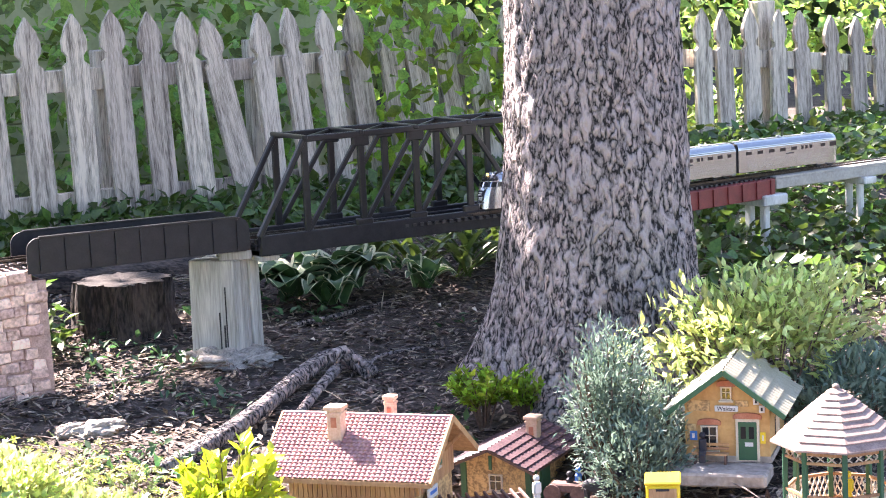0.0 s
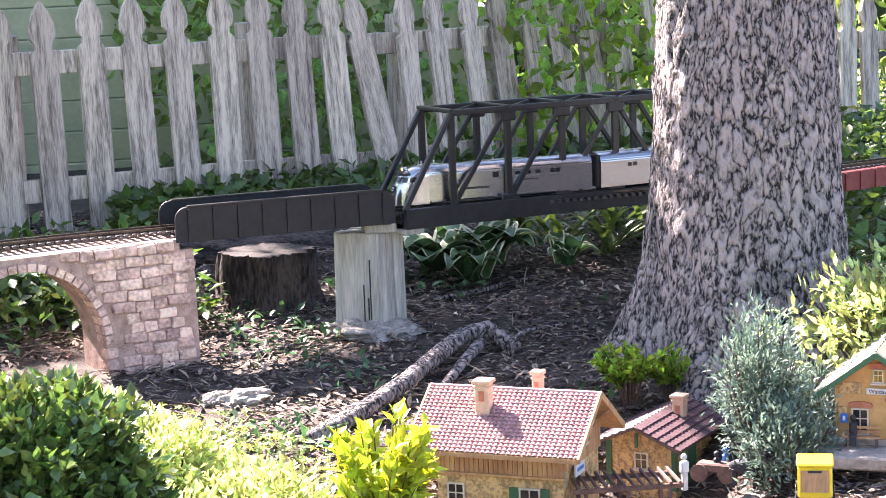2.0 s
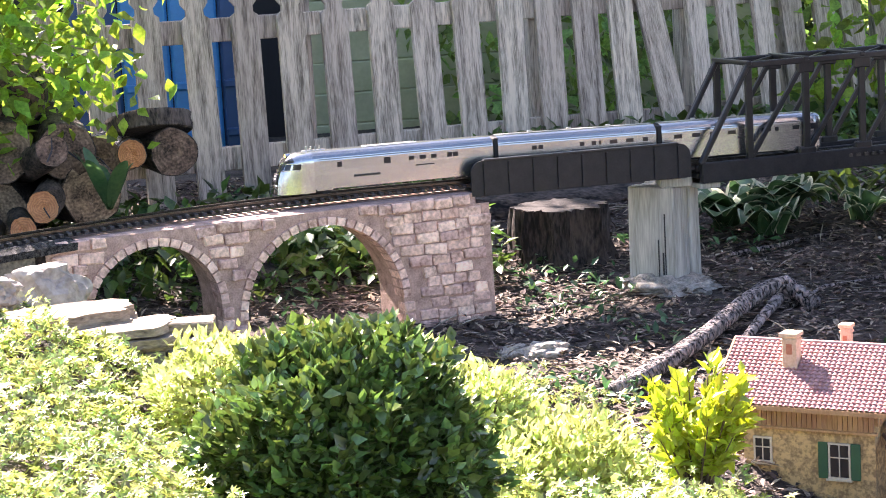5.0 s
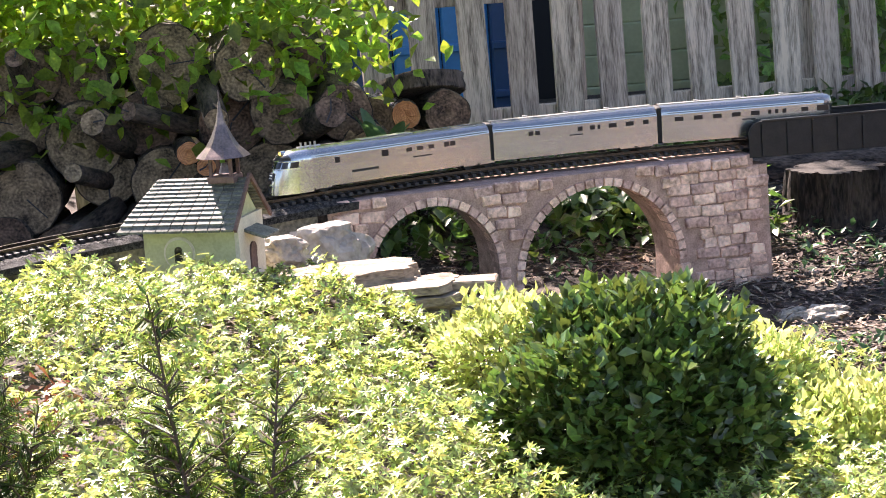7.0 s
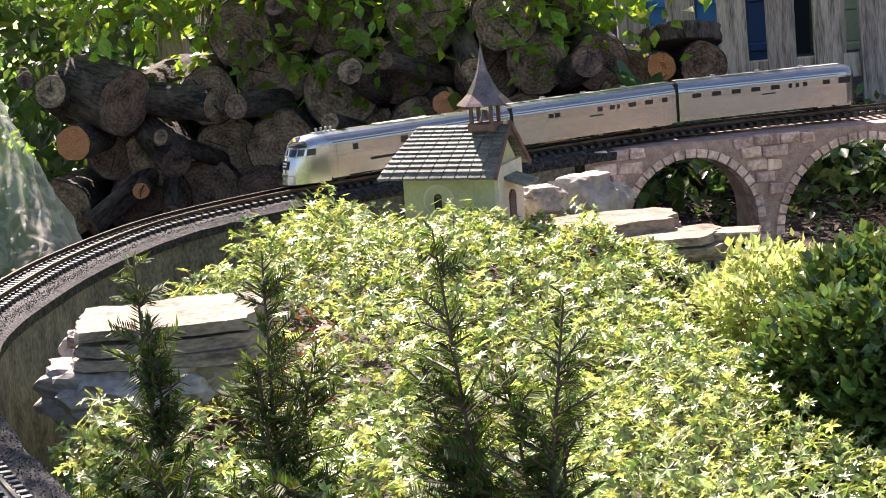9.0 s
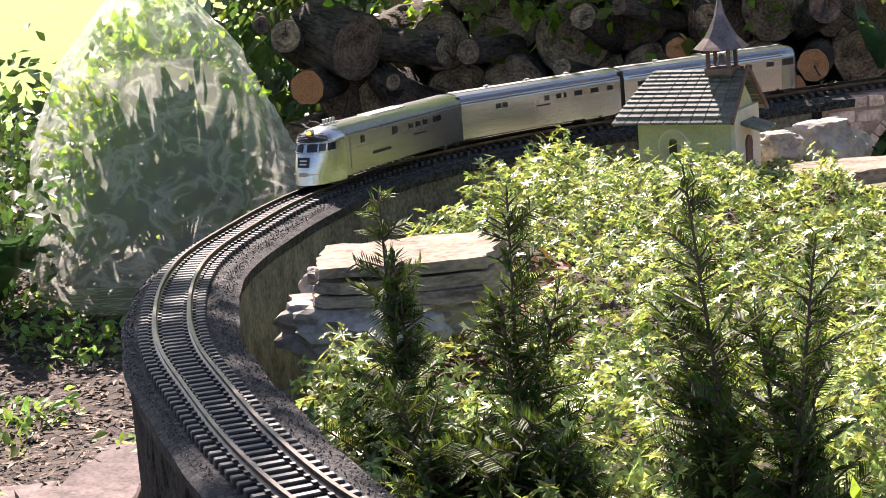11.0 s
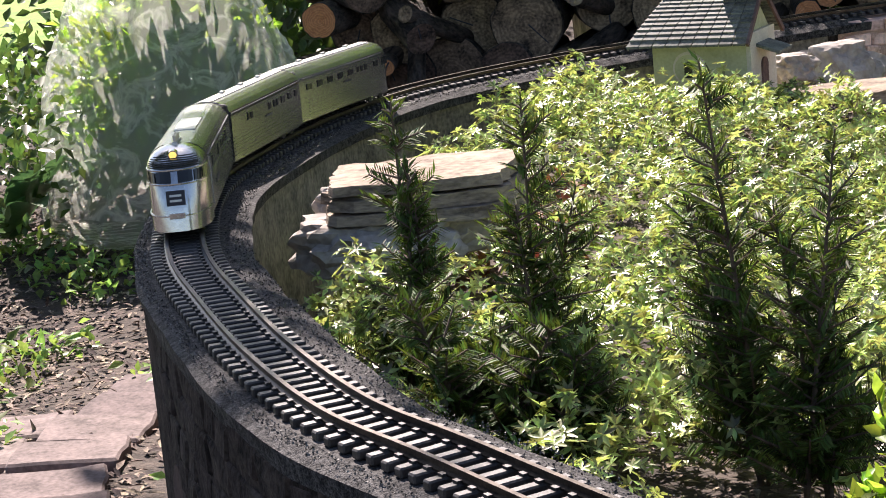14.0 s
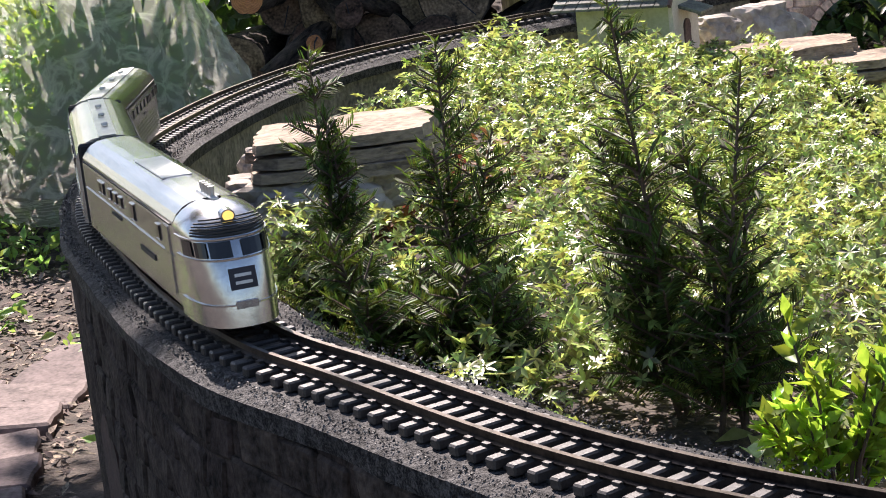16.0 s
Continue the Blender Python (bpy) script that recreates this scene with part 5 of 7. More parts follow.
def station():
    th = thing("model_station", "ochre plastered model station with ribbed grey roof", "model house", STATION)
    hx, hy, ez, rz_, base = 0.083, 0.1, 0.222, 0.285, 0.1
    part("wall", ext([(-hx, base), (-hx, ez), (0, rz_ - 0.006), (hx, ez), (hx, base)], 2 * hy, Matrix.Translation((0, -hy, 0))), "stucco", th, "ochre plaster wall with exposed brick patches")
    for s in (-1, 1):
        o = tiled_slope(-0.135, 0.12, (s * 0.118, 0.2), (0, rz_ + 0.004), 5, 13, "roof_cream", th, 0.004)
        o.matrix_basis = Matrix.Rotation(radians(90), 4, "Z")
        part("bargeboard", bar((s * 0.118, -0.136, 0.198), (0, -0.136, rz_), 0.005, 0.01), "green_paint", th, "dark green bargeboard")
    f = -hy - 0.002
    house_window(th, 0.0, f, 0.237, 0.018, 0.024)
    house_window(th, -0.035, f, 0.148, 0.03, 0.046)
    d = part("door", bx(0.04, f - 0.001, 0.143, 0.036, 0.006, 0.076, 0.001), "green_paint", th, "dark green panelled door")
    part("door_frame", bx(0.04, f, 0.146, 0.046, 0.005, 0.086), "cream", th)
    part("notice", bx(0.043, f - 0.005, 0.137, 0.016, 0.001, 0.008), "white", d)
    for dx in (-0.008, 0.008):
        part("door_pane", bx(0.04 + dx, f - 0.0045, 0.16, 0.01, 0.001, 0.024), "glass_dark", d)
    for x, w in ((-0.035, 0.046), (0.04, 0.056), (0.0, 0.036)):
        z = 0.18 if x < 0 else 0.193 if x > 0 else 0.257
        a = part("brick_arch", ext([(w / 2 * math.cos(t), 0.006 * math.sin(t)) for t in np.linspace(0, math.pi, 9)] + [(-w / 2, -0.006), (w / 2, -0.006)], 0.006, Matrix.Translation((x, f - 0.004, z))), "brick_red", th, "terracotta brick arch")
    # name board with the readable station name
    nb = part("name_board", bx(0.0, f - 0.003, 0.207, 0.046, 0.004, 0.012, 0.001), "white", th, "white station name board")
    cu = bpy.data.curves.new("word", "FONT")
    cu.body, cu.size, cu.extrude, cu.align_x, cu.align_y = "Waldau", 0.0115, 0.0004, "CENTER", "CENTER"
    ob = new("word", cu)
    dg = bpy.context.evaluated_depsgraph_get()
    me = bpy.data.meshes.new_from_object(ob.evaluated_get(dg))
    bpy.data.objects.remove(ob)
    part_of("lettering", me, "ink", nb, "dark lettering", m=pose(0.0, f - 0.0055, 0.207, 90, 0, 0))
    for i, (x, z, w, h, mt) in enumerate(((-0.066, 0.152, 0.014, 0.018, "blue"), (0.058, 0.222, 0.011, 0.012, "white"), (0.069, 0.207, 0.011, 0.014, "white"), (0.07, 0.15, 0.01, 0.022, "yellow"))):
        s = part("poster", bx(x, f - 0.002, z, w, 0.003, h), mt, th)
        part("print_bar", bx(x, f - 0.004, z, w * 0.35, 0.001, h * 0.5), "ink" if mt == "white" else "white", s)
    for x, z, w, h in ((-0.055, 0.212, 0.045, 0.022), (0.03, 0.217, 0.026, 0.012), (-0.07, 0.16, 0.018, 0.03), (0.03, 0.185, 0.012, 0.02)):
        part("brick_patch", bx(x, f - 0.0004, z, w, 0.0024, h, 0.001), "rubble", th, "exposed rubble patch")
    for z in (0.15,):
        house_window(th, hx + 0.002, -0.02, z, 0.022, 0.05, "side")
    part("plinth", bx(0, 0, base + 0.006, 2 * hx + 0.006, 2 * hy + 0.006, 0.012), "rock", th)


def gazebo():
    th = thing("model_gazebo", "eight-sided model gazebo with brown shingle roof and green posts", "model gazebo", GAZEBO)
    n, R, top, eave, base = 8, 0.118, 0.306, 0.213, 0.075
    rows = 9
    for i in range(n):
        a0, a1 = 2 * math.pi * i / n, 2 * math.pi * (i + 1) / n
        for r in range(rows):
            f0, f1 = r / rows, (r + 1.15) / rows
            def P(a, f, lift):
                rr = R * (1 - f) + 0.006 * f
                return Vector((math.cos(a) * rr, math.sin(a) * rr, eave + (top - eave) * (f ** 0.92) + lift))
            q = [P(a0, f0, 0.003), P(a1, f0, 0.003), P(a1, min(1, f1), 0.0), P(a0, min(1, f1), 0.0)]
            low = [v - Vector((0, 0, 0.0035)) for v in q]
            part_of("shingle_course", raw("course", q + low, [(0, 1, 2, 3), (7, 6, 5, 4), (0, 4, 5, 1), (1, 5, 6, 2), (3, 2, 6, 7), (0, 3, 7, 4)]), "shingle", th)
        c = Vector((math.cos(a0) * 0.092, math.sin(a0) * 0.092, 0))
        c2 = Vector((math.cos(a1) * 0.092, math.sin(a1) * 0.092, 0))
        part("post", bx(c.x, c.y, (base + eave) / 2, 0.009, 0.009, eave - base, 0.001, Matrix.Rotation(a0, 4, "Z")), "green_paint", th, "dark green post")
        for z in (0.128, 0.204, 0.188, 0.085):
            part("rail", bar(c + Vector((0, 0, z)), c2 + Vector((0, 0, z)), 0.005, 0.005), "timber", th)
        for j in range(7):
            for up in (0, 1):
                f = j / 7
                p, q = c.lerp(c2, f), c.lerp(c2, min(1, f + 0.22))
                za, zb = (0.088, 0.126) if up else (0.126, 0.088)
                part("lattice_slat", bar(p + Vector((0, 0, za)), q + Vector((0, 0, zb)), 0.002, 0.002), "cream", th)
                if j % 2 == 0:
                    za, zb = (0.19, 0.203) if up else (0.203, 0.19)
                    part("lattice_slat", bar(p + Vector((0, 0, za)), q + Vector((0, 0, zb)), 0.002, 0.002), "cream", th)
    part("floor", cyl((0, 0, base - 0.012), (0, 0, base), 0.105, seg=8), "timber", th)
    part("finial", lump(0.007, 1, 1, 1, 0.8, 0.05, 2), "shingle", th, m=Matrix.Translation((0, 0, top + 0.002)))


big_house()
annex()
station()
gazebo()


def van():
    th = thing("model_van", "small yellow toy delivery van parked on the platform", "toy van", spot(2.073, 3.482, -0.103, -27, 1.08))
    part("box_body", bx(0, 0, 0.155, 0.062, 0.075, 0.06, 0.004), "yellow", th)
    part("cab", bx(0, 0.053, 0.14, 0.058, 0.04, 0.036, 0.005), "yellow", th)
    part("roof", bx(0, 0, 0.187, 0.066, 0.079, 0.006, 0.002), "yellow", th, "pale yellow roof")
    part("rear_panel", bx(0, -0.0385, 0.158, 0.05, 0.002, 0.04), "timber", th)
    part("vent", bx(0, -0.04, 0.176, 0.024, 0.002, 0.004), "ink", th)
    for x in (-0.03, 0.03):
        for y in (-0.022, 0.05):
            w = part("wheel", cyl((x - 0.005, y, 0.122), (x + 0.005, y, 0.122), 0.014, seg=16), "rubber", th)
            part("hub", cyl((x - 0.0055, y, 0.122), (x + 0.0055, y, 0.122), 0.006, seg=12), "white", w)


van()


def figure(m, z, colour, sitting=False):
    """A small painted doll, one plain mesh."""
    th = thing("model_figure", "tiny painted doll %s" % ("sitting on a bench" if sitting else "standing on the platform"), "doll", m, group="dolls in the village")
    bm = bmesh.new()
    if sitting:
        bx(0, 0, z + 0.03, 0.015, 0.011, 0.026, 0.003, None, bm)
        bx(0, -0.011, z + 0.018, 0.014, 0.02, 0.008, 0.002, None, bm)
        bx(0, -0.02, z + 0.008, 0.013, 0.007, 0.018, 0.002, None, bm)
        h = z + 0.05
    else:
        bx(0, 0, z + 0.018, 0.012, 0.01, 0.036, 0.002, None, bm)
        bx(0, 0, z + 0.046, 0.018, 0.012, 0.024, 0.003, None, bm)
        h = z + 0.066
    bmesh.ops.create_icosphere(bm, subdivisions=2, radius=0.0065, matrix=Matrix.Translation((0, 0, h)))
    me = bpy.data.meshes.new("model_figure")
    bm.to_mesh(me)
    bm.free()
    part_of("body", me, colour, th)


for f in ((STATION @ pose(-0.045, -0.125, 0, 0, 0, 6), 0.108, "ink", True), (spot(1.96, 3.86, -0.13, 10, 1.1), 0.08, "white", False),
          (spot(2.085, 3.97, -0.145, 20, 1.1), 0.08, "ink", True), (spot(2.11, 3.98, -0.145, 20, 1.1), 0.083, "blue", True), (GAZEBO @ pose(0.02, 0.01, 0), 0.08, "yellow", False)):
    figure(*f)


def bench():
    th = thing("model_bench", "small brown wooden model bench by the station wall", "bench", STATION @ pose(-0.03, -0.13, 0))
    for i in range(3):
        part("seat_slat", bx(0, -0.004 + i * 0.006, 0.122, 0.07, 0.005, 0.003), "timber", th)
    for i in range(2):
        part("back_slat", bx(0, 0.014, 0.13 + i * 0.008, 0.07, 0.003, 0.005), "timber", th)
    for x in (-0.03, 0.03):
        part("leg", bx(x, 0.003, 0.111, 0.004, 0.016, 0.02), "brown_wood", th)


bench()


def pergola():
    th = thing("model_pergola", "brown timber model pergola against the house", "pergola", spot(1.81, 3.83, -0.135, -10, 1.1))
    for x in (-0.08, 0.0, 0.08):
        for y in (-0.04, 0.04):
            part("post", bx(x, y, 0.06, 0.008, 0.008, 0.12, 0.001), "brown_wood", th)
    for y in (-0.045, 0.045):
        part("beam", bx(0, y, 0.122, 0.21, 0.007, 0.009, 0.001), "brown_wood", th)
    for i in range(12):
        part("rafter", bx(-0.096 + i * 0.0175, 0, 0.13, 0.005, 0.115, 0.007, 0.001), "brown_wood", th)
    tb = thing("model_table", "dark model table with benches under the pergola", "table", spot(1.81, 3.83, -0.135, -10, 1.1))
    part("top", bx(0, 0, 0.06, 0.1, 0.04, 0.004), "brown_wood", tb)
    for x in (-0.04, 0.04):
        part("leg", bx(x, 0, 0.03, 0.005, 0.03, 0.06), "brown_wood", tb)


pergola()


def carriage():
    th = thing("model_horse", "dark grey model horse standing in harness", "toy horse", spot(2.12, 3.9, -0.16, -40, 1.1))
    bm = lump(0.02, 2, 1.6, 0.75, 0.8, 0.1, 3)
    part("body", bm, "ink", th, smooth=True, m=Matrix.Translation((0, 0, 0.13)))
    part("neck", cyl((0.026, 0, 0.134), (0.045, 0, 0.16), 0.01, 0.006, 10), "ink", th)
    part("head", bx(0.052, 0, 0.158, 0.024, 0.009, 0.011, 0.002, Matrix.Rotation(radians(35), 4, "Y")), "ink", th)
    for x in (-0.022, 0.02):
        for y in (-0.008, 0.008):
            part("leg", cyl((x, y, 0.088), (x, y, 0.125), 0.003, 0.005, 8), "ink", th)
    ca = thing("model_carriage", "dark open model carriage with spoked wheels", "toy carriage", spot(2.08, 3.97, -0.16, -40, 1.1))
    part("body", bx(0, 0, 0.118, 0.07, 0.03, 0.018, 0.003), "brown_wood", ca)
    for x in (-0.028, 0.028):
        for y in (-0.019, 0.019):
            part("wheel", cyl((x, y - 0.0015, 0.108), (x, y + 0.0015, 0.108), 0.018, seg=18), "brown_wood", ca)


carriage()


def platforms():
    # fourth slab stands in for a low model roof, fifth is a loose stone
    for m, sx, sy, z in ((STATION @ pose(-0.01, -0.16, 0), 0.2, 0.1, 0.101), (spot(2.2, 3.93, -0.19, -40, 1.12), 0.1, 0.22, 0.09), (GAZEBO @ pose(0.02, 0.02, 0), 0.3, 0.24, 0.064),
                         (spot(1.73, 3.34, -0.07, -8, 1.1), 0.21, 0.12, 0.09), (spot(1.2, 3.38, -0.1, 20, 1.0), 0.1, 0.07, 0.13)):
        th = thing("flat_stone_slab", "flat grey stone slab, as model platform and roof stand-in", "slab", m)
        part("slab", bx(0, 0, z - 0.012, sx, sy, 0.026, 0.004), "rock", th)


platforms()


def church():
    th = thing("model_chapel", "small green-walled model chapel with grey roof and pointed belfry", "model church", site(-0.185, 3.73, -18))
    hx, hy, base, ez, rz_ = 0.088, 0.062, 0.40, 0.54, 0.614
    part("wall", ext([(-hy, base), (-hy, ez), (0, rz_ - 0.01), (hy, ez), (hy, base)], 2 * hx, Matrix.Translation((-hx, 0, 0)) @ Matrix.Rotation(radians(-90), 4, "Z") @ Matrix.Scale(-1, 4, (1, 0, 0))), "church_wall", th, "pale green plaster wall")
    for s in (-1, 1):
        vs, rows = [], 12
        for r in range(rows):
            f0, f1 = r / rows, (r + 1.2) / rows
            sweep_ = lambda f: (s * (0.098 * (1 - f) ** 1.12), 0.53 + (rz_ - 0.53) * f ** 0.85)
            (y0, z0), (y1, z1) = sweep_(f0), sweep_(min(1, f1))
            w0, w1 = 0.124 - 0.05 * f0, 0.124 - 0.05 * f1
            for i in range(9):
                a, b = i / 9 + 0.004, (i + 1) / 9 - 0.004
                q = [(-w0 + (0.1 + w0) * a, y0, z0 + 0.003), (-w0 + (0.1 + w0) * b, y0, z0 + 0.003), (-w1 + (0.1 + w1) * b, y1, z1), (-w1 + (0.1 + w1) * a, y1, z1)]
                lo = [(x, y, z - 0.004) for x, y, z in q]
                part_of("roof_tile", raw("tile", q + lo, [(0, 1, 2, 3), (7, 6, 5, 4), (0, 4, 5, 1), (1, 5, 6, 2), (3, 2, 6, 7), (0, 3, 7, 4)]), "roof_grey", th)
        part("bargeboard", bar((0.102, s * 0.096, 0.53), (0.102, 0, rz_ + 0.004), 0.005, 0.008), "brown_wood", th)
    tri = [Vector((-0.124, -0.098, 0.532)), Vector((-0.124, 0.098, 0.532)), Vector((-0.07, 0, rz_ + 0.002))]
    low = [v - Vector((-0.004, 0, 0.006)) for v in tri]
    part_of("hip", raw("hip", tri + low, [(0, 2, 1), (3, 4, 5), (0, 1, 4, 3), (1, 2, 5, 4), (2, 0, 3, 5)]), "roof_grey", th, "hipped end of the roof")
    part("front_wall", bx(hx + 0.004, 0, 0.47, 0.008, 2 * hy + 0.006, 0.15), "cream", th, "whitewashed gable front")
    part("door", bx(hx + 0.009, 0, 0.45, 0.004, 0.03, 0.06), "brown_wood", th)
    part("door_arch", cyl((hx + 0.007, 0, 0.48), (hx + 0.0115, 0, 0.48), 0.0155, seg=20), "brown_wood", th)
    part("porch_roof", bx(hx + 0.026, 0, 0.515, 0.05, 0.07, 0.006, 0.001, Matrix.Rotation(radians(18), 4, "Y")), "roof_grey", th)
    ar = part("window_arch", cyl((-0.02, -hy - 0.003, 0.487), (-0.02, -hy + 0.004, 0.487), 0.03, seg=24), "cream", th, "cream arched window surround")
    part("window_field", cyl((-0.02, -hy - 0.005, 0.486), (-0.02, -hy + 0.002, 0.486), 0.026, seg=24), "church_wall", ar)
    part("window_pane", bx(-0.02, -hy - 0.006, 0.482, 0.014, 0.004, 0.022), "glass_dark", ar)
    part("window_head", cyl((-0.02, -hy - 0.008, 0.493), (-0.02, -hy - 0.003, 0.493), 0.007, seg=14), "glass_dark", ar)
    b = part("belfry", bx(0.055, 0, 0.612, 0.05, 0.05, 0.012, 0.001), "brown_wood", th)
    for x in (0.036, 0.074):
        for y in (-0.019, 0.019):
            part("belfry_post", bx(x, y, 0.637, 0.006, 0.006, 0.05), "brown_wood", b)
    part("bell", cyl((0.055, 0, 0.622), (0.055, 0, 0.64), 0.011, 0.005, 14), "copper", b)
    vs, fs, na = [], [], 8
    prof = ((0.05, 0.652), (0.045, 0.657), (0.03, 0.671), (0.02, 0.688), (0.01, 0.71), (0.005, 0.732), (0.002, 0.752))
    for r, z in prof:
        for j in range(na):
            vs.append((0.055 + r * math.cos(j * math.pi / 4 + 0.39), r * math.sin(j * math.pi / 4 + 0.39), z))
    for i in range(len(prof) - 1):
        for j in range(na):
            fs.append((i * na + j, i * na + (j + 1) % na, (i + 1) * na + (j + 1) % na, (i + 1) * na + j))
    part_of("spire", raw("spire", vs, fs + [tuple(range(na))[::-1]]), "copper", b, "dark flared metal spire")
    part("finial", cyl((0.055, 0, 0.75), (0.055, 0, 0.772), 0.0012, seg=6), "copper", b)
    part("footing", bx(0, 0, base - 0.03, 0.22, 0.16, 0.1, 0.004), "rock", th)


church()


# ---- rocks, slabs and paving ----
def stone(name, label, x, y, z, sx, sy, sz, seed, material="rock", rz=0.0, flat=0.3):
    th = thing(name, label, "rock", site(x, y, rz))
    bm = lump(1.0, seed, sx, sy, sz, 0.34, 4, 2.3)
    for v in bm.verts:
        t = sz * (1 - flat)
        if v.co.z > t:
            v.co.z = t + (v.co.z - t) * 0.15
        v.co.z = v.co.z + z
    part("stone", bm, material, th)


def layered_rock(x, y, z, rx, ry, layers, seed, rz, material="sandrock"):
    """A split slab: stacked jagged layers."""
    th = thing("flat_rock", "flat layered sandstone slab in the bed", "rock", site(x, y, rz))
    r = np.random.default_rng(seed)
    for q in range(layers):
        n = 44
        k0 = 1 + 0.06 * q + r.normal(0, 0.02)
        h = 0.012 + 0.008 * r.random()
        bm = bmesh.new()
        top, bot = [], []
        for i in range(n):
            t = 2 * math.pi * i / n
            k = k0 * (1 + 0.16 * noise.noise(Vector((math.cos(t) * 1.6, math.sin(t) * 1.6, seed))) + 0.13 * noise.noise(Vector((math.cos(t) * 5, math.sin(t) * 5, seed + q * 3))))
            sq = 1 / max(abs(math.cos(t)), abs(math.sin(t))) ** 0.6
            px, py = math.cos(t) * rx * k * sq, math.sin(t) * ry * k * sq
            top.append(bm.verts.new((px * 0.985, py * 0.985, z - q * 0.019 + 0.003 * noise.noise(Vector((px * 30, py * 30, q))) + 0.02 * px)))
            bot.append(bm.verts.new((px, py, z - q * 0.019 - h)))
        for i in range(n):
            bm.faces.new((bot[i], bot[(i + 1) % n], top[(i + 1) % n], top[i]))
        bm.faces.new(top)
        bm.faces.new(bot[::-1])
        part("layer", bm, material, th)


layered_rock(-0.53, 2.71, 0.512, 0.125, 0.09, 3, 3, 6)
stone("garden_rock", "grey limestone block under a flat slab", -0.58, 2.68, 0.425, 0.13, 0.085, 0.055, 21, "rock", -8, 0.45)
stone("garden_rock", "small broken limestone beside the wall", -0.655, 2.74, 0.455, 0.035, 0.03, 0.04, 31, "rock", 20, 0.2)
stone("garden_rock", "grey limestone boulder beside the viaduct", 0.04, 3.93, 0.42, 0.085, 0.05, 0.075, 8, "rock", 10, 0.2)
stone("garden_rock", "small limestone beside the chapel", -0.045, 3.83, 0.45, 0.045, 0.04, 0.035, 12, "rock", 0, 0.2)
stone("pale_rock", "pale crumbly rock on the litter", 1.04, 4.105, 0.18, 0.06, 0.035, 0.03, 13, "pale_concrete", 0, 0.1)
stone("pale_rock", "pale crumbly rock on the litter", 0.985, 4.13, 0.18, 0.045, 0.03, 0.025, 17, "pale_concrete", 30, 0.1)
layered_rock(0.07, 3.72, 0.428, 0.13, 0.075, 2, 5, 6)
layered_rock(0.13, 3.66, 0.405, 0.14, 0.075, 2, 15, -4)
for i, (x, y, z, sx, sy, rz) in enumerate(((0.245, 3.66, 0.395, 0.2, 0.07, -8), (0.255, 3.635, 0.368, 0.19, 0.06, 10))):
    th = thing("garden_slab", "thin grey-tan stone paving slab stacked in the bed", "slab", site(x, y, rz), group="stacked slabs")
    bm = bx(0, 0, z, sx, sy, 0.022, 0.003)
    bmesh.ops.subdivide_edges(bm, edges=bm.edges, cuts=3, use_grid_fill=True)
    for v in bm.verts:
        v.co += Vector((0.006, 0.006, 0.002)) * noise.noise(v.co * 16 + Vector((i, 0, 0)))
    part("slab", bm, "sandrock", th)
th = thing("low_wall_block", "small pale concrete edging block", "block", site(0.27, 3.62, 10))
for i in range(3):
    part("block", bx(-0.05 + i * 0.06, 0, 0.345, 0.056, 0.04, 0.034, 0.003), "concrete", th)


def paving():
    th = thing("garden_path", "uneven pinkish flagstone path beside the wall", "path", kind="structure")
    bm = bx(0, 0, 0, 0.135, 0.16, 0.03, 0.004)
    bmesh.ops.subdivide_edges(bm, edges=bm.edges, cuts=2, use_grid_fill=True)
    for v in bm.verts:
        v.co += Vector((0.006, 0.006, 0.002)) * noise.noise(v.co * 20)
    me = bpy.data.meshes.new("flagstone")
    bm.to_mesh(me)
    bm.free()
    for c, (off, s0, s1) in enumerate(((0.25, 3.5, 4.6), (0.43, 3.35, 4.35), (0.61, 3.3, 4.2), (0.79, 3.3, 4.1), (0.97, 3.4, 3.95))):
        s = s0 + 0.05 * (c % 2)
        while s < s1:
            q, ang = at(s, off + rng.normal(0, 0.008), 0)
            part_of("flagstone", me, "paver", th, m=pose(q.x, q.y, ground_z(q.x, q.y) + rng.uniform(0.004, 0.012), rng.normal(0, 2), rng.normal(0, 2), math.degrees(ang) + rng.normal(0, 3)) @ Matrix.Diagonal((1 + 0.35 * off, 1.08, 1, 1)))
            s += 0.152


paving()


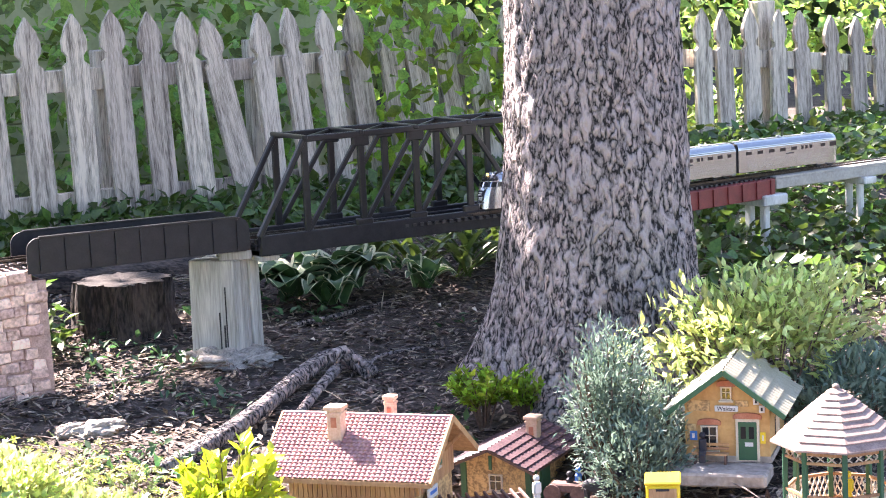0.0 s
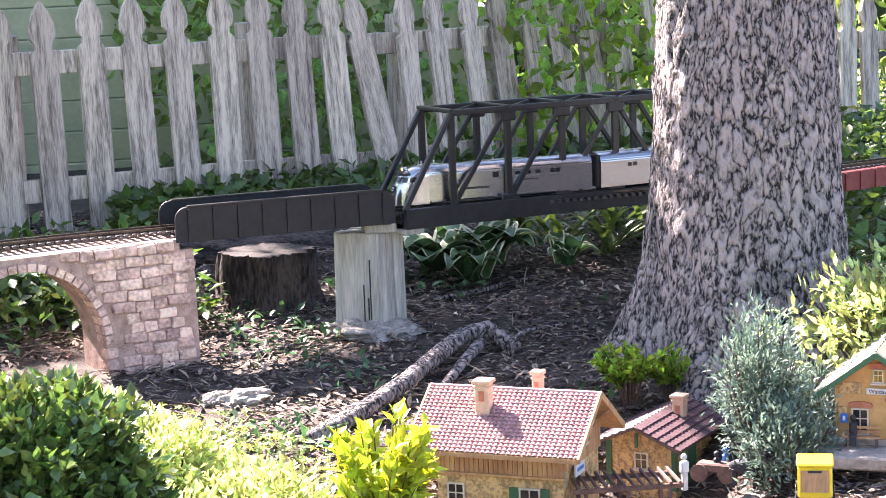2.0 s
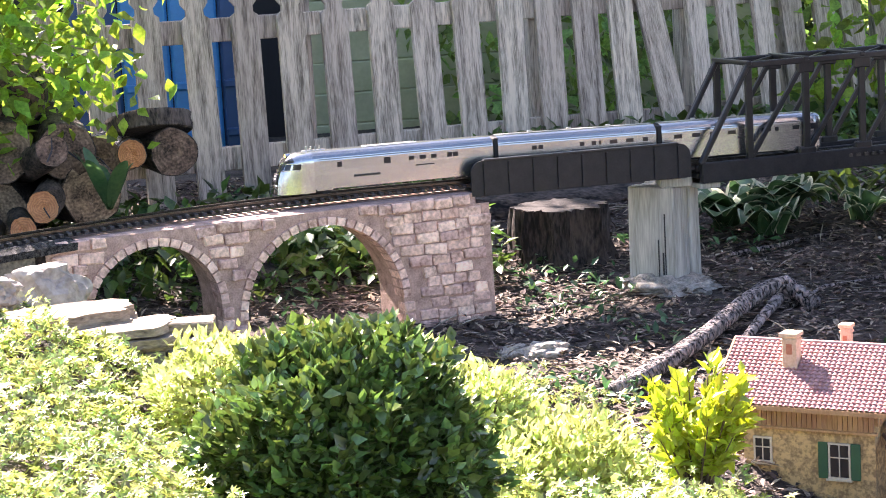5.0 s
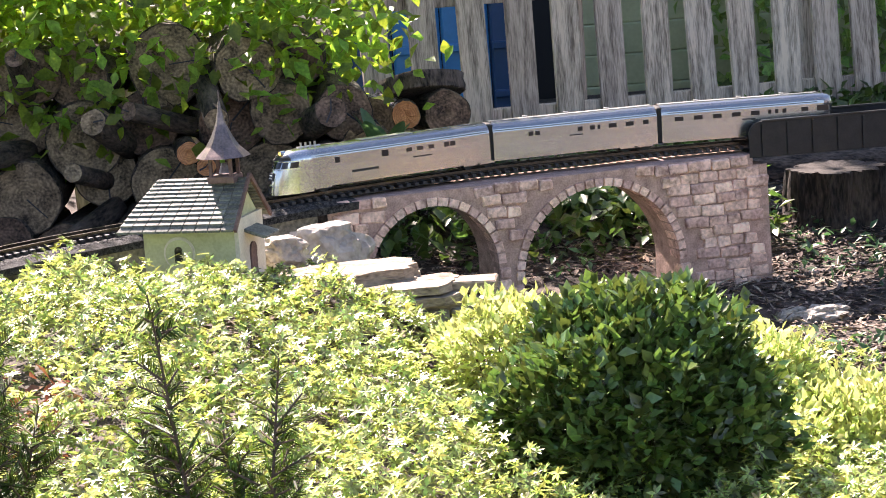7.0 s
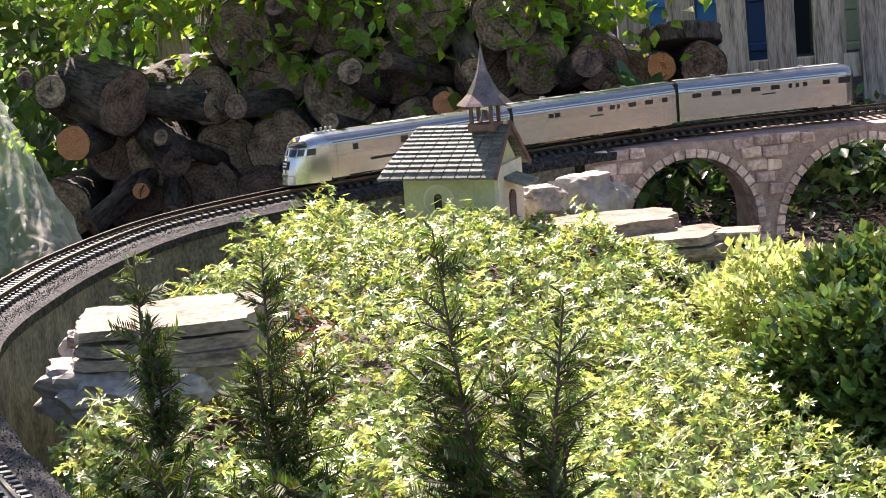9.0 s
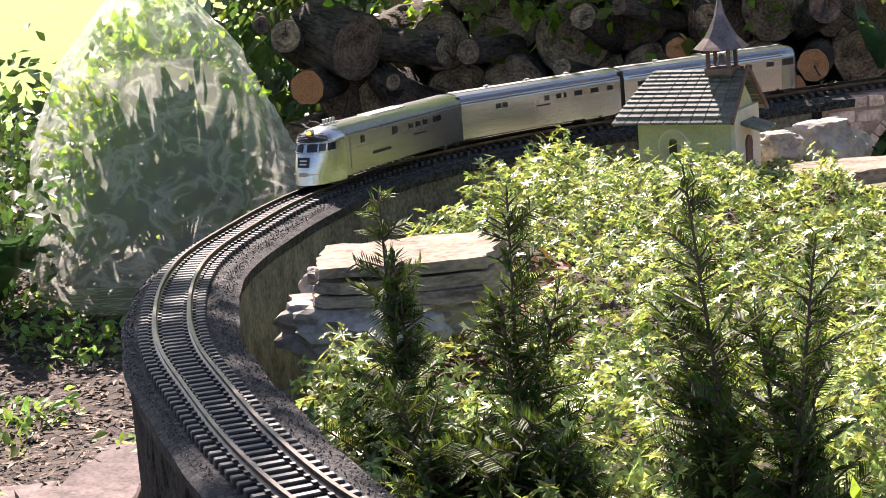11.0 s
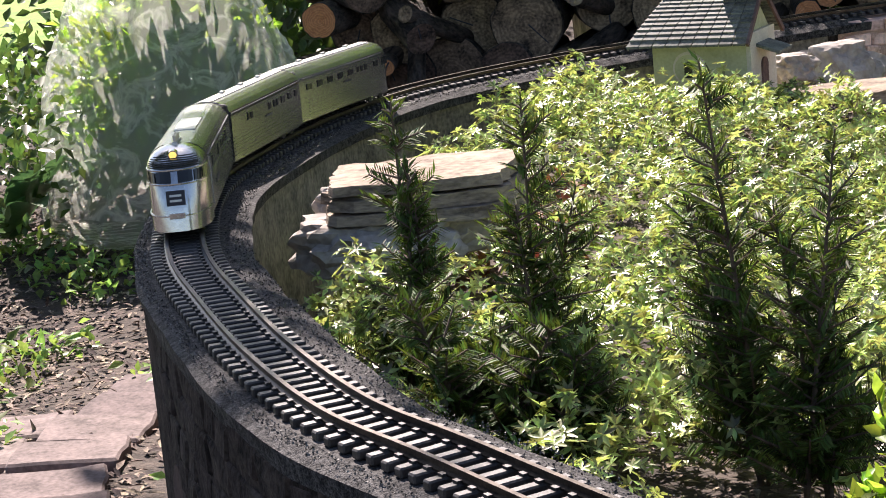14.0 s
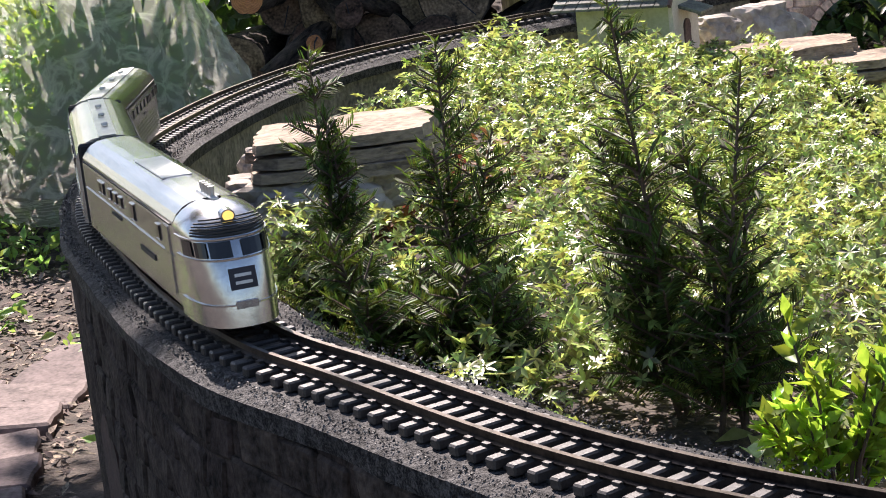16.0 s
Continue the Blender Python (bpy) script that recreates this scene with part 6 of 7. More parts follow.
# ---- log pile ----
def log(x, y, z, r, length, yaw, pitch, end="log_end", bark="dark_bark", name="firewood_log", label="dark cut log in the firewood pile"):
    th = thing(name, label, "log", pose(x, y, z, 90 + pitch, 0, yaw), group="firewood pile")
    na, vs, fs = 26, [], []
    sd0 = x * 7 + z * 13
    st = (-0.5, -0.2, 0.2, 0.5)
    for f in st:
        for j in range(na):
            t = 2 * math.pi * j / na
            k = r * (1 + 0.1 * noise.noise(Vector((math.cos(t) * 1.4, math.sin(t) * 1.4, sd0))) + 0.07 * noise.noise(Vector((math.cos(t) * 5, math.sin(t) * 5, sd0 + f * 2))))
            vs.append((math.cos(t) * k, math.sin(t) * k, f * length))
    for i in range(len(st) - 1):
        for j in range(na):
            a, b = i * na + j, i * na + (j + 1) % na
            fs.append((a, b, b + na, a + na))
    fs.append(tuple(range(na))[::-1])
    part_of("bark", raw("bark", vs, fs), bark, th, smooth=True)
    ring = vs[(len(st) - 1) * na:]
    ev, ef = [(0, 0, length / 2 - 0.004)], []
    for q, f in enumerate((0.35, 0.7, 0.97)):
        for j in range(na):
            ev.append((ring[j][0] * f, ring[j][1] * f, length / 2 + 0.002 + 0.003 * noise.noise(Vector((q * 2, j * 0.7, sd0)))))
    for j in range(na):
        ef.append((0, 1 + j, 1 + (j + 1) % na))
        for q in range(2):
            a, b = 1 + q * na + j, 1 + q * na + (j + 1) % na
            ef.append((a, a + na, b + na, b))
    e = part_of("cut_end", raw("cut", ev, ef), end, th, "freshly cut orange end" if end == "fresh_cut" else "weathered grey cut end with cracks")
    part_of("ring_bark", raw("ringbark", [(a[0] * 0.97, a[1] * 0.97, length / 2 + 0.003) for a in ring] + [(a[0] * 1.01, a[1] * 1.01, length / 2) for a in ring], [(j, (j + 1) % na, na + (j + 1) % na, na + j) for j in range(na)]), bark, th)
    for c in range(int(sd0 * 5) % 3):
        a = sd0 * 2 + c * 2.7
        part("crack", bx(math.cos(a) * r * 0.4, math.sin(a) * r * 0.4, length / 2 + 0.001, r * 0.75, 0.002 + 0.0012 * (c + 1), 0.006, 0, Matrix.Rotation(a, 4, "Z")), "ink", e)


x = -1.5
pile = []
for row in range(4):
    x = -1.46 + 0.11 * (row % 2) + (0.12 * row if row > 1 else 0)
    while x < (0.1 if row < 3 else -0.05):
        r = float(rng.uniform(0.07, 0.118))
        yy = 5.75 + 0.13 * (x + 1.4) * 0.3 + rng.uniform(-0.06, 0.06)
        zz = ground_z(x, yy) + 0.075 + row * 0.155 + rng.uniform(-0.02, 0.02)
        log(x + r, yy, zz, r, 0.42, rng.uniform(-14, 14), rng.uniform(-5, 5))
        pile.append((x + r, yy, zz, r))
        x += 2 * r * 0.97
# split and small pieces in the gaps
for i in range(20):
    px = rng.uniform(-1.45, 0.05)
    log(px, 5.53 + 0.04 * px, ground_z(px, 5.6) + rng.uniform(0.03, 0.56), float(rng.uniform(0.02, 0.045)), 0.3, rng.uniform(-50, 50), rng.uniform(-30, 30), name="split_log", label="small split log wedged in the pile")
for x, y, z, r in ((-0.329, 5.590, 0.465, 0.032), (0.056, 5.590, 0.411, 0.043), (-0.274, 5.590, 0.423, 0.026), (-0.031, 5.590, 0.354, 0.034), (-1.262, 5.450, 0.435, 0.047), (-1.128, 5.450, 0.300, 0.022), (0.287, 6.200, 0.459, 0.043)):
    log(x, y, z, r, 0.3, rng.uniform(-10, 10), rng.uniform(-4, 4), "fresh_cut", name="fresh_log", label="log with freshly cut orange end")
log(-1.219, 5.450, 0.552, 0.092, 0.19, 52, 14, name="round_log", label="short thick grey log resting on the pile")
log(-1.022, 5.450, 0.517, 0.045, 0.26, 60, 4, name="round_log", label="grey log lying across the pile")
log(0.348, 6.200, 0.528, 0.125, 0.05, 10, 72, "stump_top", "dark_bark", "log_slab", "flat round log slab lying on top of logs")
log(0.248, 6.220, 0.455, 0.07, 0.3, -20, 0, "log_end", "bark", name="round_log", label="thick grey log under a flat slab")
log(0.382, 6.250, 0.454, 0.07, 0.3, 12, 0, name="round_log", label="dark log under a flat slab")
q = lay(0.5, 4.9, 0.25)
log(q.x, q.y, q.z - 0.03, 0.1, 0.5, 60, 25, name="round_log", label="dark leaning log behind the viaduct arch")


# ---- plants ----
def leaf_cloud(centre, radii, n, size, material, name, label, category="shrub", width=0.55, stems=10, shell=0.55, spread_up=0.5, z0=None, group="", lobe=1.0):
    """A shrub: stems from its foot and leaves crowded towards an uneven outer shell."""
    c = Vector(centre)
    g = ground_z(c.x, c.y) if z0 is None else z0
    th = thing(name, label, category, Matrix.Translation((c.x, c.y, g)), group=group)
    u = unit(n, -0.75, 1.0)
    lob = np.array([1 + lobe * 0.34 * noise.noise(Vector(v) * 2.6 + c) + lobe * 0.2 * noise.noise(Vector(v) * 6 + c) for v in u])
    f = (shell + (1 - shell) * rng.random(n) ** 0.6) * lob
    pos = u * f[:, None] * np.array(radii) + np.array([0, 0, c.z - g])
    ok = pos[:, 2] > -0.01
    pos, u = pos[ok], u[ok]
    m = len(pos)
    axis = u * 0.7 + rng.normal(0, 0.6, (m, 3)) + np.array([0, 0, spread_up])
    up = rng.normal(0, 0.5, (m, 3)) + np.array([0, 0, 1.0])
    leaves("foliage", pos, axis, up, rng.uniform(0.7, 1.25, m) * size, material, width, parent=th)
    if stems:
        bm = bmesh.new()
        for i in range(stems):
            v = unit(1, 0.1, 1)[0]
            e = Vector(v * np.array(radii) * 0.85) + Vector((0, 0, c.z - g))
            cyl((e.x * 0.1, e.y * 0.1, -0.02), e, 0.004, 0.0015, 5, bm)
        tagged(part("branching", bm, "twig", th), kind="stuff")
    return th


def ground_cover():
    """Whorled woodruff over the raised bed."""
    W_, H_, tops = [], [], []
    want = 33000
    inner = np.array([at(s, -0.115)[0][:2] for s in np.linspace(1.2, S_VIA, 260)])
    ok = 0
    while ok < want:
        x, y = rng.uniform(-1.0, 1.35), rng.uniform(1.45, 4.75)
        k = fall(x, y)
        u, v = x / k, y / k
        b = smoothstep(1.3, 0.7, math.hypot((u - 0.05) * 0.95, (v - 2.85) * 0.72))
        if rng.random() > b * 1.6:
            continue
        d = np.hypot(inner[:, 0] - x, inner[:, 1] - y)
        i = int(np.argmin(d))
        if d[i] < 0.03:
            continue
        # keep on the inner side of the curve
        j = min(i + 1, len(inner) - 1)
        t = inner[j] - inner[j - 1]
        if t[0] * (y - inner[i, 1]) - t[1] * (x - inner[i, 0]) > 0:
            continue
        # bare pockets: flat rocks, brown patch, near edge, chapel
        if (u + 0.53) ** 2 / 0.036 + (v - 2.62) ** 2 / 0.022 < 1 or (u + 0.42) ** 2 + (v - 2.98) ** 2 < 0.012 or (u + 0.18) ** 2 / 0.03 + (v - 3.72) ** 2 / 0.012 < 1:
            continue
        if v < 1.95 and u > -0.22 + rng.normal(0, 0.05):
            continue
        if (u - 0.12) ** 2 / 0.06 + (v - 3.72) ** 2 / 0.012 < 1:
            continue
        hh = 0.05 + 0.125 * (0.5 + 0.5 * noise.noise(Vector((x * 5, y * 5, 0)))) + 0.09 * noise.noise(Vector((x * 13, y * 13, 1)))
        if (u + 0.18) ** 2 / 0.05 + (v - 3.55) ** 2 / 0.04 < 1:
            hh *= 0.5
        if u > -0.08 and v > 2.95:
            hh *= 0.55
        W_.append((x, y, ground_z(x, y) + hh * b ** 0.3 * (rng.random() ** 0.35)))
        ok += 1
    Wn = np.array(W_)
    n = len(Wn)
    k = 6
    a = np.tile(np.arange(k) * 2 * math.pi / k, n) + np.repeat(rng.uniform(0, 6, n), k)
    tilt = np.repeat(rng.normal(0, 0.68, (n, 2)), k, 0)
    ax = np.stack([np.cos(a), np.sin(a), 0.12 + tilt[:, 0] * np.cos(a) + tilt[:, 1] * np.sin(a)], 1)
    up = np.stack([-tilt[:, 0], -tilt[:, 1], np.ones(n * k)], 1)
    th = leaves("ground_cover", np.repeat(Wn, k, 0), ax, up, np.repeat(rng.uniform(0.0085, 0.0175, n), k), "woodruff", 0.38, 0.12)
    tagged(th, "sunlit low carpet of whorled green leaves on the bed", "ground cover", kind="stuff")


ground_cover()


def yew(x, y, z0, top, lean, seed, spread=0.09):
    """Upright young yew: a few leaders, side shoots, flat needles in two ranks."""
    r = np.random.default_rng(seed)
    p = lay(x, y, 0)
    g = ground_z(p.x, p.y)
    th = thing("young_yew", "upright young dark green yew with needle-covered shoots", "shrub", Matrix.Translation((p.x, p.y, g)), group="young yews")
    k = 1.0
    H = lay(x, y, top).z - g
    shoots = []
    for i in range(3):
        tip = np.array([lean + r.normal(0, spread * 0.5), r.normal(0, spread * 0.5), H * (1.0 if i == 0 else r.uniform(0.55, 0.9))])
        base = np.array([r.normal(0, 0.01), r.normal(0, 0.01), 0.0])
        shoots.append((base, tip))
        for j in range(64):
            f = r.uniform(0.06, 0.97)
            q = base + (tip - base) * f
            a = r.uniform(0, 2 * math.pi)
            ln = r.uniform(0.028, 0.08) * (1.28 - f)
            shoots.append((q, q + np.array([math.cos(a) * ln, math.sin(a) * ln, ln * r.uniform(0.2, 0.9)])))
    bm = bmesh.new()
    pos, ax, up = [], [], []
    for i, (a, b) in enumerate(shoots):
        cyl(a, b, 0.0035 if i % 65 == 0 else 0.0015, 0.001, 5, bm)
        d = b - a
        L_ = np.linalg.norm(d)
        d = d / L_
        side = np.cross(d, r.normal(0, 1, 3))
        side /= np.linalg.norm(side)
        for q in np.arange(0.006 if i % 65 else L_ * 0.1, L_, 0.0033):
            for sgn in (-1, 1):
                w = side if i % 65 else np.cross(d, r.normal(0, 1, 3))
                v = d * 0.75 + w / np.linalg.norm(w) * sgn
                pos.append(a + d * q)
                ax.append(v)
                up.append(r.normal(0, 0.4, 3) + np.array([0, 0, 1]))
    tagged(part("branching", bm, "twig", th), kind="stuff")
    pos = np.array(pos)
    leaves("needles", pos, np.array(ax), np.array(up), r.uniform(0.012, 0.021, len(pos)), "yew", 0.16, 0.05, parent=th)


yew(-0.47, 2.22, 0.3, 0.672, 0.0, 11, 0.05)
yew(-0.325, 2.17, 0.3, 0.68, 0.01, 12, 0.05)
yew(-0.37, 2.07, 0.3, 0.5, 0.02, 15, 0.1)
yew(-0.3, 2.05, 0.3, 0.45, 0.03, 16, 0.09)
yew(-0.08, 2.02, 0.3, 0.735, -0.075, 13, 0.05)
yew(-0.02, 1.98, 0.3, 0.66, 0.015, 14, 0.05)

# round boxwood, tall and dense
leaf_cloud((0.515, 3.08, 0.275), (0.225, 0.2, 0.205), 12500, 0.026, "box_leaf", "boxwood_bush", "dense rounded dark green boxwood bush", "shrub", 0.62, 14, 0.6, lobe=0.75)
# low strip round the boxwood; its sunshine is painted into the leaves
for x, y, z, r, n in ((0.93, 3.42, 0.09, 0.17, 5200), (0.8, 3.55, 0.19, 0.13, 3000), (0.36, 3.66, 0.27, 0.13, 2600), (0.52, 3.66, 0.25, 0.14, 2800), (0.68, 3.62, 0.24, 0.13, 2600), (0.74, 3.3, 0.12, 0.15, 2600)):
    leaf_cloud((x, y, z), (r, r, r * 0.8), n, 0.021, "sunlit_leaf", "sunlit_shrub", "low sunlit yellow-green leafy shrub", "shrub", 0.55, 6, 0.4)


def shoots(x, y, foot, n, reach, rise, size, material, label, seed, leaf_n=26):
    """A vase-shaped bush: leafy shoots that fan out from one foot."""
    r = np.random.default_rng(seed)
    th = thing("lime_bush", label, "shrub", Matrix.Translation((x, y, foot)))
    bm = bmesh.new()
    pos, ax = [], []
    for i in range(n):
        a = r.uniform(0, 2 * math.pi)
        tip = np.array([math.cos(a), math.sin(a), 0]) * reach * math.sqrt(r.uniform(0.05, 1)) + np.array([0, 0, rise * r.uniform(0.62, 1.0)])
        mid = tip * np.array([0.35, 0.35, 0.5])
        cyl((0, 0, -0.03), mid, 0.003, 0.002, 5, bm)
        cyl(mid, tip, 0.002, 0.001, 5, bm)
        for q in range(leaf_n):
            f = r.uniform(0.3, 1.0)
            b = mid + (tip - mid) * (f - 0.3) / 0.7 if f > 0.3 else mid * f / 0.3
            d = (tip - mid) / np.linalg.norm(tip - mid)
            pos.append(b)
            ax.append(d * 0.8 + r.normal(0, 0.55, 3))
    tagged(part("branching", bm, "twig", th), kind="stuff")
    pos = np.array(pos)
    leaves("foliage", pos, np.array(ax), r.normal(0, 0.5, pos.shape) + np.array([0, 0, 1]), r.uniform(0.7, 1.2, len(pos)) * size, material, 0.5, parent=th)


shoots(1.147, 3.3, ground_z(1.147, 3.3), 34, 0.105, 0.315 - ground_z(1.147, 3.3), 0.036, "lime_leaf", "small bright lime-green leafy bush", 5, 30)
shoots(1.735, 3.3, ground_z(1.735, 3.3), 8, 0.05, 0.1 - ground_z(1.735, 3.3), 0.032, "lime_leaf", "small bright green bush before the houses", 6, 14)
shoots(2.07, 4.44, ground_z(2.07, 4.44), 24, 0.1, 0.16, 0.024, "vine", "small fresh green bush at the tree's foot", 8, 30)
shoots(2.17, 4.42, ground_z(2.17, 4.42), 14, 0.07, 0.13, 0.024, "vine", "small fresh green bush at the tree's foot", 9, 30)
shoots(0.071, 1.720, ground_z(0.071, 1.720), 22, 0.07, 0.455 - ground_z(0.071, 1.720), 0.024, "vine", "fresh green leafy bush beside the track", 12, 26)
# silver artemisia and sunny flowering shrub behind the station
for x, y, z, rx, rz, n in ((2.19, 3.97, 0.14, 0.1, 0.17, 2300), (2.21, 3.86, 0.02, 0.11, 0.12, 1900), (2.3, 4.02, 0.06, 0.1, 0.12, 1500)):
    leaf_cloud((x, y, z), (rx, rx * 0.8, rz), int(n * 1.5), 0.02, "silver_leaf", "silver_shrub", "feathery silver-grey shrub beside the station", "shrub", 0.26, 22, 0.1, 0.6, lobe=1.9)
# the bright sun on this shrub is part of its leaf colour
leaf_cloud((2.64, 4.08, 0.24), (0.3, 0.17, 0.13), 3000, 0.033, "sunlit_leaf", "sunny_shrub", "sunlit yellow-green feathery shrub behind the station", "shrub", 0.4, 30, 0.1, 0.5, lobe=1.8)
leaf_cloud((2.8, 3.95, 0.08), (0.18, 0.12, 0.12), 1800, 0.034, "silver_leaf", "silver_shrub", "feathery grey-green shrub beside the gazebo", "shrub", 0.3, 12, 0.3, 0.6)


def netted_bush():
    c = lay(-1.315, 4.14, 0.5)
    g = ground_z(c.x, c.y)
    leaf_cloud((c.x, c.y, 0.36), (0.24, 0.22, 0.33), 4600, 0.036, "vine", "covered_bush", "leafy green bush under clear plastic", "shrub", 0.6, 24, 0.25, 0.5)
    th = thing("plastic_cover", "crumpled clear plastic film draped over a bush", "plastic sheet", Matrix.Translation((c.x, c.y, g)))
    na, nz, vs, fs = 90, 46, [], []
    for i in range(nz + 1):
        f = i / nz
        z = 0.01 + (0.83 - g) * f
        r = 0.98 * float(np.interp(z + g, (0.0, 0.12, 0.26, 0.43, 0.6, 0.74, 0.8, 0.84), (0.36, 0.38, 0.36, 0.3, 0.225, 0.1, 0.05, 0.015)))
        for j in range(na):
            t = 2 * math.pi * j / na
            p = Vector((math.cos(t) * 2, math.sin(t) * 2, z * 2.2))
            k = r * (1 + 0.10 * noise.noise(p * 1.3) + 0.07 * (1 - abs(noise.noise(p * 3.1 + Vector((9, 0, 0)))) * 2) + 0.03 * noise.noise(p * 8))
            vs.append((math.cos(t) * k * 0.95, math.sin(t) * k * 0.9, z))
    for i in range(nz):
        for j in range(na):
            a, b = i * na + j, i * na + (j + 1) % na
            fs.append((a, b, b + na, a + na))
    for name, lo, hi, label in (("hem", 0, 4, "bunched hem of the film"), ("drape", 4, nz - 5, ""), ("gathered_top", nz - 5, nz, "gathered peak of the film")):
        seg = raw(name, vs[lo * na:(hi + 1) * na], [tuple(v - lo * na for v in f) for f in fs[lo * na:hi * na]])
        part_of(name, seg, "film", th, label, True).visible_shadow = False


netted_bush()


def blade(root, d, length, width, arch, bm, k=7):
    """A long arching strap or hosta leaf with a raised rib."""
    side = Vector((-d.y, d.x, 0)).normalized()
    rows = []
    for i in range(k + 1):
        f = i / k
        p = root + d * length * f * (1 - 0.18 * f) + Vector((0, 0, arch * (f * 1.5 - 1.45 * f * f)))
        w = width * math.sin(math.pi * min(0.999, 0.08 + 0.9 * f)) ** 0.8
        rows.append([bm.verts.new(p - side * w + Vector((0, 0, w * 0.35))), bm.verts.new(p), bm.verts.new(p + side * w + Vector((0, 0, w * 0.35)))])
    for a, b in zip(rows, rows[1:]):
        bm.faces.new((a[0], a[1], b[1], b[0]))
        bm.faces.new((a[1], a[2], b[2], b[1]))
    return rows


def hosta(x, y, n, length, width, material="hosta", edge=True, name="hosta_plant", label="hosta with broad blue-green cream-edged leaves"):
    th = thing(name, label, "plant", Matrix.Translation(on_ground(x, y)), group="shade plants")
    for i in range(n):
        a = rng.uniform(0, 2 * math.pi)
        d = Vector((math.cos(a), math.sin(a), rng.uniform(0.25, 0.9))).normalized()
        bm = bmesh.new()
        L_ = length * rng.uniform(0.7, 1.15)
        root = Vector((rng.normal(0, 0.015), rng.normal(0, 0.015), 0.03))
        rows = blade(root, d, L_, width * rng.uniform(0.8, 1.1), 0.1 * rng.uniform(0.6, 1.3), bm)
        ed = [[(r[0].co.copy(), r[0].co.lerp(r[1].co, 0.22)) for r in rows], [(r[2].co.copy(), r[2].co.lerp(r[1].co, 0.22)) for r in rows]]
        lf = part("leaf", bm, material, th, smooth=True)
        if edge:
            vs, fs = [], []
            for e in ed:
                o = len(vs)
                for p, q in e:
                    vs += [p + Vector((0, 0, 0.0012)), q + Vector((0, 0, 0.0012))]
                fs += [(o + 2 * i_, o + 2 * i_ + 1, o + 2 * i_ + 3, o + 2 * i_ + 2) for i_ in range(len(e) - 1)]
            part_of("leaf_margin", raw("margin", vs, fs), "cream_edge", lf)


for x, y, n, ln, w in ((1.97, 5.68, 26, 0.18, 0.05), (2.13, 5.68, 26, 0.19, 0.052), (2.05, 5.56, 14, 0.12, 0.04), (1.8, 5.75, 14, 0.15, 0.045), (2.35, 5.62, 10, 0.14, 0.03)):
    hosta(x, y, n, ln, w)
for i in range(9):
    hosta(2.3 + i * 0.1 + rng.normal(0, 0.03), 5.85 + rng.normal(0, 0.1), 16, 0.36, 0.011, "dark_leaf", False, "daylily_clump", "clump of arching strap-like dark green leaves")
for x, y, n, ln, w in ((0.72, 5.75, 12, 0.2, 0.035), (0.86, 5.65, 9, 0.2, 0.03), (0.3, 5.95, 7, 0.22, 0.028), (-1.75, 4.9, 9, 0.42, 0.04), (-1.9, 4.6, 8, 0.4, 0.045), (-1.6, 5.2, 8, 0.4, 0.04)):
    hosta(x, y, n, ln, w, "hosta", False, "broadleaf_weed", "tall broad-leaved green weed")


TALL = thing("broadleaf_weed", "tall broad-leaved green weed before the logs", "plant", Matrix.Translation((0.210, 5.500, 0.376)), group="shade plants")
for i in range(11):
    bm = bmesh.new()
    a = i * 2.4
    blade(Vector((0, 0, 0)), Vector((math.cos(a) * 0.6, math.sin(a) * 0.6, 1.0 + 0.3 * math.sin(i * 1.7))).normalized(), 0.17 + 0.06 * math.sin(i * 2.1), 0.024, 0.03, bm)
    part("leaf", bm, "hosta", TALL, smooth=True)


def scatter(name, label, category, box, n, size, material, lift=0.03, width=0.55, flat=0.5, where=None, kind="stuff"):
    """Leaves strewn over the ground within a box (x0, x1, y0, y1)."""
    P = []
    while len(P) < n:
        x, y = rng.uniform(box[0], box[1]), rng.uniform(box[2], box[3])
        if where and not where(x, y):
            continue
        P.append((x, y, ground_z(x, y) + lift * rng.random() + 0.002))
    P = np.array(P)
    ax = rng.normal(0, 1, (n, 3)) * np.array([1, 1, flat])
    ob = leaves(name, P, ax, rng.normal(0, 0.4 if flat > 0.4 else 0.14, (n, 3)) + np.array([0, 0, 1]), rng.uniform(0.5, 1.4, n) * size, material, width)
    tagged(ob, label, category, kind=kind)


def off_line(x, y):
    return (x > 0.9 and y > 4.6) or np.min((LP[:, 0] - x) ** 2 + (LP[:, 1] - y) ** 2) > 0.012


def patchy(f, lo, s=0.0):
    return lambda x, y: off_line(x, y) and noise.noise(Vector((x * f, y * f, s))) > lo


scatter("leaf_litter", "brown dead leaves and bark chips on the soil", "leaf litter", (-0.2, 4.2, 3.4, 6.9), 52000, 0.03, "mulch", 0.014, 0.34, 0.2, off_line)
scatter("twig_litter", "thin dry twigs on the soil", "twigs", (0.2, 4.0, 3.6, 6.5), 5200, 0.075, "dry_twig", 0.02, 0.06, 0.18, off_line)
scatter("leaf_litter_path", "brown dead leaves beside the path", "leaf litter", (-2.6, -0.8, 1.2, 4.9), 16000, 0.026, "mulch", 0.012, 0.35, 0.2, off_line)
scatter("yard_weeds", "low green weeds scattered over the litter", "weeds", (0.6, 4.0, 4.1, 6.6), 2000, 0.03, "hosta", 0.05, 0.45, 0.8, patchy(2.6, 0.22))
scatter("path_weeds", "low green weeds beside the path", "weeds", (-2.6, -1.0, 2.4, 4.8), 3600, 0.03, "hedge_leaf", 0.05, 0.55, 0.8, patchy(2.8, 0.1, 3))
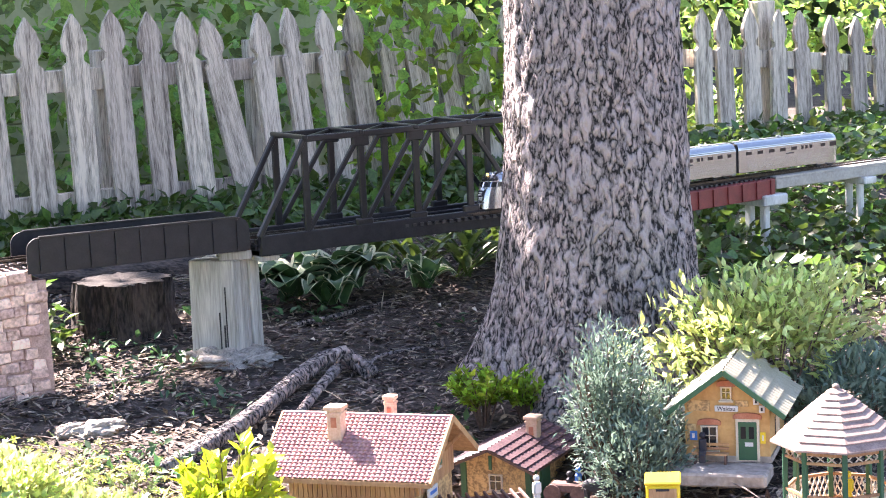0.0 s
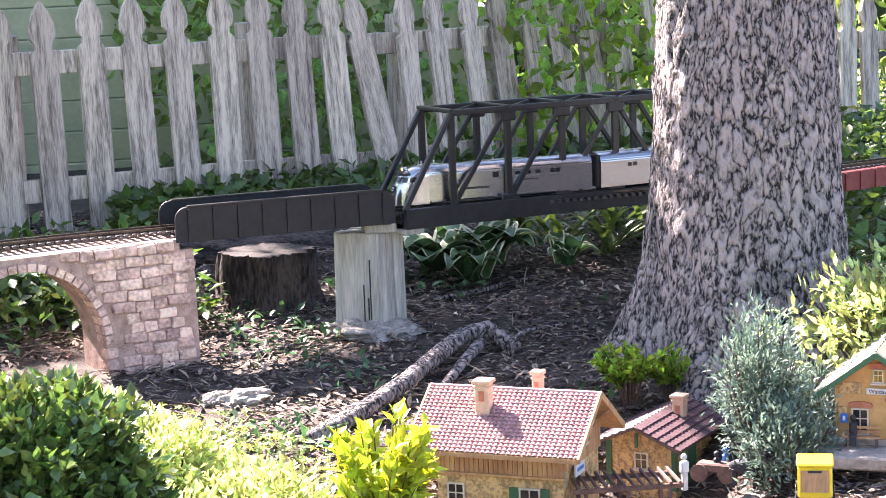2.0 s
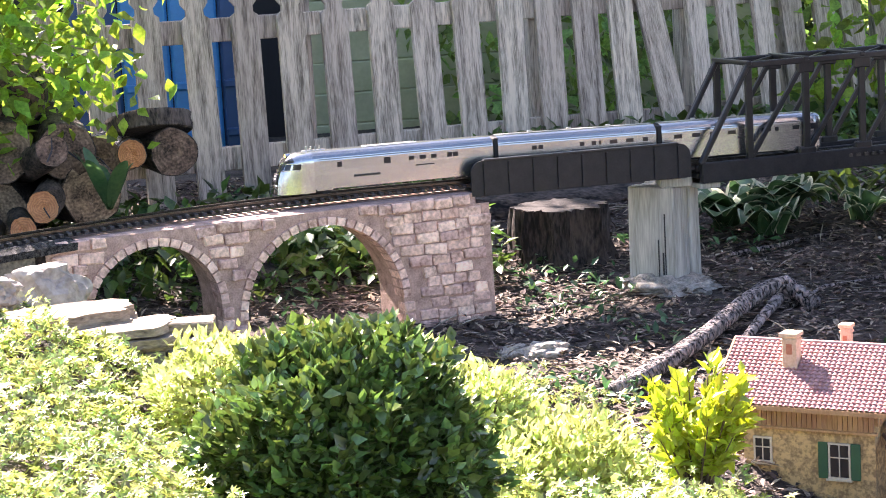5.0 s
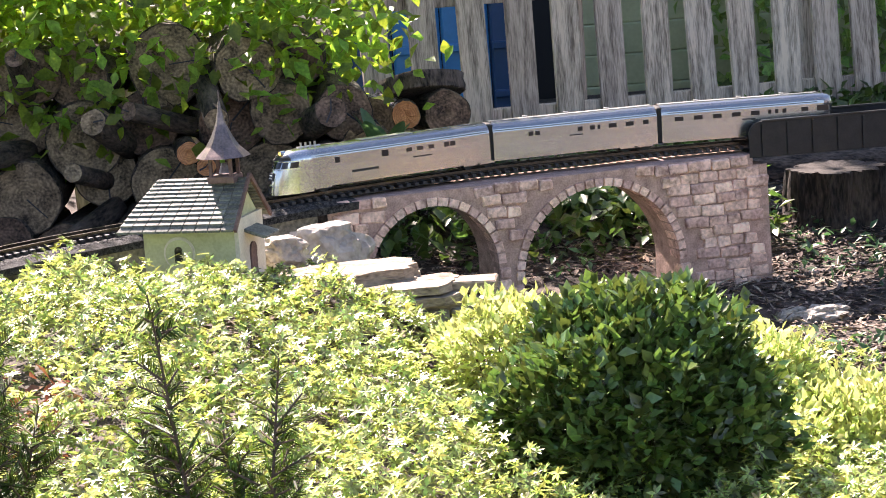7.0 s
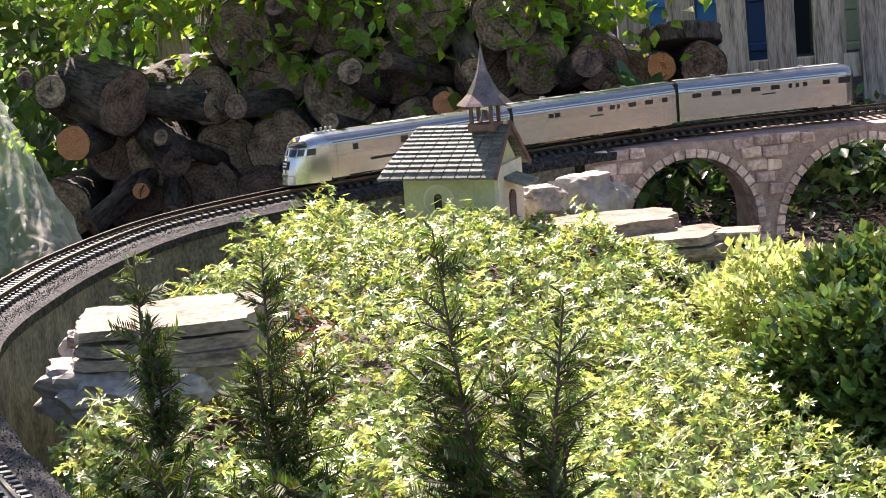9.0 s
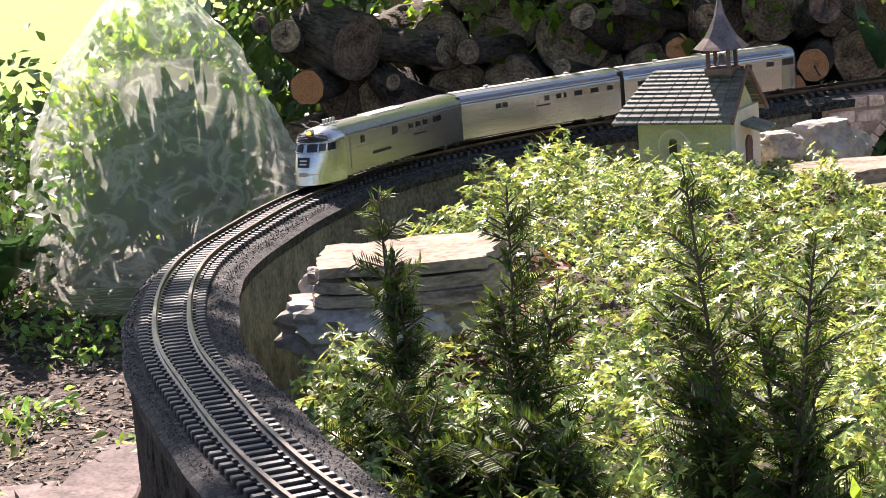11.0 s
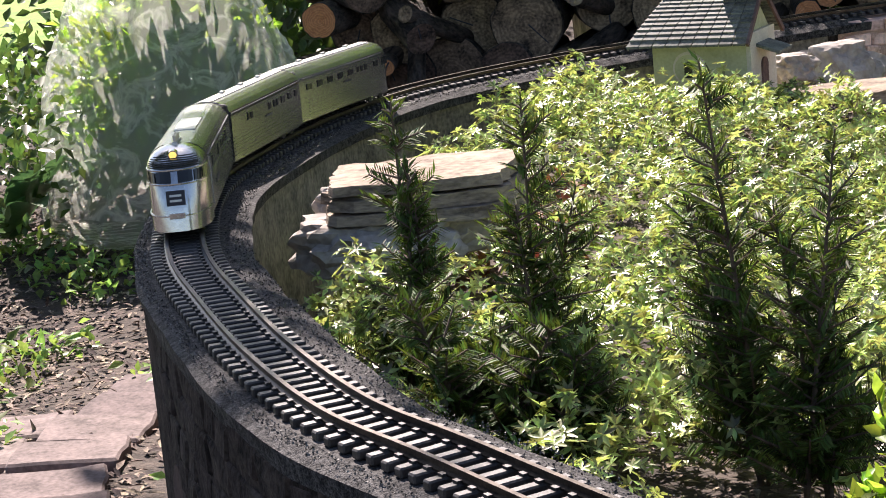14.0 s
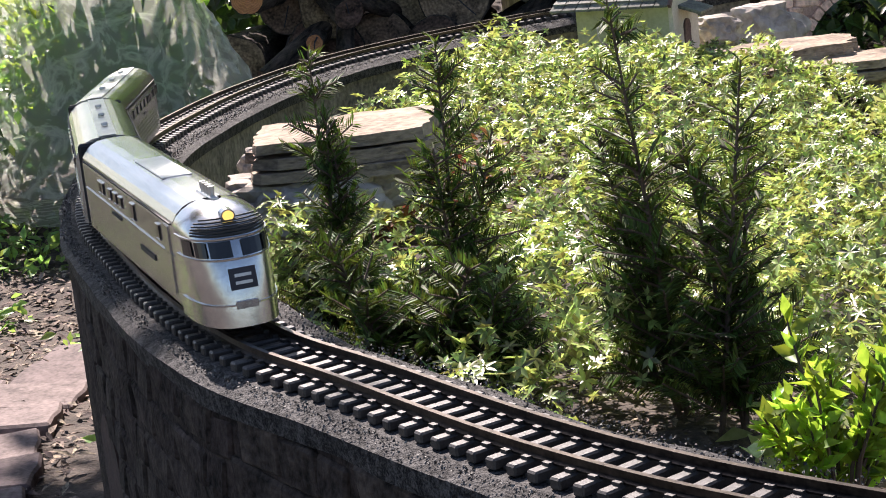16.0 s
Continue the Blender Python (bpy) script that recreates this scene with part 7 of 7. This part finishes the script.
scatter("bed_weeds", "low dark leaves at the foot of the wall", "weeds", (-0.75, -0.3, 1.9, 2.6), 1500, 0.03, "hosta", 0.08, 0.4, 0.8, lambda x, y: off_line(x, y) and x > -0.7 + 0.5 * max(0, 2.2 - y))
scatter("bed_litter", "dry leaves and chips at the edge of the bed", "leaf litter", (-0.35, 1.2, 1.25, 2.4), 3500, 0.018, "mulch", 0.008, 0.35, 0.06, off_line)
scatter("edge_weeds", "yellow-green seedlings at the edge of the bed", "weeds", (-0.2, 0.2, 1.6, 1.95), 380, 0.03, "sunlit_leaf", 0.05, 0.6, 0.8, patchy(7, 0.05))
scatter("ivy_carpet", "dark ivy carpet under the trestle", "ivy", (2.8, 6.2, 5.0, 8.0), 17000, 0.045, "dark_leaf", 0.12, 0.75, 0.7, patchy(1.2, -0.55, 5))
scatter("fence_foot_ivy", "dark leafy plants along the fence foot", "ivy", (-0.3, 3.6, 5.95, 7.0), 4200, 0.05, "dark_leaf", 0.12, 0.6, 0.9, lambda x, y: x > 1.15 and y > 6.1 + 0.12 * x and noise.noise(Vector((x * 2, y * 2, 7))) > -0.3)
scatter("arch_weeds", "dark leafy weeds in the shade behind the viaduct", "weeds", (-0.1, 1.25, 5.35, 6.2), 2600, 0.05, "dark_leaf", 0.14, 0.55, 0.9)
scatter("russet_seedlings", "russet and brown dry plants on the bed", "weeds", (-0.62, -0.36, 2.95, 3.25), 420, 0.03, "red_leaf", 0.08, 0.5, 0.9)


def hedge(name, label, box, n, size, material, where=None, category="hedge"):
    """A loose wall of leaves filling a box (x0, x1, y0, y1, z0, z1), in clumps."""
    c = int(n / 30)
    C = np.stack([rng.uniform(box[0], box[1], c), rng.uniform(box[2], box[3], c), rng.uniform(box[4], box[5], c)], 1)
    if where:
        C = np.array([p for p in C if where(*p)])
    P = np.repeat(C, 30, 0) + rng.normal(0, 0.09, (len(C) * 30, 3))
    m = len(P)
    ax = rng.normal(0, 0.8, (m, 3)) + np.array([0, -0.3, -0.35])
    up = rng.normal(0, 0.5, (m, 3)) + np.array([0, -0.5, 1])
    ob = leaves(name, P, ax, up, rng.uniform(0.7, 1.3, m) * size, material, 0.58)
    tagged(ob, label, category, kind="stuff")


def fence_y(x):
    F = np.array(FENCE)
    return float(np.interp(x, F[:, 0], F[:, 1]))


hedge("back_shrubbery", "dense dark green shrubbery behind the fence", (1.42, 7.5, 6.9, 9.2, 0.05, 1.5), 21000, 0.07, "hedge_leaf", lambda x, y, z: y > fence_y(x) + 0.22 and (x > 1.6 or noise.noise(Vector((x * 3, z * 3, 0))) > 0.0))
hedge("fence_vine", "green vine climbing over the fence", (2.6, 4.2, 6.8, 7.7, 0.3, 1.1), 3600, 0.07, "vine", lambda x, y, z: abs(y - fence_y(x) + 0.06) < 0.14 and noise.noise(Vector((x * 2.2, z * 2.5, 2))) > -0.05)
hedge("pile_vine", "sunlit vine leaves hanging over the log pile", (-1.9, 0.2, 5.42, 6.0, 0.5, 1.35), 13000, 0.055, "vine", lambda x, y, z: z > 0.68 + 0.1 * noise.noise(Vector((x * 3, y, 0))) - 0.07 * (x > -0.7) + 0.2 * max(0.0, -0.8 - x) and (x > -1.35 or z > 1.0))
hedge("far_shrubs", "dark shrubs beyond the log pile", (-1.9, -1.2, 6.6, 8.2, 0.1, 1.3), 2600, 0.07, "dark_leaf")
hedge("shade_shrubs", "dark leafy shrubs in the shade beside the log pile", (-2.4, -1.45, 5.9, 6.5, 0.0, 0.85), 4200, 0.065, "dark_leaf", lambda x, y, z: z < 0.3 or x > -1.7)
hedge("left_shrubs", "tall leafy plants beside the path", (-2.5, -1.7, 4.2, 5.6, 0.05, 0.4), 3600, 0.034, "dark_leaf")

# dark mass of trees that closes the yard
bd = thing("tree_belt", "dark mass of trees beyond the garden", "backdrop", kind="structure")
for i in range(16):
    a = -0.35 + i * 0.16
    bm = lump(1.6, i + 30, 1.1, 0.7, 1.5, 0.4, 4, 2.5)
    part("tree_mass", bm, "dark_leaf", bd, m=pose(-1.2 + i * 0.75, 11.8 + 0.25 * i, 1.4 + 0.3 * math.sin(i * 1.9), 0, 0, 20 * i))


def grit():
    """Loose grit along both edges of the capping."""
    n = 14000
    P = np.empty((n, 3))
    for i in range(n):
        o = rng.uniform(0.05, 0.064) if rng.random() < 0.35 else -rng.uniform(0.048, 0.082)
        P[i] = at(rng.uniform(1.3, S_VIA), o, 0.4815 + 0.002 * rng.random())[0]
    ob = leaves("loose_grit", P, rng.normal(0, 1, (n, 3)), rng.normal(0, 1, (n, 3)), rng.uniform(0.0012, 0.0032, n), "grit", 0.9, 0.4)
    tagged(ob, "dark loose grit along the wall capping", "grit", kind="stuff")


grit()


def fallen_leaves():
    """Pale curled dead leaves, larger than the litter."""
    n = 130
    P = []
    while len(P) < n:
        x, y = rng.uniform(0.6, 3.6), rng.uniform(4.0, 6.3)
        if off_line(x, y):
            P.append((x, y, ground_z(x, y) + 0.006))
    ob = leaves("fallen_leaves", np.array(P), rng.normal(0, 1, (n, 3)) * np.array([1, 1, 0.1]), rng.normal(0, 0.25, (n, 3)) + np.array([0, 0, 1]), rng.uniform(0.02, 0.045, n), "cream", 0.6, 0.5)
    tagged(ob, "pale curled dead leaves on the litter", "leaf litter", kind="stuff")


fallen_leaves()


motions()
